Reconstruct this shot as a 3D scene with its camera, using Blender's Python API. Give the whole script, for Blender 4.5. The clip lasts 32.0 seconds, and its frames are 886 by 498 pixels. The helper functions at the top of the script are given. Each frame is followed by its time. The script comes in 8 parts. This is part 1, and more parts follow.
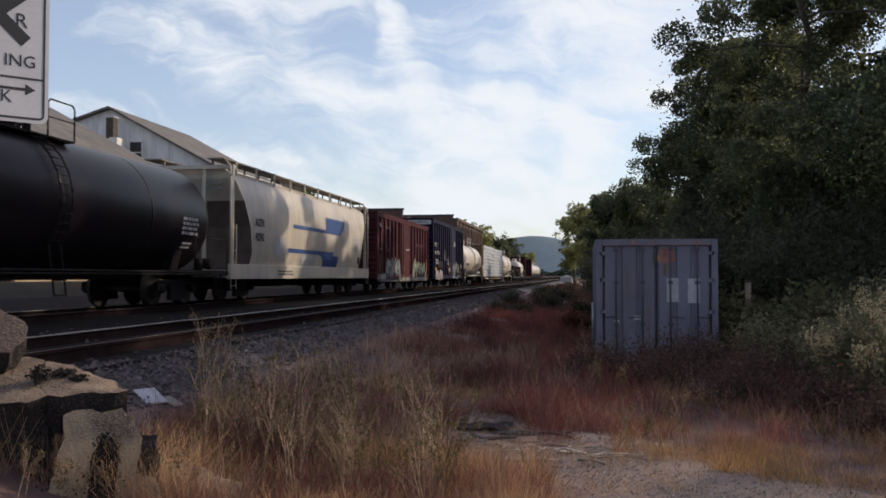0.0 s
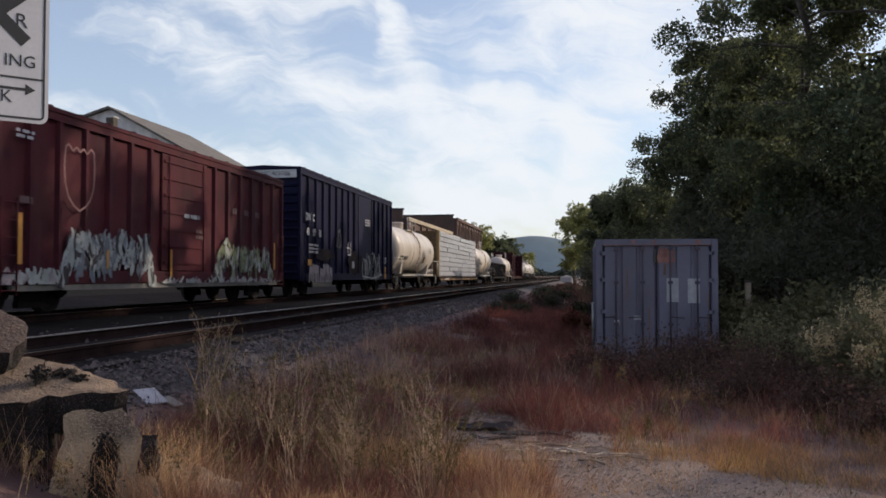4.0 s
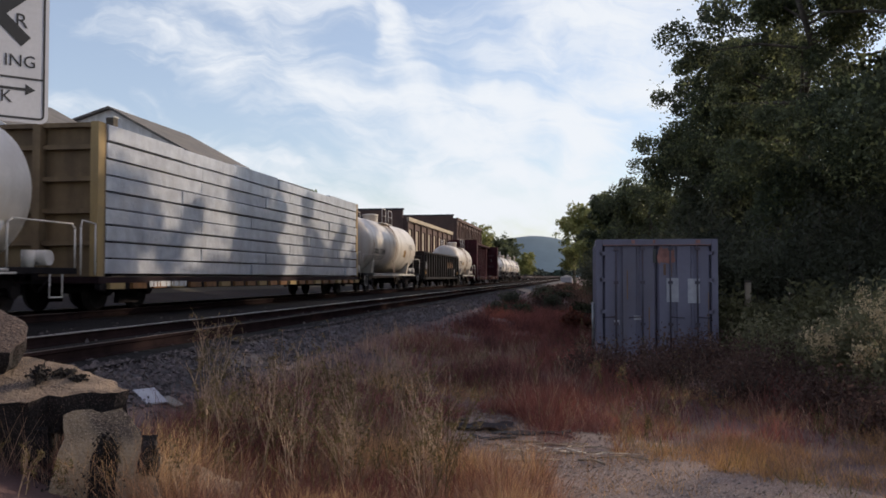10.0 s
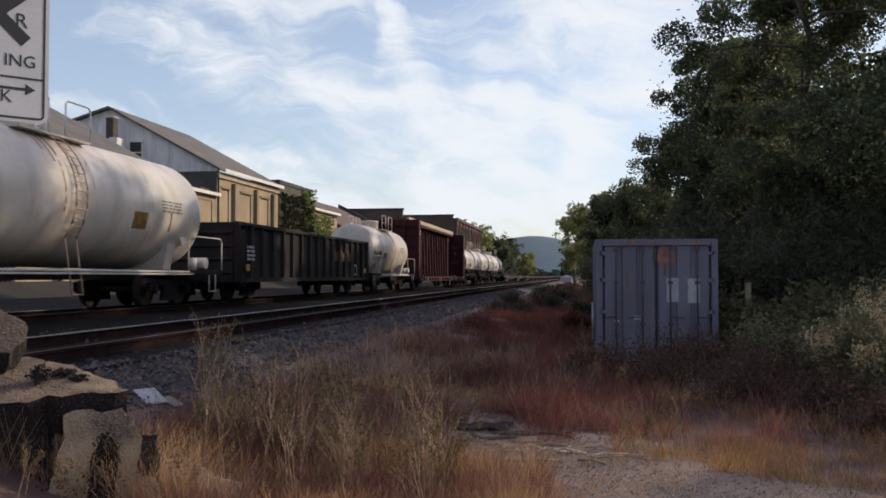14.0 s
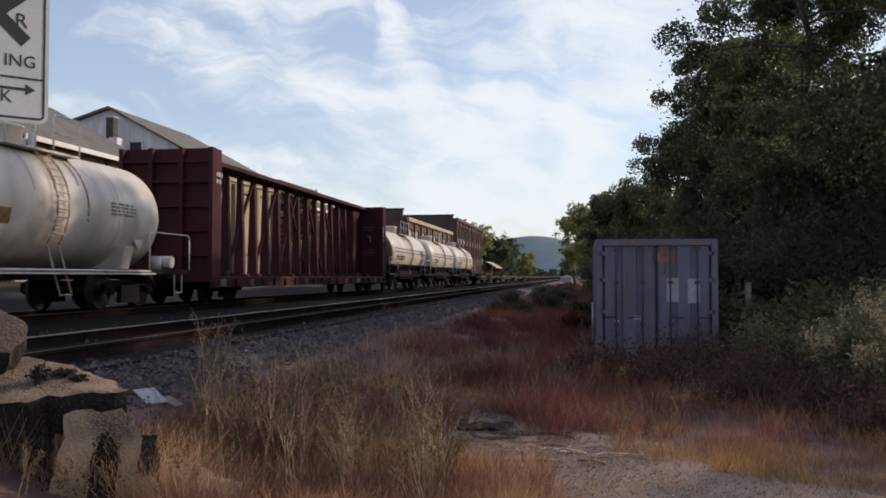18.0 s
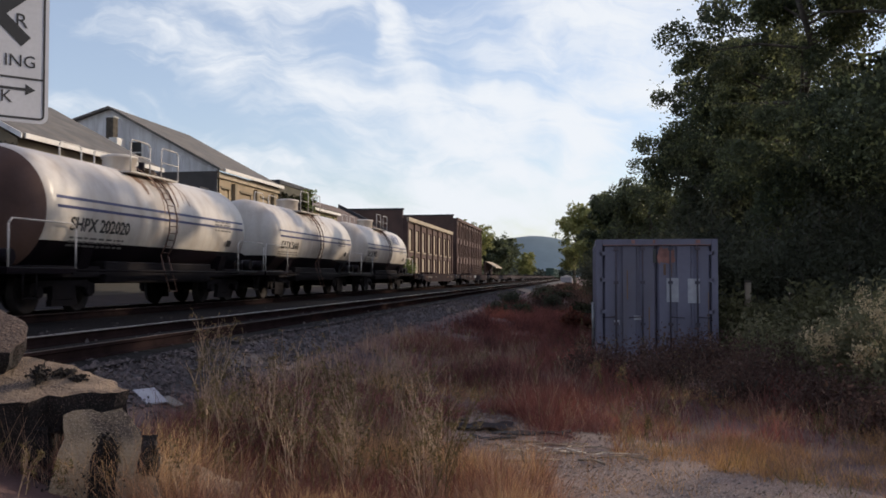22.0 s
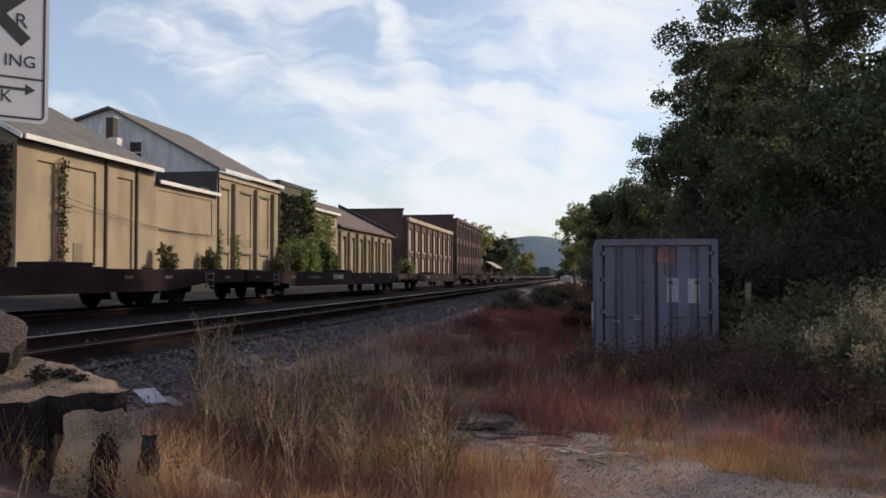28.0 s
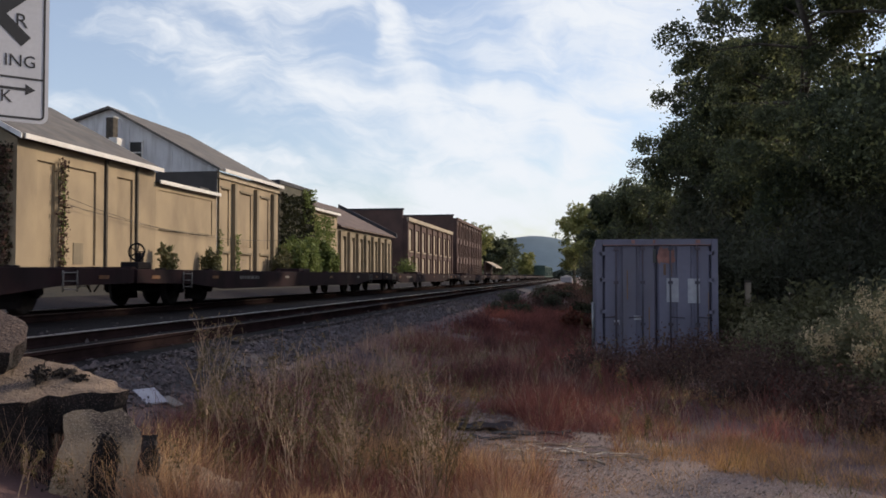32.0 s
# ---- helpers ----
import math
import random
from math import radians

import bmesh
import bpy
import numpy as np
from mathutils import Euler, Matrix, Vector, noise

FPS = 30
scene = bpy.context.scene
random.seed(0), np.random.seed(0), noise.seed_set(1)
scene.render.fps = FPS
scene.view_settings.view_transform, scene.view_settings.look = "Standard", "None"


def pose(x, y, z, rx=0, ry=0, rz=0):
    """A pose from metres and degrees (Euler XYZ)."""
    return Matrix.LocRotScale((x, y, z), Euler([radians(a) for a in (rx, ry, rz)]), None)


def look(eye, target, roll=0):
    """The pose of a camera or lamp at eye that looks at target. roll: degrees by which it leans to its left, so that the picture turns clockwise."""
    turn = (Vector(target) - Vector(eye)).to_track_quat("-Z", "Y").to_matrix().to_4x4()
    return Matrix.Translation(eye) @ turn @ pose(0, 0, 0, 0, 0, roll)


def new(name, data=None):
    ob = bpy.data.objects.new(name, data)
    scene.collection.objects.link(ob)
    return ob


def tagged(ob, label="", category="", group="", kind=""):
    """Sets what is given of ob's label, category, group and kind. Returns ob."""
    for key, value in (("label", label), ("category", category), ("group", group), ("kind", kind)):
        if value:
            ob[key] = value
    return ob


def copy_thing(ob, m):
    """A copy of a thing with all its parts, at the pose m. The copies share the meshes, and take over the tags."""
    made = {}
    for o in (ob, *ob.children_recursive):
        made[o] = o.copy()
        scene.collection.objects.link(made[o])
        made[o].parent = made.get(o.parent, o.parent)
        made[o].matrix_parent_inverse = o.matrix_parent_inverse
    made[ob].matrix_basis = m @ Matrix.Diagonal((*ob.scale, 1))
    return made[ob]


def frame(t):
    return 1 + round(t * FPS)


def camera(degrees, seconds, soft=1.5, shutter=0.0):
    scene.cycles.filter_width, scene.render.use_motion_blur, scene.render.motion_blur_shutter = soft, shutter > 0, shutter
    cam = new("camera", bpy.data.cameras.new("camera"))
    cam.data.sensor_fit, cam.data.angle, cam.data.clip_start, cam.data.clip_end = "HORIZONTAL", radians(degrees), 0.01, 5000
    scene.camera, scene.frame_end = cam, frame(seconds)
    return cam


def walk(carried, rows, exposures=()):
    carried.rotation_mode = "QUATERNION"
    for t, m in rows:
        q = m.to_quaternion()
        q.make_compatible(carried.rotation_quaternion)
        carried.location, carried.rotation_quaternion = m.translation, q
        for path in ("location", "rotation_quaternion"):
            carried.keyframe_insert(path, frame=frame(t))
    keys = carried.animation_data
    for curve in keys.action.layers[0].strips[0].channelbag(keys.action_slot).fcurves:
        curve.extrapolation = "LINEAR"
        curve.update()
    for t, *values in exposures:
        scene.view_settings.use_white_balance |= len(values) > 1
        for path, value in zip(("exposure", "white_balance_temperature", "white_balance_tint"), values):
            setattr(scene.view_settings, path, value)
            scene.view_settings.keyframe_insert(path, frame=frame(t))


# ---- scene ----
# The camera stands still beside the line. Y runs along the tracks, X to the right, z = 0 is the lot.
EYE_Z, RAIL_Z, TRAIN_X, NEAR_X = 1.75, 0.98, -11.7, -6.3
cam = camera(53.7, 32.0, soft=1.7, shutter=0.22)
walk(cam, [(0, pose(0, 0, EYE_Z, 91.81, 0, 9.02)), (32, pose(0, 0, EYE_Z, 91.81, 0, 9.02))],
     exposures=[(0, 0.0, 6330, 11.5), (32, 0.0, 6330, 11.5)])

# ---- light ----
SUN_AZ, SUN_EL = 30.0, 27.0        # degrees from +X towards +Y, and above the horizon
to_sun = Vector((math.cos(radians(SUN_AZ)) * math.cos(radians(SUN_EL)), math.sin(radians(SUN_AZ)) * math.cos(radians(SUN_EL)), math.sin(radians(SUN_EL))))
sun = new("sun", bpy.data.lights.new("sun", "SUN"))
sun.data.energy, sun.data.angle, sun.data.color = 3.4, radians(0.6), (1.0, 0.83, 0.62)
sun.matrix_world = look((0, 0, 60), Vector((0, 0, 60)) - to_sun)

world = bpy.data.worlds.new("world")
scene.world = world
world.use_nodes = True
wn, wl = world.node_tree.nodes, world.node_tree.links
sky = wn.new("ShaderNodeTexSky")
sky.sky_type, sky.sun_disc = "NISHITA", False
sky.sun_elevation, sky.sun_rotation = radians(SUN_EL), radians(90 - SUN_AZ)
sky.air_density, sky.dust_density = 1.0, 1.2


def wmath(op, a, b=None):
    n = wn.new("ShaderNodeMath")
    n.operation = op
    for i, v in enumerate((a, b)):
        if v is None:
            continue
        if isinstance(v, (int, float)):
            n.inputs[i].default_value = v
        else:
            wl.new(v, n.inputs[i])
    return n.outputs[0]


def wramp(fac, stops):
    n = wn.new("ShaderNodeValToRGB")
    n.color_ramp.interpolation = "EASE"
    for i, (p, v) in enumerate(stops):
        e = n.color_ramp.elements[i] if i < 2 else n.color_ramp.elements.new(p)
        e.position, e.color = p, (v, v, v, 1)
    wl.new(fac, n.inputs[0])
    return n.outputs[0]


# Thin cirrus: noise on a flat sheet far above, stretched along the wind.
coord = wn.new("ShaderNodeTexCoord")
sep = wn.new("ShaderNodeSeparateXYZ")
wl.new(coord.outputs["Generated"], sep.inputs[0])
height = wmath("ADD", wmath("MAXIMUM", sep.outputs[2], 0.0), 0.16)
cx, cy = wmath("DIVIDE", sep.outputs[0], height), wmath("DIVIDE", sep.outputs[1], height)
comb = wn.new("ShaderNodeCombineXYZ")
wl.new(cx, comb.inputs[0]), wl.new(cy, comb.inputs[1])


def cloud_noise(rot, scale, shift, size, detail, distortion):
    mp = wn.new("ShaderNodeMapping")
    mp.inputs["Rotation"].default_value[2] = radians(rot)
    mp.inputs["Scale"].default_value, mp.inputs["Location"].default_value = scale, shift
    wl.new(comb.outputs[0], mp.inputs[0])
    n = wn.new("ShaderNodeTexNoise")
    n.inputs["Scale"].default_value, n.inputs["Detail"].default_value = size, detail
    n.inputs["Roughness"].default_value, n.inputs["Distortion"].default_value = 0.55, distortion
    wl.new(mp.outputs[0], n.inputs["Vector"])
    return n.outputs[0]


broad = cloud_noise(28, (1.0, 0.42, 1), (3.1, 1.7, 0), 0.75, 3.0, 0.6)
fine = cloud_noise(34, (1.0, 0.3, 1), (0.4, 5.2, 0), 2.6, 6.0, 0.4)
mass = wmath("ADD", wmath("MULTIPLY", broad, 0.55), wmath("MULTIPLY", fine, 0.45))
BANKS = [  # cloud banks ahead: across, up, inverse length, inverse width, slant, weight
    (-0.462, 0.276, 3.83, 16.99, -18, 0.9),
    (-0.148, 0.187, 4.49, 14.06, -18, 0.8),
    (-0.222, 0.286, 9.84, 23.99, -75, 1.0),
    (-0.011, 0.27, 8.99, 16.99, -20, 1.0),
    (-0.256, 0.096, 2.15, 12.55, -3, 0.7),
    (-0.018, 0.164, 9.39, 16.32, -25, 0.62),
    (-0.587, 0.182, 7.38, 27.19, -20, 0.5),
]
ahead = wn.new("ShaderNodeCombineXYZ")
depth = wmath("MAXIMUM", sep.outputs[1], 0.05)
wl.new(wmath("DIVIDE", sep.outputs[0], depth), ahead.inputs[0]), wl.new(wmath("DIVIDE", sep.outputs[2], depth), ahead.inputs[1])
# ragged edges: the banks are looked up through a little turbulence
turb = wn.new("ShaderNodeTexNoise")
turb.inputs["Scale"].default_value, turb.inputs["Detail"].default_value = 7.0, 4.0
wl.new(ahead.outputs[0], turb.inputs["Vector"])
wob = wn.new("ShaderNodeVectorMath")
wob.operation, wob.inputs[1].default_value, wob.inputs[2].default_value = "MULTIPLY_ADD", (0.22, 0.12, 0.0), (-0.11, -0.06, 0.0)
wl.new(turb.outputs["Color"], wob.inputs[0])
bent = wn.new("ShaderNodeVectorMath")
bent.operation = "ADD"
wl.new(ahead.outputs[0], bent.inputs[0]), wl.new(wob.outputs[0], bent.inputs[1])
# wisps combed out along the banks
comb_turn = wn.new("ShaderNodeVectorRotate")
comb_turn.rotation_type, comb_turn.inputs["Angle"].default_value = "Z_AXIS", radians(9)
wl.new(bent.outputs[0], comb_turn.inputs["Vector"])
combed = wn.new("ShaderNodeVectorMath")
combed.operation, combed.inputs[1].default_value = "MULTIPLY", (2.2, 9.0, 1.0)
wl.new(comb_turn.outputs[0], combed.inputs[0])
wisp = wn.new("ShaderNodeTexNoise")
wisp.inputs["Scale"].default_value, wisp.inputs["Detail"].default_value, wisp.inputs["Roughness"].default_value = 2.4, 8.0, 0.6
wisp.inputs["Distortion"].default_value = 0.5
wl.new(combed.outputs[0], wisp.inputs["Vector"])
mass = wmath("ADD", mass, wmath("MULTIPLY", wmath("SUBTRACT", wisp.outputs[0], 0.5), 0.56))
for bx, by, il, iw, slant, weight in BANKS:
    off = wn.new("ShaderNodeVectorMath")
    off.operation, off.inputs[1].default_value = "SUBTRACT", (bx, by, 0)
    wl.new(bent.outputs[0], off.inputs[0])
    turned = wn.new("ShaderNodeVectorRotate")
    turned.rotation_type, turned.inputs["Angle"].default_value = "Z_AXIS", radians(-slant)
    wl.new(off.outputs[0], turned.inputs["Vector"])
    sized = wn.new("ShaderNodeVectorMath")
    sized.operation, sized.inputs[1].default_value = "MULTIPLY", (il, iw, 0)
    wl.new(turned.outputs[0], sized.inputs[0])
    far = wn.new("ShaderNodeVectorMath")
    far.operation = "LENGTH"
    wl.new(sized.outputs[0], far.inputs[0])
    mass = wmath("ADD", mass, wmath("MULTIPLY", wramp(far.outputs["Value"], [(0.15, 1.0), (1.0, 0.0)]), 0.125 * weight))
veil = wramp(mass, [(0.41, 0.20), (0.67, 0.97)])
low = wramp(sep.outputs[2], [(0.0, 1.0), (0.11, 0.0)])       # haze thickens to the horizon
cover = wmath("MAXIMUM", veil, wmath("MULTIPLY", low, 0.62))
white = wn.new("ShaderNodeMix")
white.data_type, white.blend_type = "RGBA", "MIX"
scaled = wn.new("ShaderNodeMix")
scaled.data_type, scaled.blend_type = "RGBA", "MULTIPLY"
scaled.inputs[0].default_value = 1.0
scaled.inputs[7].default_value = (0.152, 0.150, 0.156, 1)
wl.new(sky.outputs[0], scaled.inputs[6])
white.inputs[7].default_value = (0.97, 1.0, 1.02, 1)
wl.new(cover, white.inputs[0])
wl.new(scaled.outputs[2], white.inputs[6])
# the veil is brightest low down and thins towards the zenith
lit = wn.new("ShaderNodeMix")
lit.data_type, lit.blend_type = "RGBA", "MULTIPLY"
lit.inputs[0].default_value, lit.inputs[6].default_value = 1.0, (0.88, 0.91, 0.93, 1)
thin = wn.new("ShaderNodeValToRGB")
thin.color_ramp.interpolation = "EASE"
thin.color_ramp.elements[0].position, thin.color_ramp.elements[0].color = 0.24, (1, 1, 1, 1)
thin.color_ramp.elements[1].position, thin.color_ramp.elements[1].color = 0.95, (0.66, 0.59, 0.72, 1)
wl.new(sep.outputs[2], thin.inputs[0]), wl.new(thin.outputs[0], lit.inputs[7])
wl.new(lit.outputs[2], white.inputs[7])
wl.new(white.outputs[2], wn["Background"].inputs["Color"])
wn["Background"].inputs["Strength"].default_value = 1.0


# ---- materials ----
def material(name, colour, second=None, rough=0.8, metal=0.0, size=3.0, grain=40.0, bump=0.15, dirt=None, dirt_amount=0.35,
             streak=False, stretch=(3.0, 3.0, 0.35), leafy=False, vary=0.0, contrast=(0.35, 0.65), island=False, spec=0.5, speck=None, speck_size=70.0):
    m = bpy.data.materials.new(name)
    m.use_nodes = True
    n, l = m.node_tree.nodes, m.node_tree.links
    p = n["Principled BSDF"]
    p.inputs["Roughness"].default_value, p.inputs["Metallic"].default_value = rough, metal
    p.inputs["Specular IOR Level"].default_value = spec
    tc = n.new("ShaderNodeTexCoord")

    def noise_at(scale, detail=5, squash=None):
        t = n.new("ShaderNodeTexNoise")
        t.inputs["Scale"].default_value, t.inputs["Detail"].default_value = scale, detail
        if squash:
            mp = n.new("ShaderNodeMapping")
            mp.inputs["Scale"].default_value = squash
            l.new(tc.outputs["Object"], mp.inputs[0]), l.new(mp.outputs[0], t.inputs["Vector"])
        else:
            l.new(tc.outputs["Object"], t.inputs["Vector"])
        return t.outputs[0]

    def ramp(fac, a, b):
        r = n.new("ShaderNodeValToRGB")
        r.color_ramp.elements[0].position, r.color_ramp.elements[1].position = a, b
        l.new(fac, r.inputs[0])
        return r.outputs[0]

    def mix(fac, a, b, mode="MIX"):
        x = n.new("ShaderNodeMix")
        x.data_type, x.blend_type = "RGBA", mode
        if isinstance(fac, (int, float)):
            x.inputs[0].default_value = fac
        else:
            l.new(fac, x.inputs[0])
        for i, v in ((6, a), (7, b)):
            if isinstance(v, tuple):
                x.inputs[i].default_value = (*v, 1)
            else:
                l.new(v, x.inputs[i])
        return x.outputs[2]

    second = second or tuple(min(1, c * 0.72) for c in colour)
    base = mix(ramp(noise_at(size), *contrast), colour, second)
    g = noise_at(grain, 6)
    base = mix(0.35, base, mix(g, (0.45, 0.45, 0.45), (1.0, 1.0, 1.0)), "MULTIPLY")
    if dirt:
        d = noise_at(1.0, 6, stretch) if streak else noise_at(size * 0.6, 6)
        f = n.new("ShaderNodeMath")
        f.operation = "MULTIPLY"
        f.inputs[1].default_value = dirt_amount
        l.new(ramp(d, 0.45, 0.68), f.inputs[0])
        base = mix(f.outputs[0], base, dirt)
    if speck:      # pale and dark grains of aggregate
        base = mix(ramp(noise_at(speck_size, 2), 0.56, 0.64), base, speck)
        base = mix(ramp(noise_at(speck_size * 0.6, 3), 0.60, 0.72), base, tuple(c * 0.25 for c in speck))
    if vary:
        r = (n.new("ShaderNodeNewGeometry").outputs["Random Per Island"] if island else n.new("ShaderNodeObjectInfo").outputs["Random"])
        base = mix(vary, base, mix(r, (0.3, 0.3, 0.3), (1.3, 1.25, 1.2)), "MULTIPLY")
    l.new(base, p.inputs["Base Color"])
    if bump:
        b = n.new("ShaderNodeBump")
        b.inputs["Strength"].default_value, b.inputs["Distance"].default_value = bump, 0.02
        l.new(g, b.inputs["Height"]), l.new(b.outputs[0], p.inputs["Normal"])
    if leafy:
        tr = n.new("ShaderNodeBsdfTranslucent")
        mx = n.new("ShaderNodeMixShader")
        mx.inputs[0].default_value = 0.40
        l.new(base, tr.inputs[0])
        l.new(p.outputs[0], mx.inputs[1]), l.new(tr.outputs[0], mx.inputs[2])
        l.new(mx.outputs[0], n["Material Output"].inputs[0])
        p.inputs["Specular IOR Level"].default_value = 0.25
    return m


M = {}
M["soil"] = material("soil", (0.15, 0.083, 0.074), (0.095, 0.053, 0.050), 0.95, size=0.9, grain=30, bump=0.8, dirt=(0.2, 0.18, 0.15))
M["ballast"] = material("ballast", (0.080, 0.069, 0.070), (0.047, 0.041, 0.042), 0.95, size=1.5, grain=14, bump=0.9)
# oily bed, and the ties below: base colours lowered to carry deep shade too
M["bed"] = material("oily_shaded_bed", (0.010, 0.0075, 0.008), (0.006, 0.005, 0.005), 0.95, size=2.0, grain=14, bump=0.9, spec=0.1)
M["stone"] = material("ballast_stone", (0.13, 0.108, 0.110), (0.048, 0.040, 0.042), 0.9, size=4, grain=60, bump=0.3, vary=0.7, island=True)
M["near_stone"] = material("crushed_stone", (0.19, 0.158, 0.16), (0.07, 0.058, 0.06), 0.9, size=1.5, grain=8, bump=0.3, vary=0.6)
M["gravel"] = material("gravel", (0.275, 0.188, 0.145), (0.135, 0.092, 0.078), 0.95, size=1.3, grain=40, bump=0.8, dirt=(0.10, 0.078, 0.07), dirt_amount=0.7, speck=(0.42, 0.35, 0.31), speck_size=80)
M["pebble"] = material("pebble", (0.36, 0.30, 0.265), (0.20, 0.165, 0.15), 0.9, size=6, grain=60, bump=0.2, vary=0.65, island=True)
M["verge"] = material("dull_verge", (0.030, 0.027, 0.017), (0.018, 0.016, 0.011), 0.95, size=0.8, grain=20, bump=0.6)
M["asphalt"] = material("asphalt", (0.026, 0.022, 0.025), (0.016, 0.014, 0.016), 0.9, size=0.5, grain=25, bump=0.3, spec=0.15)
M["rail"] = material("rail_side", (0.028, 0.018, 0.018), (0.017, 0.012, 0.012), 1.0, size=3, grain=30, bump=0.3, spec=0.0)
M["railtop_dull"] = material("dull_rail_head", (0.16, 0.13, 0.125), (0.11, 0.09, 0.085), 0.6, 0.5, size=2, bump=0.05)
M["railtop"] = material("rail_head", (0.80, 0.77, 0.74), (0.62, 0.58, 0.55), 0.42, 0.95, size=2, bump=0.05)
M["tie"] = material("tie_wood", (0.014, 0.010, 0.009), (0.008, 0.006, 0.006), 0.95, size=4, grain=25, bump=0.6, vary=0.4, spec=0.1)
M["concrete"] = material("concrete", (0.43, 0.315, 0.195), (0.27, 0.20, 0.125), 0.95, size=5, grain=45, bump=1.0, dirt=(0.05, 0.036, 0.032), dirt_amount=0.8, speck=(0.46, 0.35, 0.25), speck_size=150)
M["stained_concrete"] = material("stained_concrete", (0.29, 0.205, 0.135), (0.15, 0.105, 0.075), 0.95, size=5, grain=45, bump=1.0, dirt=(0.04, 0.03, 0.027), dirt_amount=0.9, speck=(0.36, 0.27, 0.19), speck_size=150)
M["dull_concrete"] = material("dull_concrete", (0.072, 0.047, 0.037), (0.038, 0.027, 0.023), 0.95, size=5, grain=40, bump=1.0, dirt=(0.045, 0.033, 0.03), dirt_amount=0.85, speck=(0.18, 0.13, 0.105), speck_size=130)
# near-black: dirt of the break plus undercut shade put into the colour
M["broken"] = material("broken_shaded_concrete", (0.022, 0.016, 0.016), (0.008, 0.007, 0.007), 1.0, size=9, grain=30, bump=1.0, speck=(0.07, 0.052, 0.048), speck_size=90)
M["stucco"] = material("tan_stucco", (0.41, 0.32, 0.205), (0.34, 0.265, 0.175), 0.92, size=0.55, grain=22, bump=0.12, dirt=(0.17, 0.13, 0.09), dirt_amount=0.6, streak=True, stretch=(0.55, 0.55, 0.28))
# darker copy of the tan stucco, for end walls, gables, trim and long wing
M["stucco_dark"] = material("darker_stucco", (0.30, 0.24, 0.16), (0.22, 0.18, 0.12), 0.92, size=0.6, grain=22, bump=0.12, dirt=(0.12, 0.10, 0.08), streak=True)
M["white"] = material("white_paint", (0.78, 0.75, 0.70), (0.66, 0.63, 0.58), 0.6, size=1.5, grain=30, bump=0.08)
M["shingle"] = material("grey_shingle", (0.15, 0.14, 0.13), (0.10, 0.095, 0.09), 0.95, size=1.2, grain=16, bump=0.5, dirt=(0.2, 0.17, 0.13))
M["brown_shingle"] = material("brown_shingle", (0.15, 0.105, 0.088), (0.095, 0.07, 0.062), 0.95, size=1.2, grain=16, bump=0.5, dirt=(0.2, 0.15, 0.11))
M["weed_leaf"] = material("weed_leaf", (0.25, 0.24, 0.13), (0.16, 0.155, 0.085), 0.7, size=1.2, grain=9, bump=0, leafy=True, vary=0.6, island=True)
M["tar_band"] = material("brown_band", (0.105, 0.095, 0.088), (0.08, 0.073, 0.068), 0.9, size=1, bump=0.2)
M["slate"] = material("tar_paper", (0.06, 0.06, 0.065), (0.045, 0.045, 0.05), 0.9, size=1, bump=0.2)
M["corrugated"] = material("grey_boards", (0.80, 0.79, 0.79), (0.70, 0.69, 0.69), 0.75, size=0.9, grain=18, bump=0.15, dirt=(0.22, 0.2, 0.18), streak=True)
M["brick"] = material("red_brick", (0.125, 0.075, 0.06), (0.085, 0.052, 0.043), 0.92, size=0.8, grain=20, bump=0.25, dirt=(0.09, 0.06, 0.05))
M["sill"] = material("pale_stone", (0.45, 0.37, 0.27), rough=0.9, size=1)
M["pane"] = material("boarded_pane", (0.42, 0.34, 0.24), (0.30, 0.25, 0.18), 0.6, size=0.7, bump=0.1)
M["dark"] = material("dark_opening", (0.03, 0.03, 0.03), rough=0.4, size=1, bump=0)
M["vine"] = material("vine_leaf", (0.26, 0.32, 0.11), (0.15, 0.20, 0.065), 0.6, size=1.2, grain=9, bump=0, leafy=True, vary=0.6, island=True)
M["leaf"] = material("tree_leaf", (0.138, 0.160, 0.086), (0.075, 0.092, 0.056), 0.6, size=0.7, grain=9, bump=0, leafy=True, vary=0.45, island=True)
# darker copy of the tree leaf; shade below the crowns is put into it
M["under_leaf"] = material("shaded_leaf", (0.105, 0.113, 0.070), (0.058, 0.065, 0.045), 0.7, size=0.7, grain=9, bump=0, leafy=True, vary=0.5, island=True)
# two lighter copies of the tree leaf; sunlight is put into their colour
M["leaf_lit"] = material("sunlit_leaf", (0.36, 0.36, 0.14), (0.23, 0.25, 0.09), 0.6, size=0.7, grain=9, bump=0, leafy=True, vary=0.4, island=True)
M["leaf_pale"] = material("sunlit_spray_leaf", (0.25, 0.27, 0.12), (0.17, 0.19, 0.085), 0.6, size=0.7, grain=9, bump=0, leafy=True, vary=0.4, island=True)
M["pale_stalk"] = material("pale_stalk", (0.56, 0.40, 0.27), (0.26, 0.16, 0.125), 0.85, size=3, grain=9, bump=0, vary=0.4)
M["olive"] = material("olive_weed_leaf", (0.21, 0.165, 0.078), (0.14, 0.105, 0.055), 0.75, size=3, grain=9, bump=0, leafy=True, vary=0.5, island=True)
M["litter"] = material("dead_litter", (0.33, 0.152, 0.142), (0.165, 0.078, 0.076), 0.9, size=1.0, grain=5, bump=0, leafy=True, vary=0.6, island=True)
M["shrub"] = material("shrub_leaf", (0.18, 0.175, 0.085), (0.11, 0.115, 0.06), 0.7, size=1.2, grain=9, bump=0, leafy=True, vary=0.6, island=True)
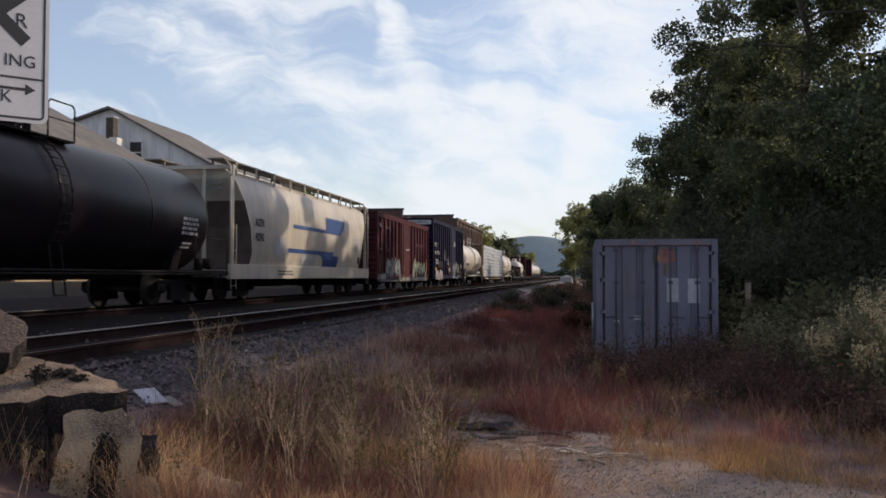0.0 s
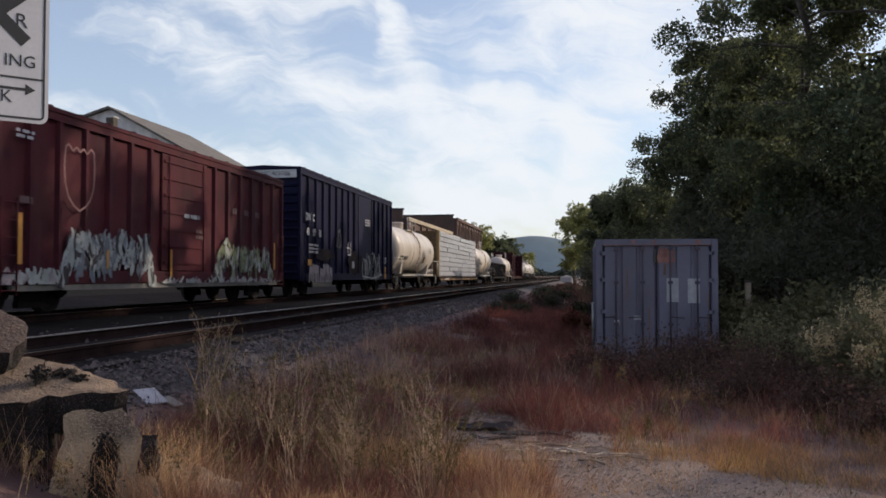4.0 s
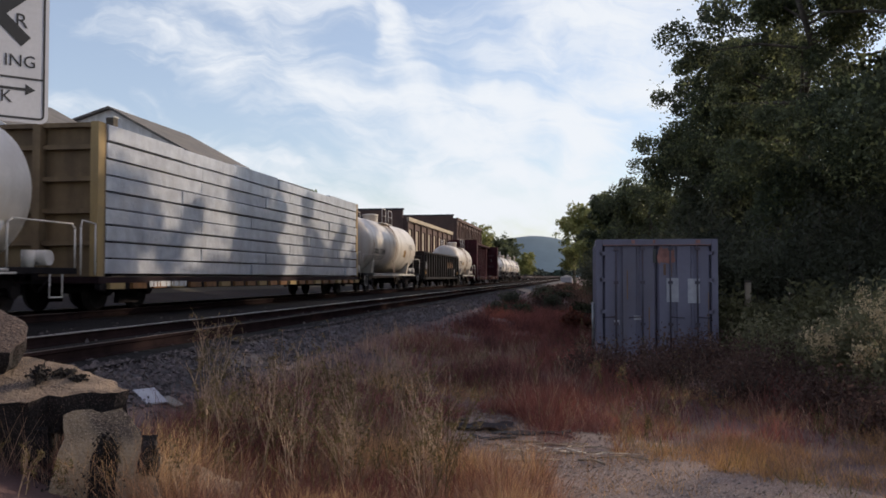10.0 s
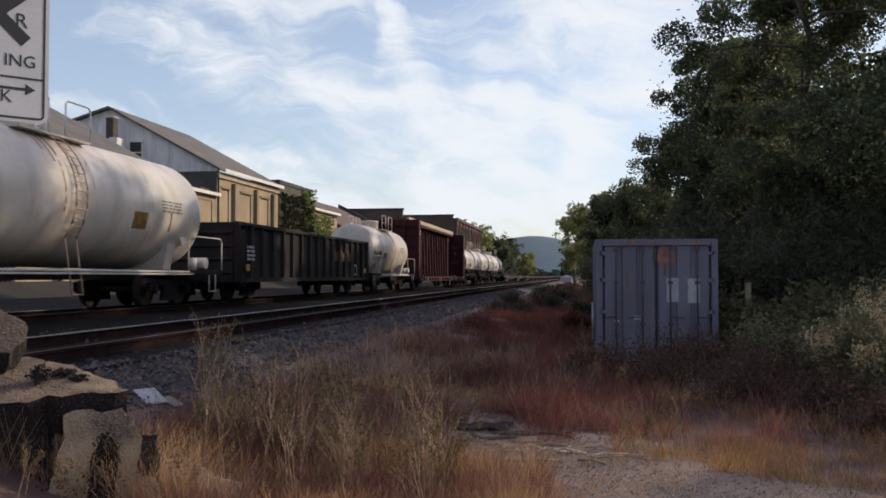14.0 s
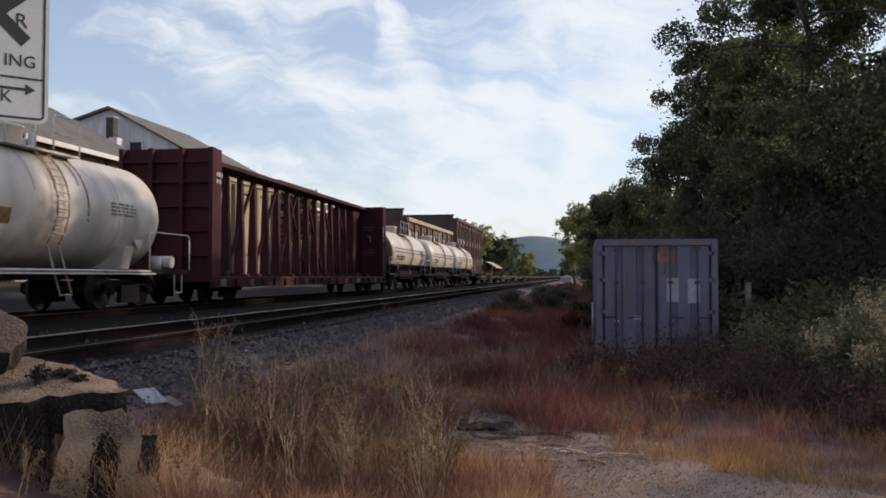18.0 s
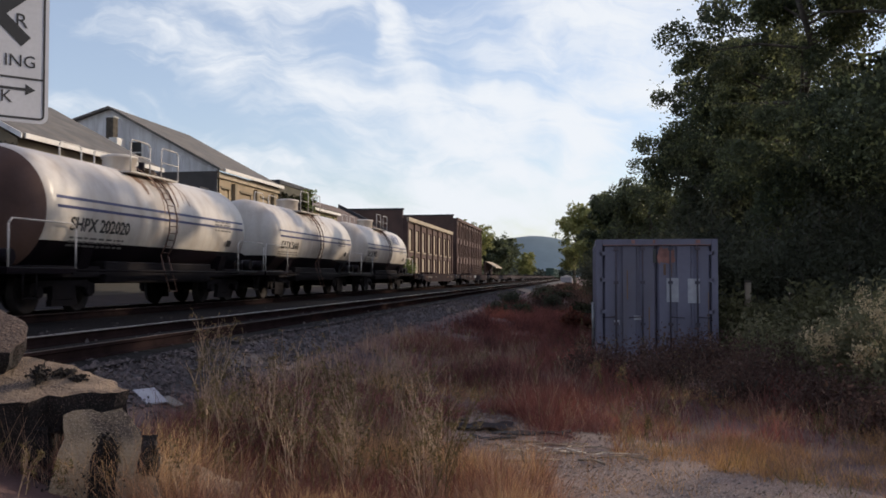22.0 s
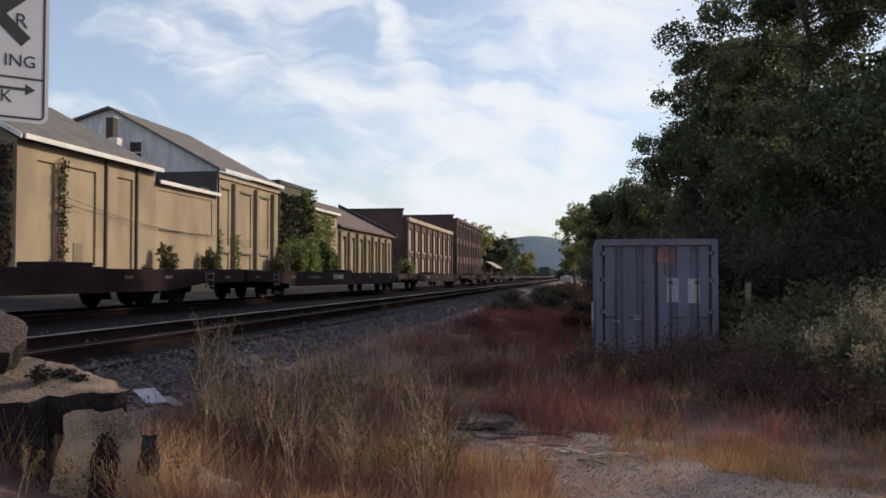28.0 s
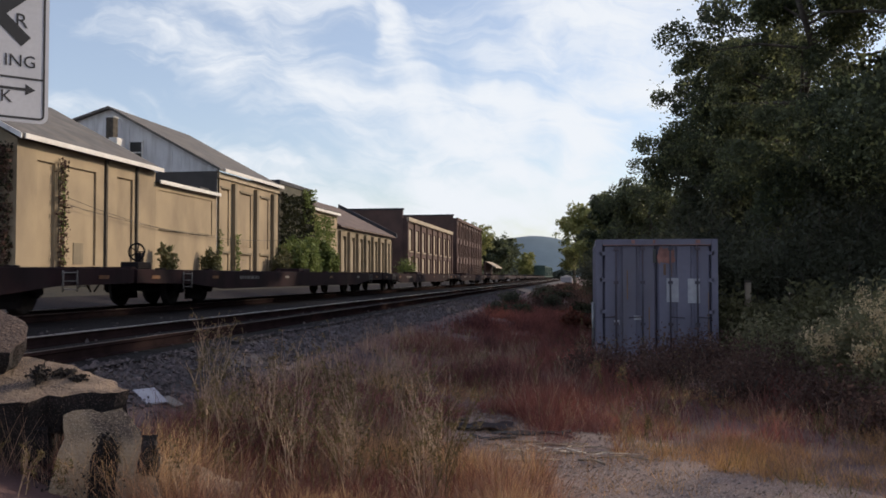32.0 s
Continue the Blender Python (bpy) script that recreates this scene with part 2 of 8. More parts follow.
M["bloom"] = material("pale_bloom", (0.80, 0.65, 0.40), (0.50, 0.40, 0.24), 0.8, size=2, grain=9, bump=0, leafy=True, vary=0.5, island=True)
M["russet"] = material("russet_leaf", (0.20, 0.075, 0.05), (0.12, 0.05, 0.035), 0.7, size=1.2, grain=9, bump=0, leafy=True, vary=0.6, island=True)
M["bramble"] = material("bramble_leaf", (0.15, 0.092, 0.072), (0.085, 0.053, 0.045), 0.8, size=1.2, grain=9, bump=0, leafy=True, vary=0.6, island=True)
M["dim_wall"] = material("lichened_dark_wall", (0.12, 0.105, 0.08), (0.08, 0.075, 0.055), 0.95, size=1.1, grain=18, bump=0.3, dirt=(0.05, 0.055, 0.035), dirt_amount=0.6, streak=True)
M["ivy"] = material("dark_ivy", (0.05, 0.055, 0.03), (0.03, 0.034, 0.02), 0.7, size=1.2, grain=9, bump=0.3, leafy=True, vary=0.5, island=True)
M["worn_yellow"] = material("worn_yellow", (0.34, 0.19, 0.035), (0.14, 0.08, 0.025), 0.7, size=5, bump=0)
M["moss"] = material("black_moss", (0.03, 0.024, 0.02), (0.015, 0.012, 0.011), 1.0, size=9, bump=0)
M["bark"] = material("bark", (0.10, 0.085, 0.065), (0.06, 0.05, 0.04), 0.95, size=5, grain=20, bump=0.8)
M["grass_red"] = material("russet_grass", (0.36, 0.140, 0.112), (0.155, 0.063, 0.062), 0.8, size=0.5, grain=5, bump=0, leafy=True, vary=0.85, island=True)
M["grass_tan"] = material("straw_grass", (0.70, 0.44, 0.19), (0.36, 0.195, 0.12), 0.8, size=0.6, grain=5, bump=0, leafy=True, vary=0.85, island=True)
# straw of the front strip, lightened so its colour carries the sunlight
M["front_straw"] = material("sunlit_straw", (0.82, 0.56, 0.29), (0.38, 0.20, 0.14), 0.8, size=1.6, grain=5, bump=0, leafy=True, vary=0.9, island=True)
M["grass_green"] = material("green_weed", (0.22, 0.19, 0.07), (0.14, 0.13, 0.05), 0.8, size=0.6, grain=5, bump=0, leafy=True, vary=0.6, island=True)
M["stalk"] = material("dry_stalk", (0.60, 0.41, 0.26), (0.19, 0.098, 0.098), 0.85, size=1.4, grain=9, bump=0, vary=0.85, island=True)
# the blue of the distance haze is put into the hill's base colour
M["hill"] = material("hazy_wooded_hill", (0.100, 0.152, 0.190), (0.078, 0.122, 0.155), 1.0, size=0.006, grain=0.05, bump=0)
M["far_wood"] = material("far_wood", (0.07, 0.085, 0.06), (0.045, 0.06, 0.045), 1.0, size=0.1, grain=1.0, bump=0, vary=0.5, island=True)
M["signface"] = material("sign_white", (0.55, 0.55, 0.57), (0.50, 0.50, 0.52), 0.45, size=3, bump=0.02)
M["black"] = material("black_paint", (0.022, 0.02, 0.02), (0.014, 0.013, 0.013), 0.5, size=3, bump=0.05)
M["galv"] = material("galvanised", (0.35, 0.36, 0.37), rough=0.5, metal=0.6, size=6, bump=0.05)
# railway stock
M["tank_white"] = material("dirty_white_tank", (0.66, 0.605, 0.54), (0.52, 0.472, 0.42), 0.38, size=0.8, grain=12, bump=0.03, dirt=(0.30, 0.22, 0.15), dirt_amount=0.45, streak=True, stretch=(2.2, 2.2, 0.3))
M["tank_black"] = material("black_tank", (0.010, 0.007, 0.011), (0.007, 0.006, 0.008), 0.33, size=1.0, grain=12, bump=0.04, dirt=(0.013, 0.009, 0.009), spec=0.09)
M["hopper"] = material("grey_white_hopper", (0.52, 0.47, 0.39), (0.44, 0.40, 0.34), 0.5, size=0.9, grain=12, bump=0.04, dirt=(0.26, 0.21, 0.16), dirt_amount=0.4, streak=True)
M["hopper_end"] = material("grimy_shaded_hopper_end", (0.10, 0.075, 0.062), (0.06, 0.046, 0.04), 0.85, size=1.2, grain=14, bump=0.1, dirt=(0.19, 0.16, 0.13), dirt_amount=0.3, streak=True)
M["blue_mark"] = material("blue_paint", (0.022, 0.07, 0.24), (0.018, 0.055, 0.19), 0.45, size=2, bump=0.03)
M["stripe"] = material("navy_stripe", (0.045, 0.05, 0.15), rough=0.45, size=2, bump=0.02)
M["red_box"] = material("oxide_red_steel", (0.080, 0.014, 0.021), (0.042, 0.009, 0.014), 0.72, size=0.9, grain=14, bump=0.1, dirt=(0.075, 0.030, 0.033), dirt_amount=0.35, streak=True, spec=0.18)
M["blue_box"] = material("dark_blue_steel", (0.010, 0.010, 0.040), (0.008, 0.008, 0.030), 0.6, size=0.9, grain=14, bump=0.1, dirt=(0.007, 0.006, 0.012), dirt_amount=0.6, streak=True, spec=0.12)
M["yellow"] = material("faded_yellow_steel", (0.36, 0.25, 0.10), (0.28, 0.19, 0.08), 0.65, size=1.2, grain=14, bump=0.1, dirt=(0.12, 0.08, 0.05), streak=True)
M["wrap"] = material("silver_wrap", (0.66, 0.68, 0.73), (0.52, 0.54, 0.60), 0.30, 0.3, size=2.6, grain=5.0, bump=0.8, dirt=(0.30, 0.29, 0.30), dirt_amount=0.35, streak=True, stretch=(2.0, 2.0, 0.5), vary=0.1)
M["gon"] = material("black_gondola", (0.020, 0.017, 0.018), (0.013, 0.012, 0.012), 0.7, size=1.0, grain=14, bump=0.15, dirt=(0.05, 0.035, 0.03), dirt_amount=0.4, streak=True, spec=0.18)
M["beam"] = material("maroon_steel", (0.068, 0.015, 0.021), (0.045, 0.011, 0.015), 0.72, size=1.0, grain=14, bump=0.1, dirt=(0.03, 0.014, 0.015), streak=True, spec=0.2)
M["faint_red"] = material("faint_red_print", (0.12, 0.065, 0.07), rough=0.7, size=5, bump=0)
M["shield"] = material("faded_shield_paint", (0.22, 0.115, 0.115), (0.12, 0.06, 0.062), rough=0.7, size=4, bump=0)
M["flat"] = material("rusty_flatcar", (0.026, 0.011, 0.013), (0.015, 0.008, 0.009), 0.8, size=1.2, grain=14, bump=0.2, dirt=(0.03, 0.019, 0.019), streak=True, spec=0.15)
M["truck"] = material("grimy_iron", (0.014, 0.011, 0.012), (0.009, 0.007, 0.008), 0.8, size=4, bump=0.2, spec=0.12)
M["wheel"] = material("wheel_steel", (0.022, 0.017, 0.016), (0.013, 0.011, 0.011), 0.7, 0.0, size=6, bump=0.1, spec=0.15)
M["pipe"] = material("pale_rail_paint", (0.62, 0.58, 0.54), (0.48, 0.44, 0.4), 0.55, size=4, bump=0.05)
M["letter"] = material("black_lettering", (0.03, 0.028, 0.028), rough=0.6, size=5, bump=0)
M["print"] = material("faint_print", (0.20, 0.185, 0.17), rough=0.6, size=5, bump=0)
M["letter_white"] = material("white_lettering", (0.62, 0.62, 0.62), rough=0.6, size=5, bump=0)
M["graffiti"] = material("graffiti_white", (0.40, 0.42, 0.42), (0.26, 0.29, 0.28), 0.6, size=5, bump=0)
M["steel_spray"] = material("blue_grey_spray", (0.20, 0.22, 0.25), (0.11, 0.12, 0.145), 0.6, size=5, bump=0)
M["dark_spray"] = material("dark_spray", (0.035, 0.028, 0.035), (0.022, 0.018, 0.022), 0.6, size=5, bump=0)
M["green_spray"] = material("dull_green_spray", (0.22, 0.25, 0.14), (0.13, 0.15, 0.08), 0.6, size=5, bump=0)
M["pink_spray"] = material("pinkish_spray", (0.40, 0.34, 0.36), (0.24, 0.21, 0.23), 0.7, size=2.5, bump=0, dirt=(0.06, 0.05, 0.06), dirt_amount=0.5)
M["grime"] = material("brown_grime", (0.030, 0.021, 0.022), (0.016, 0.012, 0.016), 0.8, size=3.0, bump=0.1, dirt=(0.07, 0.05, 0.045), dirt_amount=0.4, spec=0.1)
M["amber"] = material("amber_reflector", (0.62, 0.30, 0.06), rough=0.4, size=5, bump=0)
M["green_box"] = material("green_steel", (0.045, 0.085, 0.06), (0.035, 0.065, 0.05), 0.6, size=0.9, bump=0.1)
M["container"] = material("faded_blue_container", (0.165, 0.16, 0.215), (0.128, 0.122, 0.168), 0.6, size=0.9, grain=14, bump=0.1, dirt=(0.10, 0.085, 0.08), dirt_amount=0.35, streak=True)
M["container_dark"] = material("grimy_container_steel", (0.085, 0.08, 0.105), (0.05, 0.046, 0.06), 0.7, size=2.0, grain=14, bump=0.1, dirt=(0.10, 0.05, 0.04), dirt_amount=0.5)
M["rust"] = material("rust", (0.36, 0.175, 0.14), (0.19, 0.09, 0.075), 0.85, size=6, bump=0.3)
M["rust_stain"] = material("rust_stain", (0.21, 0.125, 0.08), (0.14, 0.08, 0.05), 0.7, size=3, bump=0.05)
M["label"] = material("faded_label", (0.42, 0.42, 0.45), (0.33, 0.33, 0.36), 0.6, size=8, bump=0)
M["walk"] = material("grey_grating", (0.22, 0.20, 0.17), (0.15, 0.13, 0.11), 0.7, size=3, bump=0.2)
M["head_rust"] = material("rusted_tank_head", (0.15, 0.095, 0.08), (0.10, 0.062, 0.052), 0.75, size=1.2, grain=14, bump=0.15, dirt=(0.2, 0.1, 0.06), spec=0.2)
M["rung"] = material("rust_flecked_rungs", (0.46, 0.33, 0.24), (0.30, 0.2, 0.14), 0.7, size=5, bump=0.1)
M["dull_amber"] = material("dull_amber", (0.22, 0.10, 0.03), (0.12, 0.055, 0.02), 0.6, size=5, bump=0)
# browner than the yellow steel: grime, plus end-face shade put into the colour
M["bulkhead"] = material("brown_shaded_bulkhead", (0.24, 0.17, 0.095), (0.15, 0.105, 0.065), 0.75, size=1.2, grain=14, bump=0.1, dirt=(0.04, 0.028, 0.022), streak=True, spec=0.2)
M["rubber"] = material("black_rubber", (0.02, 0.02, 0.02), rough=0.7, size=5, bump=0.2)
M["bleached"] = material("bleached_wood", (0.66, 0.58, 0.48), (0.50, 0.42, 0.34), 0.9, size=5, bump=0.2)
M["twig"] = material("bleached_twig", (0.36, 0.30, 0.22), (0.26, 0.2, 0.15), 0.9, size=5, bump=0.2)


# ---- mesh building ----
class Shape:
    """Gathers faces, then becomes one mesh."""

    def __init__(self):
        self.v, self.f, self.s = [], [], []

    def add(self, verts, faces, smooth=False):
        k = len(self.v)
        self.v += [tuple(a) for a in verts]
        self.f += [tuple(i + k for i in f) for f in faces]
        self.s += [smooth] * len(faces)
        return self

    def box(self, x0, x1, y0, y1, z0, z1, bev=0.0):
        if bev <= 0:
            v = [(x, y, z) for z in (z0, z1) for y in (y0, y1) for x in (x0, x1)]
            return self.add(v, [(0, 2, 3, 1), (4, 5, 7, 6), (0, 1, 5, 4), (2, 6, 7, 3), (0, 4, 6, 2), (1, 3, 7, 5)])
        bm = bmesh.new()
        bmesh.ops.create_cube(bm, size=1)
        for w in bm.verts:
            w.co = ((x0 + x1) / 2 + w.co.x * (x1 - x0), (y0 + y1) / 2 + w.co.y * (y1 - y0), (z0 + z1) / 2 + w.co.z * (z1 - z0))
        bmesh.ops.bevel(bm, geom=bm.edges[:], offset=bev, segments=1, affect="EDGES")
        bm.verts.index_update()
        self.add([w.co for w in bm.verts], [[w.index for w in f.verts] for f in bm.faces])
        bm.free()
        return self

    def tube(self, a, b, r, n=8, r2=None, caps=True):
        a, b = Vector(a), Vector(b)
        r2 = r if r2 is None else r2
        d = (b - a).normalized()
        e = d.orthogonal().normalized()
        g = d.cross(e)
        ring = [e * math.cos(2 * math.pi * i / n) + g * math.sin(2 * math.pi * i / n) for i in range(n)]
        self.add([a + q * r for q in ring] + [b + q * r2 for q in ring], [(i, (i + 1) % n, n + (i + 1) % n, n + i) for i in range(n)], True)
        if caps:
            k = len(self.v) - 2 * n
            self.f += [tuple(k + n - 1 - i for i in range(n)), tuple(k + n + i for i in range(n))]
            self.s += [False, False]
        return self

    def path(self, pts, r, n=6):
        for a, b in zip(pts, pts[1:]):
            self.tube(a, b, r, n)
        return self

    def lathe(self, profile, centre, n=32, axis="y", arc=(0, 360)):
        """profile: (along, radius) pairs, turned round an axis through centre."""
        full = arc[1] - arc[0] >= 360
        k = n if full else n + 1
        v = []
        for al, r in profile:
            for i in range(k):
                a = radians(arc[0] + (arc[1] - arc[0]) * i / n)
                p = (r * math.cos(a), al, r * math.sin(a)) if axis == "y" else (al, r * math.cos(a), r * math.sin(a)) if axis == "x" else (r * math.cos(a), r * math.sin(a), al)
                v.append((centre[0] + p[0], centre[1] + p[1], centre[2] + p[2]))
        f = []
        for j in range(len(profile) - 1):
            for i in range(n):
                i2 = (i + 1) % k
                f.append((j * k + i, j * k + i2, (j + 1) * k + i2, (j + 1) * k + i))
        return self.add(v, f, True)

    def prism(self, outline, axis, a, b):
        """outline: 2D points, pushed along an axis from a to b."""
        put = {"x": lambda p, t: (t, p[0], p[1]), "y": lambda p, t: (p[0], t, p[1]), "z": lambda p, t: (p[0], p[1], t)}[axis]
        n = len(outline)
        v = [put(p, a) for p in outline] + [put(p, b) for p in outline]
        return self.add(v, [tuple(range(n - 1, -1, -1)), tuple(range(n, 2 * n))] + [(i, (i + 1) % n, n + (i + 1) % n, n + i) for i in range(n)])

    def mesh(self, name, mat, fix=True):
        me = bpy.data.meshes.new(name)
        me.from_pydata(self.v, [], self.f)
        if mat:
            me.materials.append(mat)
        if any(self.s):
            me.polygons.foreach_set("use_smooth", self.s)
        if fix and len(self.f) < 20000:
            bm = bmesh.new()
            bm.from_mesh(me)
            bmesh.ops.recalc_face_normals(bm, faces=bm.faces)
            bm.to_mesh(me)
            bm.free()
        me.update()
        return me


def part(name, shape, mat, parent=None, label="", at=None):
    me = shape.mesh(name, M[mat] if isinstance(mat, str) else mat) if isinstance(shape, Shape) else shape
    ob = new(name, me)
    if parent is not None:
        ob.parent = parent
    if at is not None:
        ob.matrix_basis = at
    return tagged(ob, label)


def thing(name, label, category, group="", kind="", at=None):
    ob = new(name)
    if at is not None:
        ob.matrix_basis = at
    return tagged(ob, label, category, group, kind)


def box(*a, **k):
    return Shape().box(*a, **k)


def rough_up(shape, amount, size, seed=0):
    s = Vector((seed * 3.7, seed * 1.3, seed * 2.1))
    shape.v = [tuple(Vector(p) + noise.noise_vector(Vector(p) * size + s) * amount) for p in shape.v]
    return shape


def letters(text, size, depth=0.006, bold=0.0):
    """Flat lettering as points and faces: u to the right, v up, centred."""
    cu = bpy.data.curves.new("lettering", "FONT")
    cu.body, cu.size, cu.align_x, cu.align_y, cu.extrude, cu.resolution_u = text, size, "CENTER", "CENTER", depth, 3
    cu.offset = bold * size
    ob = bpy.data.objects.new("lettering", cu)
    me = bpy.data.meshes.new_from_object(ob)
    v, f = [tuple(q.co) for q in me.vertices], [tuple(q.vertices) for q in me.polygons]
    bpy.data.objects.remove(ob)
    bpy.data.curves.remove(cu)
    bpy.data.meshes.remove(me)
    return v, f


def leaf_cloud(points, sizes, rng, stretch=1.0):
    """One small bent leaf of two triangles at each point."""
    n = len(points)
    d = rng.normal(size=(n, 3))
    d /= np.linalg.norm(d, axis=1)[:, None]
    e = np.cross(d, rng.normal(size=(n, 3)))
    e /= np.linalg.norm(e, axis=1)[:, None]
    s = np.asarray(sizes)[:, None]
    a, b = d * s * stretch, e * s * 0.55
    v = np.stack([points - a, points + b, points + a, points - b], 1).reshape(-1, 3)
    return v


def quads_mesh(name, v, mat):
    n = len(v) // 4
    me = bpy.data.meshes.new(name)
    me.vertices.add(len(v)), me.loops.add(4 * n), me.polygons.add(n)
    me.vertices.foreach_set("co", np.asarray(v, dtype=np.float32).ravel())
    me.loops.foreach_set("vertex_index", np.arange(4 * n, dtype=np.int32))
    me.polygons.foreach_set("loop_start", np.arange(0, 4 * n, 4, dtype=np.int32))
    me.materials.append(mat)
    me.update(calc_edges=True)
    return me


def blades(pts, heights, widths, rng, lean=0.35):
    """Grass: each blade one narrow quad that tapers and leans."""
    n = len(pts)
    a = rng.uniform(0, 2 * np.pi, n)
    side = np.stack([np.cos(a), np.sin(a), np.zeros(n)], 1) * widths[:, None] * 0.5
    tip = np.stack([rng.normal(0, lean, n), rng.normal(0, lean, n), np.ones(n)], 1) * heights[:, None]
    return np.stack([pts - side, pts + side, pts + tip + side * 0.25, pts + tip - side * 0.25], 1).reshape(-1, 3)


# ---- ground and tracks ----
def ground_z(x, y=20.0):
    """The lot, the bank of the line and the yard behind it."""
    pts = [(-400, 1.55), (-60, 1.55), (-19.5, 1.55), (-17.6, 1.05), (-14.6, 0.74), (-13.6, 0.76), (-4.95, 0.76), (-4.3, 0.60), (-3.4, 0.36), (-2.2, 0.12), (-0.8, 0.0), (400, 0.0)]
    for (x0, z0), (x1, z1) in zip(pts, pts[1:]):
        if x0 <= x <= x1:
            z = z0 + (z1 - z0) * (x - x0) / (x1 - x0)
            break
    else:
        z = 0.0
    if x > -4.0:
        z += 0.05 * noise.noise(Vector((x * 0.6, y * 0.6, 0))) * min(1, (x + 4.0))
    return z


def drive_x(y):
    return 0.25 - 0.36 * (y - 6.9) + 0.42 * max(0.0, 8.5 - y)


def drive_w(y):
    return max(0.15, 1.25 - 0.10 * (y - 6.9) - 0.35 * max(0.0, y - 9.6)) + 0.42 * max(0.0, 8.5 - y)


def build_ground():
    xs = [-4000, -900, -200, -60, -30, -19.5, -17.6, -14.6, -13.6, -10, -7, -4.95, -4.6, -4.3, -4.0, -3.7, -3.4] + [-3.1 + 0.4 * i for i in range(30)] + [12, 20, 60, 300, 1200, 4000]
    ys = [-600, -100, -20, 0, 3] + [5 + 0.5 * i for i in range(50)] + [32 + 3 * i for i in range(20)] + [110, 160, 260, 500, 1200, 3000, 4800]
    s = Shape()
    nx = len(xs)
    v = [(x, y, ground_z(max(-399, min(399, x)), y)) for y in ys for x in xs]
    f = [(j * nx + i, j * nx + i + 1, (j + 1) * nx + i + 1, (j + 1) * nx + i) for j in range(len(ys) - 1) for i in range(nx - 1)]
    s.add(v, f, True)
    g = new("ground", s.mesh("ground", M["soil"]))
    tagged(g, "brown trodden earth of the lot and the bank", "ground", kind="structure")
    # ballast sheet, a little above the earth
    b = Shape()
    prof = [(-14.9, 0.70), (-14.0, 0.79), (-4.95, 0.80), (-4.35, 0.64), (-3.95, 0.47)]
    ysb = [-60] + [4 * i for i in range(0, 90)] + [700, 1500]
    v = [(x, y, z + 0.012) for y in ysb for x, z in prof]
    k = len(prof)
    b.add(v, [(j * k + i, j * k + i + 1, (j + 1) * k + i + 1, (j + 1) * k + i) for j in range(len(ysb) - 1) for i in range(k - 1)], True)
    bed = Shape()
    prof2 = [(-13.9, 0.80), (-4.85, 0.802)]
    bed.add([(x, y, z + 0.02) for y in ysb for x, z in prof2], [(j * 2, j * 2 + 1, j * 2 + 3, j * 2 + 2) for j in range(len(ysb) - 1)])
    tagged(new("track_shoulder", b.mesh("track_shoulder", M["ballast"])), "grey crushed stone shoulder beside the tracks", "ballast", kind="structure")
    tagged(new("track_bed", bed.mesh("track_bed", M["bed"])), "oily ballast between and under both tracks, shade put into its colour", "ballast", kind="structure")
    # loose stones on the shoulder and between the rails
    rng = np.random.default_rng(5)
    st = Shape()
    n = 15000
    Y = 5.5 + 60 * rng.random(n) ** 2.0
    X = np.where(rng.random(n) < 0.94, rng.uniform(-5.0, -3.55, n), rng.uniform(-9.4, -5.1, n))
    for x, y in zip(X, Y):
        z = float(np.interp(x, [-14, -4.95, -4.35, -3.95, -3.4], [0.82, 0.82, 0.65, 0.48, 0.36]))
        r = rng.uniform(0.018, 0.045)
        p = rng.normal(0, 0.28, (6, 3)) * r
        c = [(r, 0, 0), (-r, 0, 0), (0, r, 0), (0, -r, 0), (0, 0, r * 0.9), (0, 0, -r * 0.6)]
        st.add([(x + a[0] + q[0], y + a[1] + q[1], z + a[2] * 0.9 + q[2]) for a, q in zip(c, p)],
               [(0, 2, 4), (2, 1, 4), (1, 3, 4), (3, 0, 4), (2, 0, 5), (1, 2, 5), (3, 1, 5), (0, 3, 5)])
    tagged(new("ballast_stones", st.mesh("ballast_stones", M["stone"])), "loose grey crushed stones on the track shoulder", "stones", kind="stuff")
    kinds = []
    for k in range(8):
        p = rng.normal(0, 0.25, (6, 3))
        c = [(1, 0, 0), (-1, 0, 0), (0, 1, 0), (0, -1, 0), (0, 0, 0.8), (0, 0, -0.6)]
        kinds.append(Shape().add([(a[0] + q[0], a[1] + q[1], a[2] + q[2]) for a, q in zip(c, p)], [(0, 2, 4), (2, 1, 4), (1, 3, 4), (3, 0, 4), (2, 0, 5), (1, 2, 5), (3, 1, 5), (0, 3, 5)]).mesh("stone", M["near_stone"]))
    shoulder = bpy.data.objects["track_shoulder"]
    for i in range(290):
        x, y = rng.uniform(-4.9, -3.5), rng.uniform(7.4, 12.5)
        z = float(np.interp(x, [-4.95, -4.35, -3.95, -3.4], [0.82, 0.65, 0.48, 0.36]))
        r = rng.uniform(0.026, 0.052)
        part("stone", kinds[i % 8], None, shoulder, at=pose(x, y, z + r * 0.3, *rng.uniform(0, 360, 3)) @ Matrix.Diagonal((r, r * 0.85, r * 0.75, 1)))
    # worn drive in the lot, with pebbles, and the road behind the line
    gr = Shape()
    gx = [-1.0 + 0.1 * i for i in range(21)]
    gy = [4.5 + 0.3 * i for i in range(21)]
    v = []
    for y in gy:
        for q in gx:
            x = drive_x(y) + q * (drive_w(y) + 0.5)
            v.append((x, y, ground_z(x, y) + 0.014 - 0.04 * max(0, abs(q) - 0.6)))
    k = len(gx)
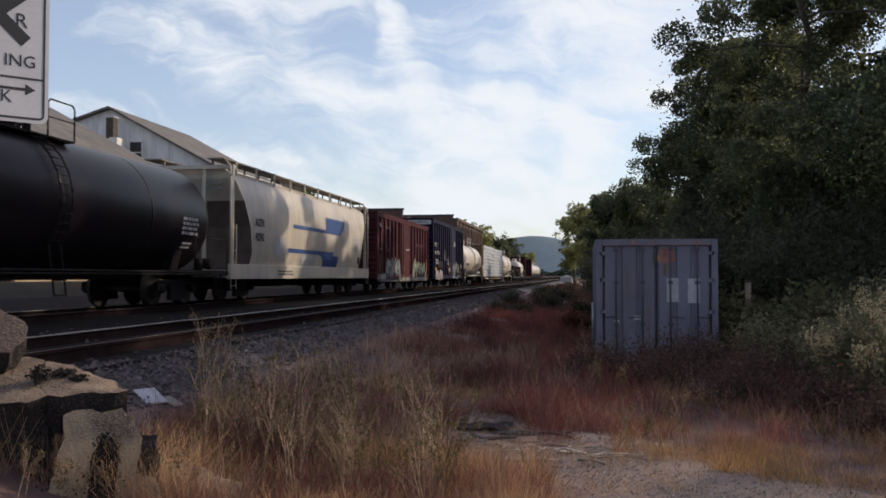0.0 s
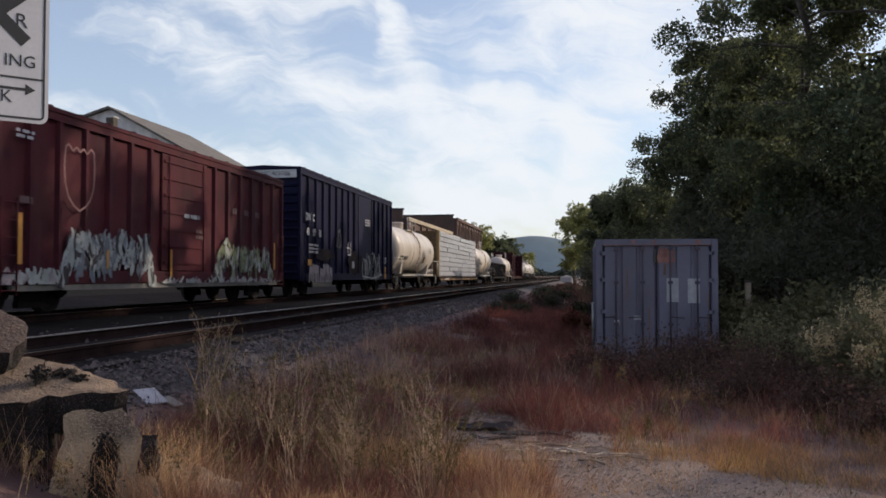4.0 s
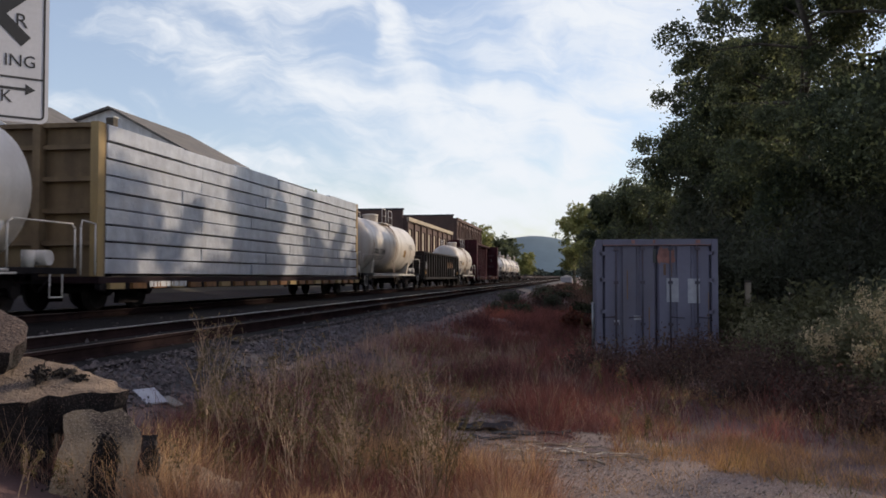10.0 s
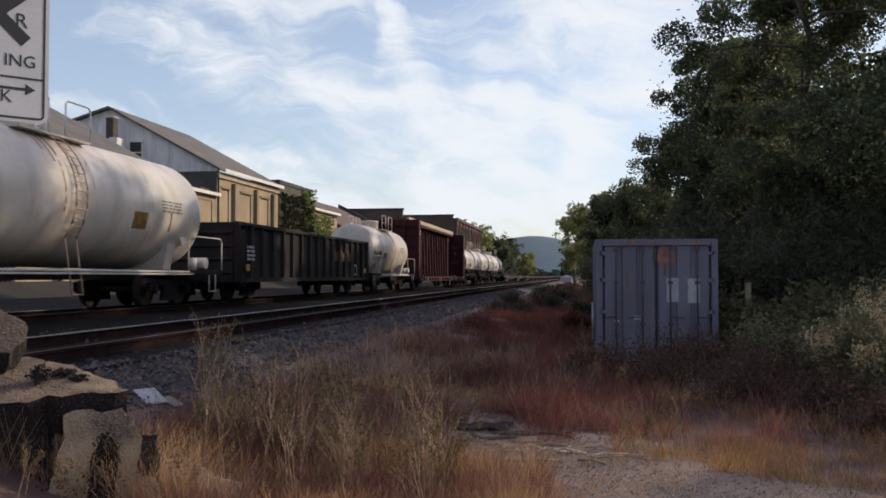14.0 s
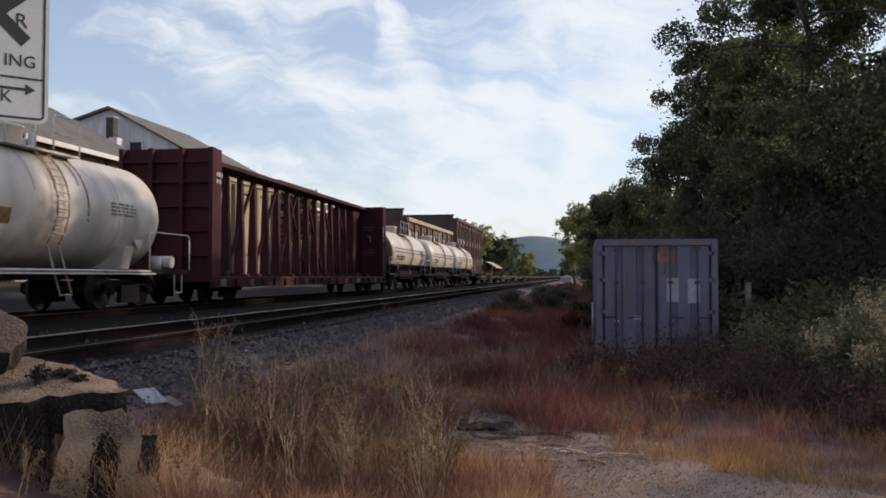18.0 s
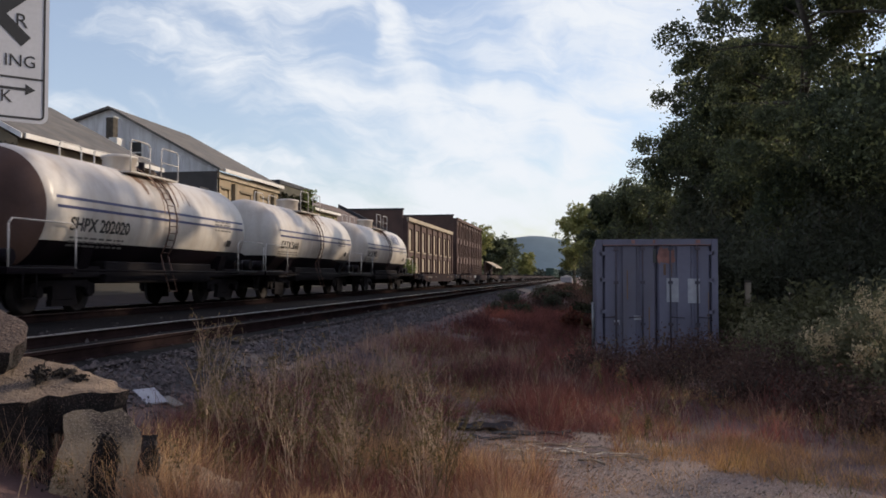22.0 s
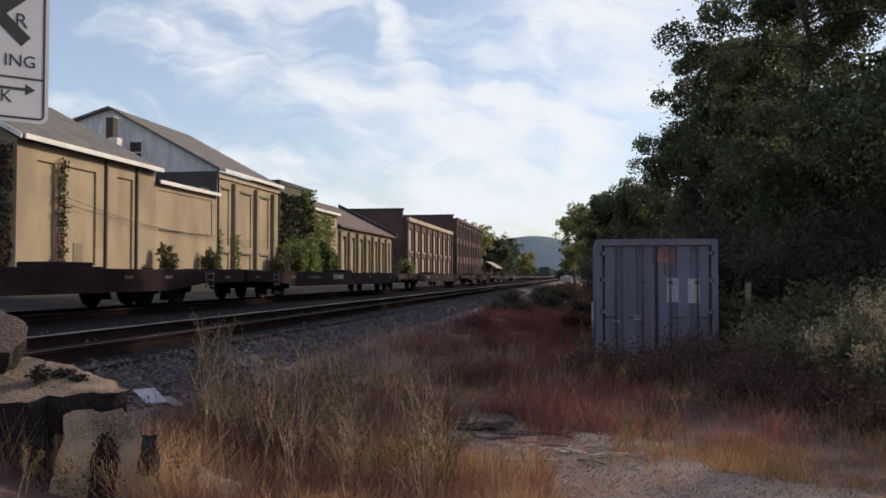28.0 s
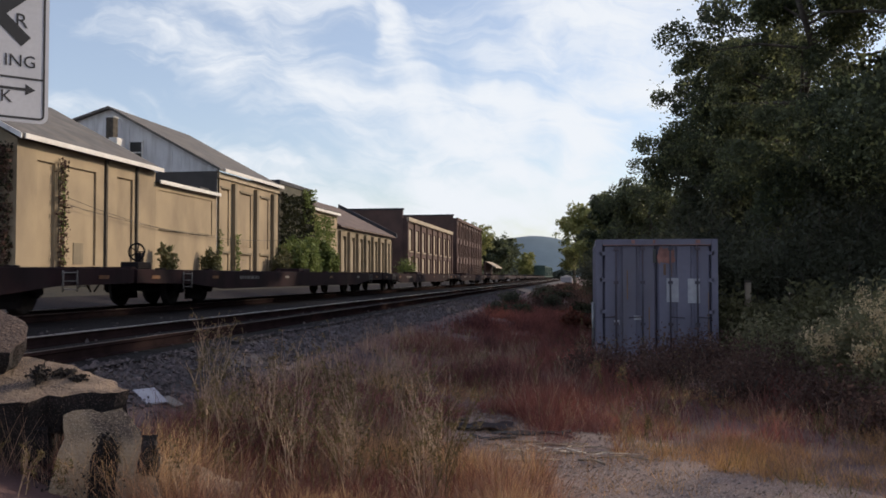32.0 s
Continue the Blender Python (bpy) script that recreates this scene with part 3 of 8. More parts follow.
    gr.add(v, [(j * k + i, j * k + i + 1, (j + 1) * k + i + 1, (j + 1) * k + i) for j in range(len(gy) - 1) for i in range(k - 1)], True)
    tagged(new("gravel_drive", gr.mesh("gravel_drive", M["gravel"])), "worn brown gravel drive across the lot", "drive", kind="structure")
    pb = Shape()
    for i in range(6500):
        y = 5.8 + 5.4 * rng.random() ** 1.3
        x = drive_x(y) + rng.normal(0, 0.55) * drive_w(y) * 1.2
        r = rng.uniform(0.004, 0.016)
        p = rng.normal(0, 0.25, (5, 3)) * r
        c = [(r, 0, 0), (-0.6 * r, 0.8 * r, 0), (-0.6 * r, -0.8 * r, 0), (0, 0, r * 0.8), (0, 0, -r * 0.5)]
        z = ground_z(x, y) + 0.018
        pb.add([(x + a[0] + q[0], y + a[1] + q[1], z + a[2] + q[2]) for a, q in zip(c, p)], [(0, 1, 3), (1, 2, 3), (2, 0, 3), (1, 0, 4), (2, 1, 4), (0, 2, 4)])
    tagged(new("drive_pebbles", pb.mesh("drive_pebbles", M["pebble"])), "small grey and tan pebbles on the drive", "pebbles", kind="stuff")
    rd = Shape().prism([(-17.4, 0.5), (-17.4, 1.075), (-14.7, 0.805), (-14.7, 0.5)], "y", -40, 400)
    vg = Shape().prism([(-19.9, 0.8), (-19.9, 1.57), (-19.5, 1.57), (-17.41, 1.06), (-17.41, 0.8)], "y", -40, 400)
    tagged(new("mill_verge", vg.mesh("mill_verge", M["verge"])), "dull grassy verge at the foot of the mill", "verge", kind="structure")
    tagged(new("yard_road", rd.mesh("yard_road", M["asphalt"])), "pale worn asphalt strip along the mill", "road", kind="structure")


def build_track(xc, name, near, far):
    t = thing(name, "weathered steel rails on dark timber ties in ballast", "railway track", "tracks", "structure", pose(xc, 0, 0))
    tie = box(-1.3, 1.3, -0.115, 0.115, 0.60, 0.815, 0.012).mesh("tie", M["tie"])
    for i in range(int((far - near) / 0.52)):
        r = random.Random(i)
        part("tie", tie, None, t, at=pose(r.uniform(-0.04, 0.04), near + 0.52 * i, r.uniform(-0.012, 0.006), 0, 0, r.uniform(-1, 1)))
    for sx in (-1, 1):
        c = sx * 0.7525
        rail = Shape()
        prof = [(-0.075, 0.815), (0.075, 0.815), (0.075, 0.83), (0.012, 0.85), (0.012, 0.93), (0.037, 0.94), (0.037, 0.974), (-0.037, 0.974), (-0.037, 0.94), (-0.012, 0.93), (-0.012, 0.85), (-0.075, 0.83)]
        rail.prism([(c + a, b) for a, b in prof], "y", -60, 1400)
        r = part("rail", rail, "rail", t, "rusty-sided steel rail")
        if sx < 0:      # polished gauge corner, which looks up at the sky
            head = Shape().prism([(c + 0.026, 0.9765), (c + 0.0385, 0.970), (c + 0.0385, 0.960), (c + 0.026, 0.966)], "y", -60, 1400)
            part("rail_head", head, "railtop", r, "bright worn running edge")
        else:
            # duller copy of the rail head; the weaker reflection is in its colour
            part("rail_head", box(c - 0.004, c + 0.010, -60, 1400, 0.972, RAIL_Z), "railtop_dull", r, "running surface, weak glint put into its dull colour")


build_ground()
build_track(NEAR_X, "near_track", 3, 100)
build_track(TRAIN_X, "far_track", 8, 80)

# ---- the mill row ----
FX = -20.0      # the line of the facades
GZ = 1.5


def roof_slab(name, pts, thick, mat, parent, label=""):
    """A sloping slab from four corner points."""
    s = Shape()
    up = Vector((0, 0, thick))
    v = [Vector(p) for p in pts]
    s.add(v + [p + up for p in v], [(3, 2, 1, 0), (4, 5, 6, 7), (0, 1, 5, 4), (1, 2, 6, 5), (2, 3, 7, 6), (3, 0, 4, 7)])
    return part(name, s, mat, parent, label)


def recessed_wall(name, y0, y1, z0, z1, holes, mat, parent, depth=0.09, thick=0.5, label=""):
    """A wall along Y whose face stands at FX; holes (y0, y1, z0, z1) are set back by depth."""
    s = Shape()
    ys = sorted({y0, y1, *[h[0] for h in holes], *[h[1] for h in holes]})
    zs = sorted({z0, z1, *[h[2] for h in holes], *[h[3] for h in holes]})

    def hole(a, b, c, d):
        return any(h[0] <= a and b <= h[1] and h[2] <= c and d <= h[3] for h in holes)
    for a, b in zip(ys, ys[1:]):
        for c, d in zip(zs, zs[1:]):
            if not hole(a, b, c, d):
                s.box(FX - depth, FX, a, b, c, d)
    s.box(FX - thick, FX - depth, y0, y1, z0, z1)
    ob = part(name, s, mat, parent, label)
    bm = bmesh.new()
    bm.from_mesh(ob.data)
    bmesh.ops.remove_doubles(bm, verts=bm.verts, dist=0.0005)
    bm.to_mesh(ob.data)
    bm.free()
    return ob


def mill_a():
    y0, y1, ez = 28.5, 38.8, 6.72
    t = thing("mill_building", "tan stuccoed mill building with grey shingle roof", "building", "mill row")
    recessed_wall("front_wall", y0, y1, GZ - 0.4, ez, [(29.7, 30.8, 1.7, 6.1), (31.4, 33.7, 2.2, 6.1), (35.35, 36.7, 1.7, 6.1)], "stucco", t)
    for y in (34.4, 37.0):
        part("downpipe", box(FX + 0.002, FX + 0.10, y - 0.06, y + 0.06, GZ - 0.3, ez - 0.02), "bark", t, "dark brown downpipe")
    part("hatch", box(FX - 0.088, FX - 0.06, 32.2, 32.9, 2.25, 3.1), "stucco_dark", t, "small boarded hatch")
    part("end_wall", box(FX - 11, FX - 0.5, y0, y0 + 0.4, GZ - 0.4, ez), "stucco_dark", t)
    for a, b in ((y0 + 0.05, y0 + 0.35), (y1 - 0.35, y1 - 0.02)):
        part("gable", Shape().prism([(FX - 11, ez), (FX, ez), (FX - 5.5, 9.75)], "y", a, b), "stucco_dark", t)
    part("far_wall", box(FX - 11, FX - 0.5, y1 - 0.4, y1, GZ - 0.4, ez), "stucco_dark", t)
    roof = roof_slab("roof", [(FX + 0.35, y0 - 0.3, ez + 0.02), (FX + 0.35, y1 + 0.1, ez + 0.02), (FX - 5.5, y1 + 0.1, 9.85), (FX - 5.5, y0 - 0.3, 9.85)], 0.12, "shingle", t)
    roof_slab("roof", [(FX - 5.5, y0 - 0.3, 9.85), (FX - 5.5, y1 + 0.1, 9.85), (FX - 11.3, y1 + 0.1, ez), (FX - 11.3, y0 - 0.3, ez)], 0.12, "shingle", t)
    part("fascia", box(FX + 0.351, FX + 0.41, y0 - 0.1, y1 + 0.1, ez - 0.02, ez + 0.17), "white", roof, "white painted eaves board")
    part("rake_board", Shape().prism([(FX + 0.4, ez - 0.05), (FX + 0.4, ez + 0.14), (FX - 5.5, 9.97), (FX - 5.5, 9.78)], "y", y0 - 0.36, y0 - 0.301), "corrugated", roof)
    return t


def mill_link():
    y0, y1, ez = 38.81, 45.9, 6.22
    t = thing("link_building", "low tan stuccoed link with a white eaves board", "building", "mill row")
    recessed_wall("front_wall", y0, y1, GZ - 0.4, ez, [(39.1, 45.3, 4.05, 5.9)], "stucco", t, depth=0.05)
    part("ledge", box(FX, FX + 0.06, 39.2, 44.8, 3.98, 4.06), "stucco_dark", t)
    roof = roof_slab("roof", [(FX + 0.2, y0, ez + 0.01), (FX + 0.2, y1, ez + 0.01), (FX - 9, y1, ez + 0.4), (FX - 9, y0, ez + 0.4)], 0.1, "slate", t)
    part("fascia", box(FX + 0.201, FX + 0.27, y0 + 0.02, y1, ez - 0.04, ez + 0.14), "white", roof, "white painted eaves board")
    part("roof_box", box(FX - 1.6, FX - 0.4, 44.6, 45.85, ez + 0.1, ez + 0.42, 0.02), "slate", roof)
    return t


def mill_tall():
    y0, y1, ez = 45.95, 55.8, 7.62
    t = thing("gabled_mill", "tall gabled mill with grey board gable and tan front", "building", "mill row")
    holes = [(46.5, 47.6, 1.75, 3.05), (46.5, 47.6, 3.5, 6.7), (49.3, 51.0, 1.75, 3.05), (49.3, 51.0, 3.5, 6.7), (52.6, 54.0, 1.75, 3.05), (52.6, 54.0, 3.5, 6.7)]
    wall = recessed_wall("front_wall", y0, y1, GZ - 0.4, ez - 0.35, holes, "stucco", t)
    for a, b, c, d in holes:
        part("window_panel", box(FX - 0.088, FX - 0.06, a + 0.06, b - 0.06, c + 0.06, d - 0.06), "stucco", wall, "boarded-up window panel")
        part("lintel", box(FX, FX + 0.05, a - 0.12, b + 0.12, d + 0.03, d + 0.15), "stucco_dark", wall)
    for y in (48.15, 51.6, 54.6):
        part("pilaster", box(FX + 0.002, FX + 0.22, y - 0.16, y + 0.16, GZ - 0.4, ez - 0.5), "stucco_dark", t)
    part("frieze", box(FX - 0.4, FX + 0.12, y0 + 0.004, y1, ez - 0.35, ez - 0.02), "sill", t, "cream painted frieze board")
    # gable end towards the line's far side of the link
    ridge_x, ridge_z = -26.45, 11.22
    gable = Shape().prism([(-34.0, GZ), (FX, GZ), (FX, ez + 0.13), (ridge_x, ridge_z + 0.04), (-34.0, 8.93)], "y", y0 - 0.02, y0 + 0.28)
    gb = part("gable_wall", gable, "corrugated", t, "weathered grey vertical boards")
    # dark brown strip in front of the lower gable boards
    band = part("tar_band", box(-27.5, FX - 0.002, y0 - 0.06, y0 - 0.021, 6.1, 7.62), "tar_band", gb, "dark brown band across the gable wall")
    for i in range(26):
        x = -33.6 + 0.52 * i
        top = ridge_z - (x - ridge_x) * (ridge_z - ez) / (FX - ridge_x) if x > ridge_x else ridge_z - (ridge_x - x) * 0.35
        part("batten", box(x - 0.025, x + 0.025, y0 - 0.045, y0 - 0.021, 7.63, top - 0.15), "corrugated", gb)
    win = part("window", box(-25.2, -24.5, y0 - 0.05, y0 - 0.021, 8.35, 9.35), "dark", gb, "open dark window")
    part("window_frame", Shape().box(-25.28, -25.2, y0 - 0.08, y0 - 0.02, 8.28, 9.42).box(-24.5, -24.42, y0 - 0.08, y0 - 0.02, 8.28, 9.42).box(-25.2, -24.5, y0 - 0.08, y0 - 0.02, 8.72, 8.79).box(-25.2, -24.5, y0 - 0.08, y0 - 0.02, 8.25, 8.34), "white", win)
    roof = roof_slab("roof", [(FX + 0.3, y0 - 0.3, ez - 0.02), (FX + 0.3, y1 + 0.2, ez - 0.02), (ridge_x, y1 + 0.2, ridge_z + 0.05), (ridge_x, y0 - 0.3, ridge_z + 0.05)], 0.14, "shingle", t)
    roof_slab("roof", [(ridge_x, y0 - 0.3, ridge_z + 0.05), (ridge_x, y1 + 0.2, ridge_z + 0.05), (-34.3, y1 + 0.2, 8.85), (-34.3, y0 - 0.3, 8.85)], 0.14, "shingle", t)
    part("fascia", box(FX + 0.301, FX + 0.37, y0 + 0.3, y1 + 0.2, ez - 0.03, ez + 0.17), "white", roof, "white painted eaves board")
    part("far_wall", box(-34, FX - 0.5, y1 - 0.3, y1, GZ, ez), "corrugated", t)
    ch = thing("chimney", "narrow dark brick chimney with a white base", "chimney", at=pose(0, 0, 0))
    part("shaft", box(-25.95, -25.5, 44.6, 45.1, 9.4, 10.55, 0.02), "bark", ch)
    part("cap", box(-25.8, -25.45, 44.6, 45.1, 10.552, 10.6), "white", ch)
    part("base", box(-25.65, -25.15, 44.4, 45.3, 5.9, 9.4, 0.02), "white", ch, "white painted lower part")
    return t


def ivy_house():
    t = thing("ivy_house", "dark flat-roofed mill house overgrown with vines", "building", "mill row")
    part("wall", box(FX - 9, FX, 56.05, 62.9, GZ - 0.4, 8.0), "dim_wall", t, "dark wall half hidden by ivy")
    part("parapet", box(FX - 9, FX + 0.06, 56.0, 62.95, 8.0, 8.25), "slate", t)
    w = recessed_wall("low_wall", 63.0, 70.1, GZ - 0.4, 6.75, [(64.2, 65.4, 1.9, 5.8), (66.6, 68.0, 1.9, 5.8)], "stucco", t)
    part("fascia", box(FX + 0.002, FX + 0.3, 63.0, 70.2, 6.76, 6.95), "white", t, "white painted eaves board")
    roof_slab("roof", [(FX + 0.28, 63.0, 6.96), (FX + 0.28, 70.2, 6.96), (FX - 5, 70.2, 8.2), (FX - 5, 63.0, 8.2)], 0.1, "shingle", t)


def row_house():
    t = thing("long_mill", "long tan mill wing with pilasters and shingle roof", "building", "mill row")
    holes = [(71.3 + 2.88 * i, 73.0 + 2.88 * i, 1.8, 5.2) for i in range(7)]
    w = recessed_wall("front_wall", 70.15, 91.3, GZ - 0.4, 5.85, holes, "stucco_dark", t, depth=0.22)
    for a, b, c, d in holes:
        part("window_panel", box(FX - 0.218, FX - 0.17, a + 0.1, b - 0.1, c + 0.2, d - 0.3), "pane", w)
        part("pilaster", box(FX + 0.002, FX + 0.25, a - 0.85, a - 0.4, GZ - 0.4, 5.6), "stucco_dark", w)
    part("end_wall", Shape().prism([(FX - 12, GZ), (FX, GZ), (FX, 5.85), (FX - 6, 9.0), (FX - 12, 5.85)], "y", 90.9, 91.25), "brick", t)
    roof_slab("roof", [(FX + 0.35, 70.15, 5.86), (FX + 0.35, 91.5, 5.86), (FX - 6, 91.5, 9.05), (FX - 6, 70.15, 9.05)], 0.14, "brown_shingle", t)
    part("coping", Shape().prism([(FX + 0.45, 5.9), (FX + 0.45, 6.3), (FX - 6, 9.6), (FX - 6, 9.2)], "y", 91.5, 91.9), "slate", t)


def brick_mill(y0, y1, top, bays, rows, deep, end_top, glass="pane"):
    t = thing("brick_mill", "dark red brick mill with pale boarded windows", "building", "brick mills")
    n = bays
    step = (y1 - y0) / n
    holes = []
    for i in range(n):
        for (c, d) in rows:
            holes.append((y0 + step * (i + 0.28), y0 + step * (i + 0.78), c, d))
    w = recessed_wall("front_wall", y0, y1, GZ - 0.4, top, holes, "brick", t, depth=0.25)
    for k, (a, b, c, d) in enumerate(holes):
        win = part("window", box(FX - 0.248, FX - 0.16, a + 0.08, b - 0.08, c + 0.08, d - 0.08), glass, w)
        part("sill", box(FX + 0.002, FX + 0.12, a - 0.1, b + 0.1, c - 0.16, c - 0.01), "sill" if glass == "pane" else "brick", w)
    for i in range(n + 1):
        y = y0 + step * i
        part("pilaster", box(FX + 0.003, FX + 0.2, y - 0.25, y + 0.25, GZ - 0.4, top - 0.5), "brick", w)
    part("cornice", box(FX + 0.001, FX + 0.3, y0 - 0.1, y1 + 0.1, top - 0.4, top + 0.06), "sill" if glass == "pane" else "brick", t, "stone cornice")
    part("end_wall", box(FX - deep, FX - 0.51, y0 - 0.02, y0 + 0.4, GZ - 0.4, end_top), "brick", t)
    part("end_coping", box(FX - deep - 0.1, FX - 0.4, y0 - 0.1, y0 + 0.5, end_top, end_top + 0.2), "slate", t)
    part("far_wall", box(FX - deep, FX - 0.51, y1 - 0.4, y1, GZ - 0.4, top), "brick", t)
    part("roof", box(FX - deep, FX - 0.3, y0 + 0.4, y1, top - 0.4, top - 0.1), "slate", t)


mill_a(), mill_link(), mill_tall(), ivy_house(), row_house()
brick_mill(99.3, 134.0, 8.6, 8, [(2.1, 4.1), (4.8, 7.4)], 12, 9.5)
brick_mill(139.5, 174.0, 11.2, 9, [(1.6, 4.0), (5.0, 7.2), (8.0, 10.2)], 14, 11.6, "brick")


def canopy():
    t = thing("platform_canopy", "low pale-edged canopy beside the brick mill", "canopy")
    roof = roof_slab("roof", [(-19.4, 178, 4.7), (-19.4, 192, 4.7), (-17.3, 192, 3.5), (-17.3, 178, 3.5)], 0.2, "sill", t)
    for y in (179, 185, 191):
        part("post", box(-17.8, -17.6, y, y + 0.2, GZ - 0.3, 3.68), "bark", t)
    part("back_wall", box(-19.75, -19.45, 178, 192, GZ - 0.3, 4.75), "brick", t)


canopy()


def container():
    W, L, H = 2.438, 6.06, 2.59
    t = thing("shipping_container", "faded blue-grey steel shipping container with rust, doors shut", "container", at=pose(0.29, 18.4, -0.07))
    part("post", box(0, 0.13, 0, 0.12, 0, H, 0.01), "container", t)
    part("post", box(W - 0.13, W, 0, 0.12, 0, H, 0.01), "container", t)
    part("header", box(0.131, W - 0.131, 0.0, 0.12, H - 0.13, H, 0.008), "container", t, "dented blue header with rust along the edge")
    part("threshold", box(0.131, W - 0.131, 0, 0.12, 0, 0.15), "container", t)
    for k, (a, b) in enumerate(((0.135, W / 2 - 0.008), (W / 2 + 0.008, W - 0.135))):
        # one folded sheet: shallow grooves between flat panels
        n, line = 3, []
        for i in range(n):
            u0, u1 = a + (b - a) * i / n, a + (b - a) * (i + 1) / n
            line += [(u0 + 0.02, 0.075), (u0 + 0.05, 0.04), (u1 - 0.05, 0.04), (u1 - 0.02, 0.075)]
        d = Shape().prism(line + [(b, 0.11), (a, 0.11)], "z", 0.16, H - 0.14)
        door = part("door", d, "container", t)
        for u in (a + 0.27, b - 0.27):
            bar = part("lock_bar", Shape().tube((u, 0.02, 0.1), (u, 0.02, H - 0.06), 0.017), "container_dark", door)
            for z in (0.2, 0.85, 1.7, H - 0.2):
                part("bracket", box(u - 0.05, u + 0.05, -0.005, 0.05, z - 0.03, z + 0.03), "container_dark", door)
            part("handle", Shape().tube((u, 0.0, 1.0), (u + 0.28 * (1 if k else -1), 0.0, 0.98), 0.012), "container_dark", door)
        for z in (0.45, 1.1, 1.75, 2.3):
            e = a if k == 0 else b
            part("hinge", box(e - 0.06, e + 0.06, 0.0, 0.05, z - 0.04, z + 0.04), "container", door)
    rr = random.Random(3)
    edge = [(1.42 + (0.17 + rr.uniform(-0.03, 0.03)) * math.copysign(abs(math.cos(a)) ** 0.5, math.cos(a)), 2.25 + (0.17 + rr.uniform(-0.04, 0.04)) * math.copysign(abs(math.sin(a)) ** 0.5, math.sin(a))) for a in [2 * math.pi * i / 26 for i in range(26)]]
    part("rust_patch", Shape().prism(edge, "y", 0.030, 0.036), "rust", t, "pink-brown rust patch where paint has peeled")
    part("rust_edge", box(0.14, W - 0.14, -0.006, -0.001, H - 0.128, H - 0.114), "rust", t, "rusty edge of the header")
    part("rust_patch", box(1.15, 1.22, 0.030, 0.036, 2.1, 2.38), "dark", t)
    for u, z0, z1, w in ((0.62, 1.35, 1.95, 0.025), (1.06, 0.5, 1.2, 0.02), (1.36, 1.85, 2.08, 0.05), (1.5, 1.82, 2.08, 0.03), (2.24, 0.3, 1.5, 0.018)):
        part("rust_streak", box(u, u + w, 0.031, 0.035, z0, z1), "rust_stain", t, "brown rust run down the door")
    part("sticker", box(1.42, 1.66, 0.030, 0.036, 1.30, 1.79), "label", t, "weathered pale label")
    part("sticker", box(1.84, 2.08, 0.030, 0.036, 1.28, 1.78), "label", t, "weathered pale label")
    part("sticker", box(0.36, 0.47, 0.030, 0.036, 0.83, 0.93), "label", t)
    part("sticker", box(0.76, 0.90, 0.030, 0.036, 0.93, 1.02), "label", t)
    for u, w in ((0.72, 0.07), (1.15, 0.05), (2.0, 0.09)):
        part("rust_streak", box(u, u + w, -0.006, -0.001, H - 0.09, H - 0.015), "rust", t)
    for sx in (0, W):
        n, line = 24, []
        for i in range(n):
            y0, y1 = 0.12 + (L - 0.24) * i / n, 0.12 + (L - 0.24) * (i + 1) / n
            m = (y1 - y0) * 0.25
            line += [(abs(sx - 0.005), y0), (abs(sx - 0.03), y0 + m), (abs(sx - 0.03), y1 - m), (abs(sx - 0.005), y1 - 0.001)]
        s = Shape().prism(line + [(abs(sx - 0.05), L - 0.12), (abs(sx - 0.05), 0.12)], "z", 0.15, H - 0.1)
        part("side_wall", s, "container", t)
        part("bottom_rail", box(min(sx, abs(sx - 0.08)), max(sx, abs(sx - 0.08)), 0.12, L, 0, 0.15), "container", t)
        part("top_rail", box(min(sx, abs(sx - 0.06)), max(sx, abs(sx - 0.06)), 0.12, L, H - 0.1, H), "container", t)
    part("roof", box(0.06, W - 0.06, 0.12, L, H - 0.06, H - 0.03), "container", t)
    part("floor", box(0.08, W - 0.08, 0.12, L, 0.02, 0.14), "bark", t)
    part("back_wall", box(0, W, L - 0.05, L, 0, H), "container", t)
    part("roller", Shape().tube((-0.06, 0.3, 0.3), (-0.06, 0.3, 1.28), 0.035), "galv", t, "pale pipe along the side")


container()


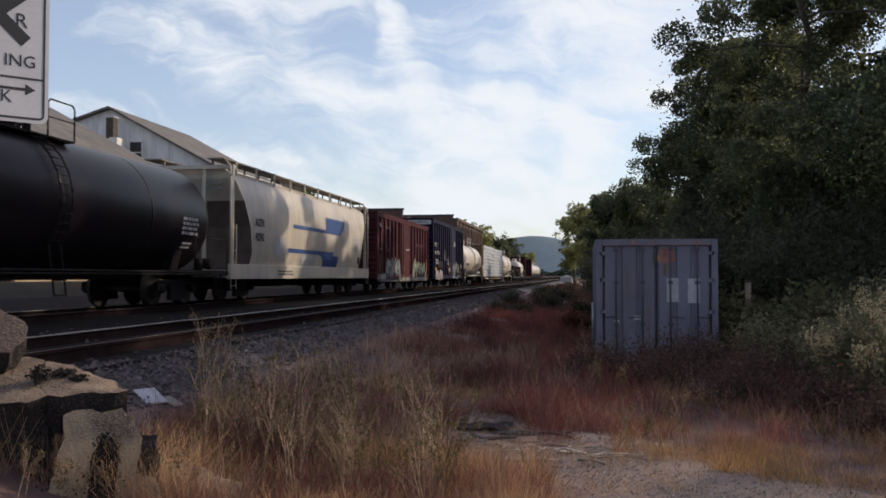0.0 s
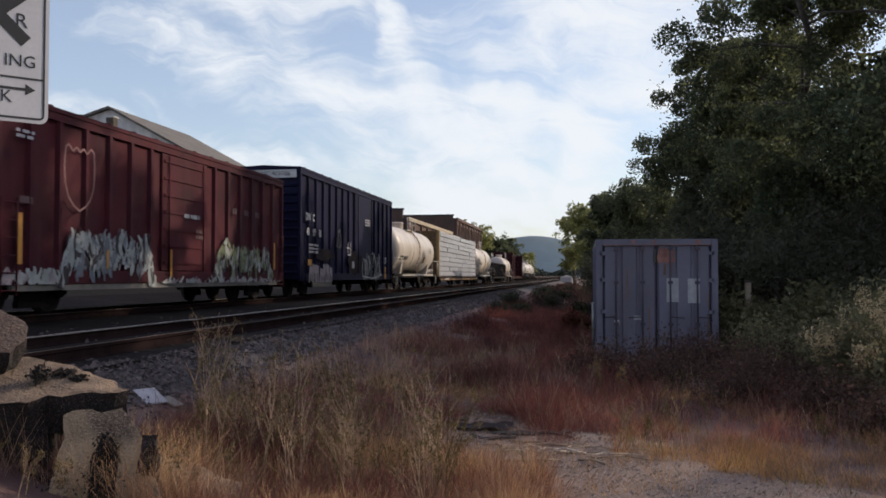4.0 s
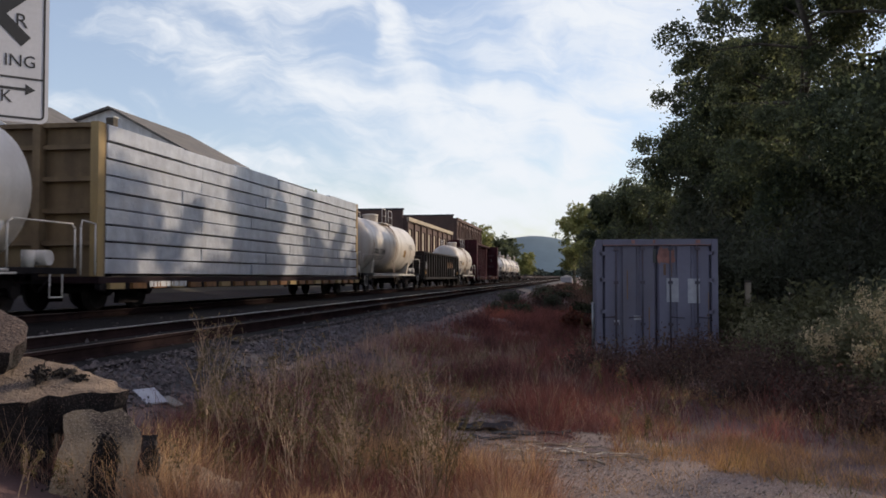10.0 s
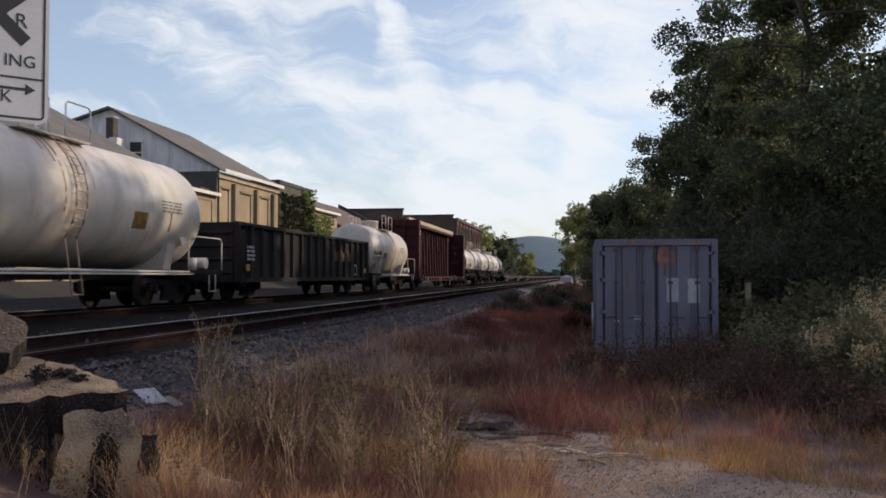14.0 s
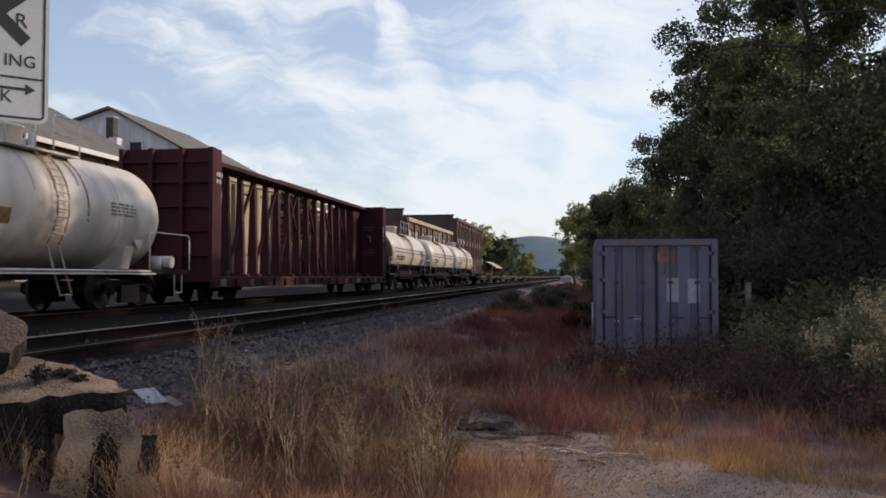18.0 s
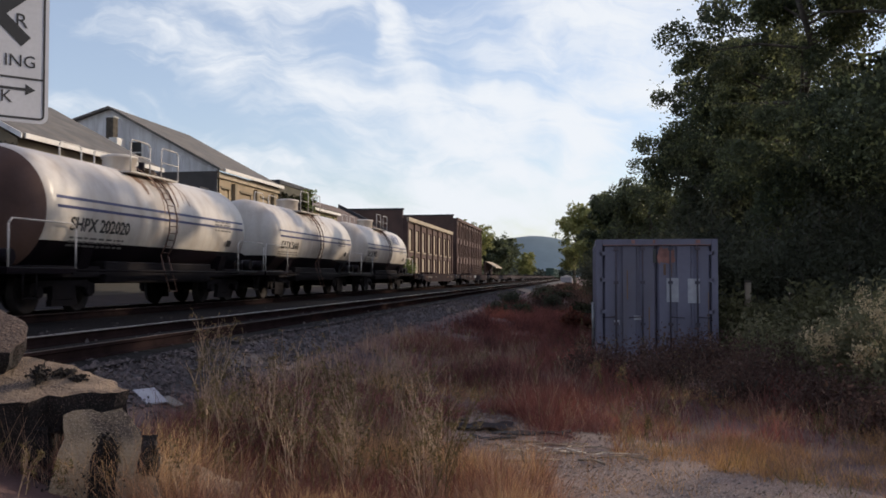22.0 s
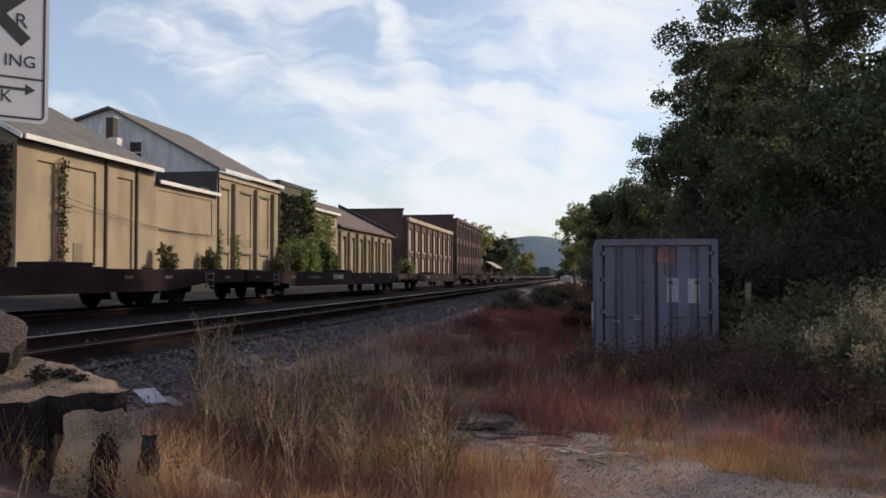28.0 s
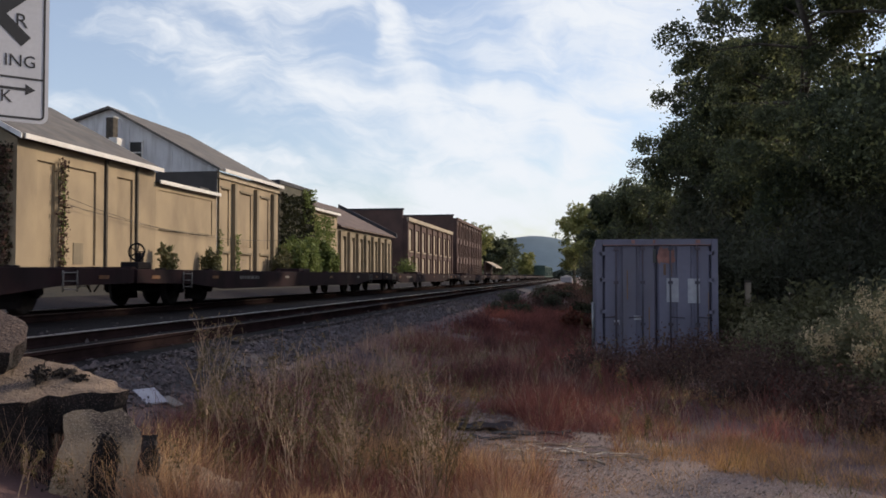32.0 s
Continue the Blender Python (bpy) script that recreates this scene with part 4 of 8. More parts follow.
def crossing_sign():
    """Angled sign plate on a post; u runs along the plate from its far edge, z up."""
    t = thing("crossing_sign", "white crossing sign with black border and arrow", "sign", at=pose(-3.3, 5.0, 2.70, 0, 0, 47))
    # local x runs along the plate towards the far edge, local -y faces the camera
    W, Ht = 0.61, 0.91
    o = []
    for cx, cz, a0 in ((-0.05, 0.05, -90), (-0.05, Ht - 0.05, 0), (-W + 0.05, Ht - 0.05, 90), (-W + 0.05, 0.05, 180)):
        o += [(cx + 0.05 * math.cos(radians(a0 + 15 * i)), cz + 0.05 * math.sin(radians(a0 + 15 * i))) for i in range(7)]
    part("plate", Shape().prism(o, "y", 0.0, 0.004), "signface", t)
    e = 0.022
    bd = Shape().box(-e - 0.012, -e, -0.003, -0.0005, e + 0.03, Ht - e - 0.03).box(-W + e, -e - 0.03, -0.003, -0.0005, e, e + 0.012)
    for i in range(6):
        a, b = radians(-90 + 15 * i), radians(-75 + 15 * i)
        c = (-0.05 - 0.004, 0.05 + 0.004)
        bd.add([(c[0] + r * math.cos(q), -0.002, c[1] + r * math.sin(q)) for r, q in ((0.032, a), (0.032, b), (0.020, b), (0.020, a))], [(0, 1, 2, 3)])
    bd.box(-W + e, -e - 0.01, -0.003, -0.0005, 0.268, 0.280)
    part("border", bd, "black", t, "black border lines")
    for text, x, z, size in (("R", -0.163, 0.625, 0.125), ("ING", -0.166, 0.375, 0.105), ("K", -0.243, 0.150, 0.105)):
        v, f = letters(text, size, 0.001)
        part("lettering", Shape().add([(x + p[0], -0.002 - p[2], z + p[1]) for p in v], f), "black", t)
    a = Shape().box(-W + 0.06, -0.13, -0.003, -0.0005, 0.197, 0.213)
    a.add([(-0.135, -0.002, 0.17), (-0.075, -0.002, 0.205), (-0.135, -0.002, 0.24)], [(0, 1, 2)])
    part("arrow", a, "black", t, "black arrow to the track")
    x = Shape()
    for sg in (1, -1):
        d = Vector((math.cos(radians(43 * sg)), 0, math.sin(radians(43 * sg))))
        q = Vector((-d.z, 0, d.x))
        c = Vector((-0.305, -0.002, 0.66))
        x.add([c + d * 0.235 + q * 0.04, c - d * 0.235 + q * 0.04, c - d * 0.235 - q * 0.04, c + d * 0.235 - q * 0.04], [(0, 1, 2, 3)])
        x.v[-4:] = [(p[0], p[1] - 0.0004 * (sg + 1), p[2]) for p in x.v[-4:]]
    part("cross_symbol", x, "black", t, "black crossed bars")
    part("post", box(-W / 2 - 0.03, -W / 2 + 0.03, 0.006, 0.05, -2.45, Ht), "galv", t, "steel sign post")


crossing_sign()


def rubble_block(name, outline, thick, at, seed, label, dark=False, face="concrete"):
    """A broken slab: a ragged outline with thickness; its flat faces are cast concrete, its edges and underside broken,
    with dirt and shade put into their near-black.
    """
    rnd = random.Random(seed)
    pts = []
    for (a, b), (c, d) in zip(outline, outline[1:] + outline[:1]):
        n = max(2, int(math.hypot(c - a, d - b) / 0.06))
        for i in range(n):
            q = i / n
            pts.append((a + (c - a) * q + rnd.uniform(-0.012, 0.012), b + (d - b) * q + rnd.uniform(-0.012, 0.012)))
    n = len(pts)
    bm = bmesh.new()
    rings = []
    cx, cy = sum(p[0] for p in pts) / n, sum(p[1] for p in pts) / n
    # top face rings, chipped edge rings, underside
    for shrink, level in ((0.0, 1.0), (0.35, 1.0), (0.7, 1.0), (0.9, 1.0), (1.0, 0.98), (0.97, 0.7), (0.91, 0.4), (0.84, 0.12), (0.78, 0.0), (0.4, 0.0), (0.0, 0.0)):
        ring = []
        for p in pts:
            e = rnd.uniform(-0.022, 0.022) if 0 < level < 1 else 0
            x, y = cx + (p[0] - cx) * shrink * (1 + e), cy + (p[1] - cy) * shrink * (1 + e)
            w = Vector((x, y, thick * (level - 0.5)))
            w += noise.noise_vector(w * 6 + Vector((seed, 0, 0))) * (0.014 if level > 0.95 else 0.035) + noise.noise_vector(w * 26 + Vector((seed, 0, 0))) * (0.008 if level > 0.95 else 0.022)
            ring.append(bm.verts.new(w))
        rings.append(ring)
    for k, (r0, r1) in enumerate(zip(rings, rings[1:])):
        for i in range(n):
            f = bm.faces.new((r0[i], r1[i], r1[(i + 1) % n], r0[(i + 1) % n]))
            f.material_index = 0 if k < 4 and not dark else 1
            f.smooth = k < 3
    bmesh.ops.remove_doubles(bm, verts=bm.verts, dist=0.0004)
    bmesh.ops.recalc_face_normals(bm, faces=bm.faces)
    me = bpy.data.meshes.new(name)
    bm.to_mesh(me)
    bm.free()
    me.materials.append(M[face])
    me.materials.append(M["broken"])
    ob = new(name, me)
    ob.matrix_basis = at
    return tagged(ob, label, "rubble", "concrete rubble heap")


def cable(a, b, sag):
    s = Shape()
    pts = [Vector(a).lerp(Vector(b), i / 16) - Vector((0, 0, sag * 4 * (i / 16) * (1 - i / 16))) for i in range(17)]
    s.path(pts, 0.009, 5)
    ob = part("cable", s, "black")
    tagged(ob, "thin black cable slung along the mill wall", "cable", "wall cables")


cable((FX + 0.14, 31.1, 4.9), (FX + 0.14, 45.9, 4.0), 0.35)
cable((FX + 0.14, 31.1, 4.6), (FX + 0.26, 56.0, 4.2), 0.5)


# ---- the train ----
# Cars are built round their own middle: y along the train, z = 0 on the rail.
CARS = []          # (car, place of its middle along the train)
SPIN = []          # wheelsets with their car's place


def run(t):
    """How far the train has come after t seconds; it gathers speed gently."""
    return 8.15 * t - 11.55 * (1 - math.exp(-t / 11))


def wheel_mesh():
    s = Shape()
    for sx in (-1, 1):
        prof = [(0.66, 0.08), (0.66, 0.12), (0.70, 0.15), (0.72, 0.36), (0.70, 0.42), (0.682, 0.50), (0.705, 0.485), (0.715, 0.457), (0.80, 0.445), (0.80, 0.40), (0.76, 0.36), (0.75, 0.16), (0.80, 0.12), (0.80, 0.0)]
        s.lathe([(sx * a, b) for a, b in prof], (0, 0, 0), 24, "x")
        for i in range(3):
            a = 2 * math.pi * i / 3
            s.box(sx * 0.757 - 0.006, sx * 0.757 + 0.006, 0.26 * math.cos(a) - 0.03, 0.26 * math.cos(a) + 0.03, 0.26 * math.sin(a) - 0.03, 0.26 * math.sin(a) + 0.03)
    s.tube((-0.98, 0, 0), (0.98, 0, 0), 0.075, 10)
    return s.mesh("wheelset", M["wheel"])


def truck_mesh():
    s = Shape()
    for sx in (-1, 1):
        x0, x1 = sorted((sx * 0.93, sx * 1.05))
        s.prism([(-1.15, 0.40), (-1.15, 0.62), (-0.75, 0.70), (0.75, 0.70), (1.15, 0.62), (1.15, 0.40), (0.9, 0.40), (0.72, 0.55), (0.42, 0.58), (0.36, 0.30), (-0.36, 0.30), (-0.42, 0.58), (-0.72, 0.55), (-0.9, 0.40)], "x", x0, x1)
        s.box(x0, x1, -0.45, 0.45, 0.16, 0.29)
        s.box(x0, x1, -0.42, -0.30, 0.29, 0.6).box(x0, x1, 0.30, 0.42, 0.29, 0.6)
        for y in (-0.17, 0.0, 0.17):
            s.tube((sx * 0.99, y, 0.29), (sx * 0.99, y, 0.56), 0.06, 8)
        for y in (-0.9, 0.9):
            s.tube((sx * 0.98, y, 0.457), (sx * 1.10, y, 0.457), 0.12, 10)
    s.box(-1.0, 1.0, -0.2, 0.2, 0.42, 0.68)
    return s.mesh("truck", M["truck"])


WHEELSET, TRUCK = wheel_mesh(), truck_mesh()


def running_gear(car, half, top, couple):
    """Two trucks with two wheelsets each, centre sill and couplers."""
    for sy in (-1, 1):
        tr = part("truck", TRUCK, None, car, at=pose(0, sy * half, 0))
        for y in (-0.9, 0.9):
            part("wheelset", WHEELSET, None, tr, at=pose(0, y, 0.457))
        c = Shape().box(-0.11, 0.11, sy * couple - 0.45 if sy > 0 else -couple, sy * couple if sy > 0 else -couple + 0.45, 0.72, 0.92)
        c.box(-0.16, 0.16, sy * couple - 0.16, sy * couple + 0.16, 0.66, 0.96, 0.03)
        part("coupler", c, "truck", car)
        part("air_hose", Shape().path([(0.35, sy * (couple - 0.5), 0.75), (0.38, sy * (couple - 0.25), 0.6), (0.36, sy * (couple - 0.05), 0.42)], 0.022), "truck", car)
    part("centre_sill", box(-0.25, 0.25, -couple + 0.46, couple - 0.46, 0.70, top), "truck", car)


def ladder(car, x, y, z0, z1, width, mat, along="y"):
    s = Shape()
    for d in (0, width):
        p = (x, y + d) if along == "y" else (x + d, y)
        s.tube((*p, z0), (*p, z1), 0.016, 6)
    n = max(2, int((z1 - z0) / 0.36))
    for i in range(n + 1):
        z = z0 + (z1 - z0) * (i + 0.3) / (n + 0.6)
        a, b = ((x, y), (x, y + width)) if along == "y" else ((x, y), (x + width, y))
        s.tube((*a, z), (*b, z), 0.012, 6)
    return part("ladder", s, mat, car)


def mark(car, text, x, y, z, size, mat, tilt=None, squeeze=1.0):
    """Lettering on the side that faces +x. tilt: (centre z, radius) of a round side to lie on."""
    v, f = letters(text, size, 0.003, 0.022)
    out = []
    for p in v:
        yy, h = y + p[0] * squeeze, p[1]
        if tilt:
            a = math.asin(max(-1, min(1, (z - tilt[0]) / tilt[1]))) + h / tilt[1]
            r = tilt[1] + 0.005 + p[2]
            out.append((r * math.cos(a), yy, tilt[0] + r * math.sin(a)))
        else:
            out.append((x + 0.004 + p[2], yy, z + h))
    return part("lettering", Shape().add(out, f), mat, car)


def bars(car, x, y, z, w, h, rows, mat, tilt=None, seed=1, name="small_print"):
    """Print too small to read, as plain bars."""
    s, r = Shape(), random.Random(seed)
    for i in range(rows):
        zz = z + h / 2 - h * (i + 0.5) / rows
        q = y - w / 2
        while q < y + w / 2 - 0.05:
            L = min(r.uniform(0.08, 0.3), y + w / 2 - q)
            if tilt:
                a = math.asin(max(-1, min(1, (zz - tilt[0]) / tilt[1])))
                d = h / rows * 0.3 / tilt[1]
                p = [((tilt[1] + 0.006) * math.cos(b), yy, tilt[0] + (tilt[1] + 0.006) * math.sin(b)) for yy, b in ((q, a - d), (q + L, a - d), (q + L, a + d), (q, a + d))]
                s.add(p, [(0, 1, 2, 3)])
            else:
                e = h / rows * 0.3
                s.add([(x + 0.005, q, zz - e), (x + 0.005, q + L, zz - e), (x + 0.005, q + L, zz + e), (x + 0.005, q, zz + e)], [(0, 1, 2, 3)])
            q += L + r.uniform(0.03, 0.08)
    return tagged(part(name, s, mat, car), kind="stuff")


def block_tag(car, x, y0, y1, z0, z1, mat, seed, label, n=6):
    """Solid spray-painted blocks with slanting sides and notches, no letters."""
    s, r = Shape(), random.Random(seed)
    w = (y1 - y0) / n
    for i in range(n):
        a, b = y0 + w * i + 0.03, y0 + w * (i + 1) - 0.03
        lo, hi = z0 + r.uniform(0, 0.08), z1 - r.uniform(0, 0.18)
        k = r.uniform(-0.12, 0.12)
        m, q = lo + (hi - lo) * r.uniform(0.35, 0.6), a + (b - a) * r.uniform(0.4, 0.6)
        s.add([(x, a, lo), (x, q - 0.05, lo), (x, q - 0.03, m), (x, q + 0.03, m), (x, q + 0.05, lo + 0.05), (x, b, lo + 0.02), (x, b + k * 0.6, hi - 0.06), (x, a + k, hi)], [(0, 1, 2, 7), (2, 3, 6, 7), (3, 4, 5, 6)])
    return tagged(part("graffiti", s, mat, car, label), kind="stuff")


def grime(car, x, y0, y1, z0, z1, seed, n=26):
    """A ragged brown stain on a flat side."""
    r = random.Random(seed)
    cy, cz, ry, rz = (y0 + y1) / 2, (z0 + z1) / 2, (y1 - y0) / 2, (z1 - z0) / 2
    pts = [(x, cy + ry * r.uniform(0.6, 1.0) * math.cos(2 * math.pi * i / n), cz + rz * r.uniform(0.55, 1.0) * math.sin(2 * math.pi * i / n)) for i in range(n)]
    return part("grime_patch", Shape().add(pts + [(x, cy, cz)], [(i, (i + 1) % n, n) for i in range(n)]), "grime", car, "ragged brown grime on the side")


def tag_scrawl(car, x, y0, y1, z0, z1, mat, seed, label, k=0.035, n=9):
    """A line tag: looping strokes of one spray-can width, no letters."""
    s, r = Shape(), random.Random(seed)

    def stroke(pts):
        for (a, b), (c, d) in zip(pts, pts[1:]):
            L = math.hypot(c - a, d - b) or 1
            o, p = -(d - b) / L * k, (c - a) / L * k
            s.add([(x, a + o, b + p), (x, c + o, d + p), (x, c - o, d - p), (x, a - o, b - p)], [(0, 1, 2, 3)])
    w = (y1 - y0) / n
    for i in range(n):
        cy, cz = y0 + w * (i + 0.5), z0 + (z1 - z0) * r.uniform(0.35, 0.65)
        ry, rz = w * r.uniform(0.35, 0.75), (z1 - z0) * r.uniform(0.25, 0.48)
        a0, turn, tw = r.uniform(0, 6), r.choice((-1, 1)) * r.uniform(4, 7), r.uniform(-0.4, 0.4)
        stroke([(cy + ry * math.cos(a0 + turn * q / 12) * (1 + 0.25 * math.sin(q)) + tw * rz * math.sin(a0 + turn * q / 12), cz + rz * math.sin(a0 + turn * q / 12)) for q in range(13)])
        if i % 2:
            y = cy + r.uniform(-0.1, 0.1)
            stroke([(y, z0), (y + 0.1, (z0 + z1) / 2), (y + r.uniform(-0.1, 0.2), z1)])
    stroke([(y0 - 0.1, z0 + 0.15), ((y0 + y1) / 2, z0 + 0.04), (y1 + 0.1, z0 + 0.2)])
    return tagged(part("graffiti", s, mat, car, label), kind="stuff")


def tank_car(u0, u1, R, cz, upper, lower, label, text="", text_z=None, text_y=0.0, text_size=0.42, stripes=False, split=None, dome="rail", pipes="pipe", badge=True, dark_text="letter", head=""):
    """A tank with dished ends; u0, u1: the ends of its shell along the train."""
    mid, h = (u0 + u1) / 2, (u1 - u0) / 2
    car = thing("tank_car", label, "tank car", "freight train")
    dish = [(math.sin(radians(a)) * 0.62, math.cos(radians(a)) * R) for a in range(0, 91, 10)]
    prof = [(-h + 0.62 - d, r) for d, r in reversed(dish)] + [(h - 0.62 + d, r) for d, r in dish]
    if split is None:
        part("tank", Shape().lathe(prof, (0, 0, cz), 48), upper, car)
    else:
        level = R * math.sin(radians(split))       # the paint changes at one height, round the ends too
        for name, n, above in (("tank", 30, True), ("tank_underside", 20, False)):
            v = []
            for y, r in prof:
                a = math.degrees(math.asin(max(-1.0, level / max(r, 0.001))))
                lo, hi = (a, 180 - a) if above else (-180 - a, a)
                v += [(r * math.cos(radians(lo + (hi - lo) * i / n)), y, cz + r * math.sin(radians(lo + (hi - lo) * i / n))) for i in range(n + 1)]
            f = [(j * (n + 1) + i, j * (n + 1) + i + 1, (j + 1) * (n + 1) + i + 1, (j + 1) * (n + 1) + i) for j in range(len(prof) - 1) for i in range(n)]
            part(name, Shape().add(v, f, True), upper if above else lower, car, "" if above else "black lower half of the tank")
    if head:
        for sy in (-1, 1):
            part("tank_head", Shape().lathe([(sy * (h - 0.62 + d + 0.004), r + 0.004) for d, r in dish[2:]], (0, 0, cz), 48), head, car, "rusty brown end of the tank")
    for y in (-h * 0.5, 0.0, h * 0.5):
        if split is None:
            part("weld_band", Shape().lathe([(y - 0.04, R), (y - 0.035, R + 0.005), (y + 0.035, R + 0.005), (y + 0.04, R)], (0, 0, cz), 40), upper, car)
    low = lower or "truck"
    for sy in (-1, 1):
        # cradle, end platform and handrails
        part("cradle", Shape().prism([(-1.15, 0.95), (1.15, 0.95), (1.28, cz - R * 0.55), (-1.28, cz - R * 0.55)], "y", sy * (h - 1.9) - 0.2, sy * (h - 1.9) + 0.2), low if lower else upper if pipes == "pipe" else low, car)
        e0, e1 = sorted((sy * (h - 1.3), sy * (h + 1.0)))
        part("end_platform", box(-1.45, 1.45, e0, e1, 0.82, 0.95, 0.01), low, car)
        for x in (-1.42, 1.42):
            part("handrail", Shape().path([(x, sy * (h - 1.2), 0.95), (x, sy * (h - 1.2), 1.75), (x, sy * (h - 1.05), 1.85), (x, sy * (h + 0.85), 1.85), (x, sy * (h + 0.95), 1.75), (x, sy * (h + 0.95), 0.95)], 0.019), pipes, car)
            part("step", Shape().path([(x, sy * (h + 0.1), 0.85), (x, sy * (h + 0.1), 0.36), (x, sy * (h + 0.52), 0.36), (x, sy * (h + 0.52), 0.85)], 0.018), "truck" if stripes else pipes, car)
        part("brake_gear", Shape().tube((0.85, sy * (h + 0.25), 0.95), (0.85, sy * (h + 0.25), 1.3), 0.13, 10).tube((0.75, sy * (h + 0.5), 1.15), (1.15, sy * (h + 0.5), 1.15), 0.16, 12), low if low != "truck" else pipes, car)
    for x in (-1.44, 1.44):
        part("side_rail", Shape().tube((x, -h + 1.2, 0.90), (x, h - 1.2, 0.90), 0.028).box(x - 0.04, x + 0.04, -h + 1.0, h - 1.0, 0.82, 0.86), pipes if lower is None or lower == "truck" else "truck", car)
    # manway, valves and the crow's nest
    top = cz + R
    part("manway", Shape().lathe([(top - 0.12, 0.42), (top + 0.28, 0.42), (top + 0.30, 0.46), (top + 0.36, 0.46), (top + 0.40, 0.3), (top + 0.41, 0.0)], (0, -0.1, 0), 20, "z"), upper, car)
    part("valve", Shape().tube((0.15, 0.75, top - 0.1), (0.15, 0.75, top + 0.32), 0.09).tube((-0.2, 0.95, top - 0.1), (-0.2, 0.95, top + 0.26), 0.06).tube((-0.4, 0.95, top + 0.22), (0.05, 0.95, top + 0.22), 0.03), low if low != "truck" else pipes, car)
    pl = Shape()
    for x0, x1 in ((-0.95, -0.5), (0.5, 0.95)):
        pl.box(x0, x1, -1.25, 1.25, top - 0.18, top - 0.14)
    part("top_platform", pl, pipes, car, "steel walkway round the manway")
    rh = 0.62
    for sx in (-1, 1):
        x = sx * 0.94
        for a, b in ((-1.25, -0.3), (0.3, 1.25)):
            r = Shape()
            r.path([(x, a, top - 0.16), (x, a, top + rh - 0.08), (x, a + 0.08, top + rh), (x, b - 0.08, top + rh), (x, b, top + rh - 0.08), (x, b, top - 0.16)], 0.019)
            r.tube((x, a, top + rh * 0.4), (x, b, top + rh * 0.4), 0.014, 6)
            part("railing", r, pipes, car)
        # curved ladder down the flank
        lad = Shape()
        ang = [radians(a) for a in (62, 48, 34, 20, 6, -8, -22, -34)]
        for d in (-0.2, 0.2):
            lad.path([(sx * (R + 0.09) * math.cos(a), d, cz + (R + 0.09) * math.sin(a)) for a in ang], 0.018)
            lad.tube((sx * (R + 0.09) * math.cos(ang[-1]), d, cz + (R + 0.09) * math.sin(ang[-1])), (sx * 1.46, d, 0.38), 0.018)
        for i in range(14):
            a = radians(60 - 7 * i)
            p = (sx * (R + 0.09) * math.cos(a), cz + (R + 0.09) * math.sin(a))
            lad.tube((p[0], -0.2, p[1]), (p[0], 0.2, p[1]), 0.012, 6)
        for z in (0.4, 0.7):
            lad.tube((sx * 1.46, -0.2, z), (sx * 1.46, 0.2, z), 0.012, 6)
        part("ladder", lad, "head_rust" if stripes else "rung" if pipes == "pipe" else pipes, car)
    side = (cz, R)
    if stripes:
        part("underframe", Shape().box(-1.22, 1.22, -h + 2.7, h - 2.7, 0.62, 1.12, 0.03).box(-1.1, 1.1, -h + 0.2, -h + 2.69, 0.74, 1.0, 0.02).box(-1.1, 1.1, h - 2.69, h - 0.2, 0.74, 1.0, 0.02), "truck", car, "grimy black underframe below the tank")
        rr, streaks = random.Random(int(u0)), Shape()
        for i in range(16):
            y, w = rr.gauss(0, 0.55), rr.uniform(0.012, 0.05)
            streaks.lathe([(y - w, R + 0.002 + 0.0003 * i), (y + w, R + 0.002 + 0.0003 * i)], (0, 0, cz), 8, arc=(rr.uniform(22, 58), rr.uniform(68, 84)))
        tagged(part("rust_streak", streaks, "rust_stain", car, "brown rust run down from the manway"), kind="stuff")
        for a in (10.2, 2.0):
            for g0, g1 in ((-h + 0.64, h - 0.7),):
                part("stripe", Shape().lathe([(g0, R + 0.004), (g1, R + 0.004)], (0, 0, cz), 1, arc=(a, a + 2.6)), "stripe", car)
    if text:
        mark(car, text, 0, text_y, text_z, text_size * 0.86, dark_text, side, 1.06)
        bars(car, 0, text_y, text_z - text_size * 0.75, 2.2, 0.24, 3, "print" if dark_text == "letter" else dark_text, side, seed=int(u0))
    if badge:
        bars(car, 0, h - 2.2, cz + 0.1, 1.1, 0.32, 4, "print" if dark_text == "letter" else dark_text, side, seed=int(u1))
        a = math.asin(-0.45)
        if split is None:
            part("placard", Shape().add([((R + 0.02) * math.cos(a), h - 1.3 + p, cz + R * math.sin(a) + q) for p, q in ((0, -0.2), (0.2, 0), (0, 0.2), (-0.2, 0))], [(0, 1, 2, 3)]), "letter_white" if dark_text == "letter" else dark_text, car, "pale diamond hazard placard")
    running_gear(car, h - 1.4, 0.93, h + 1.3)
    CARS.append((car, mid))
    return car


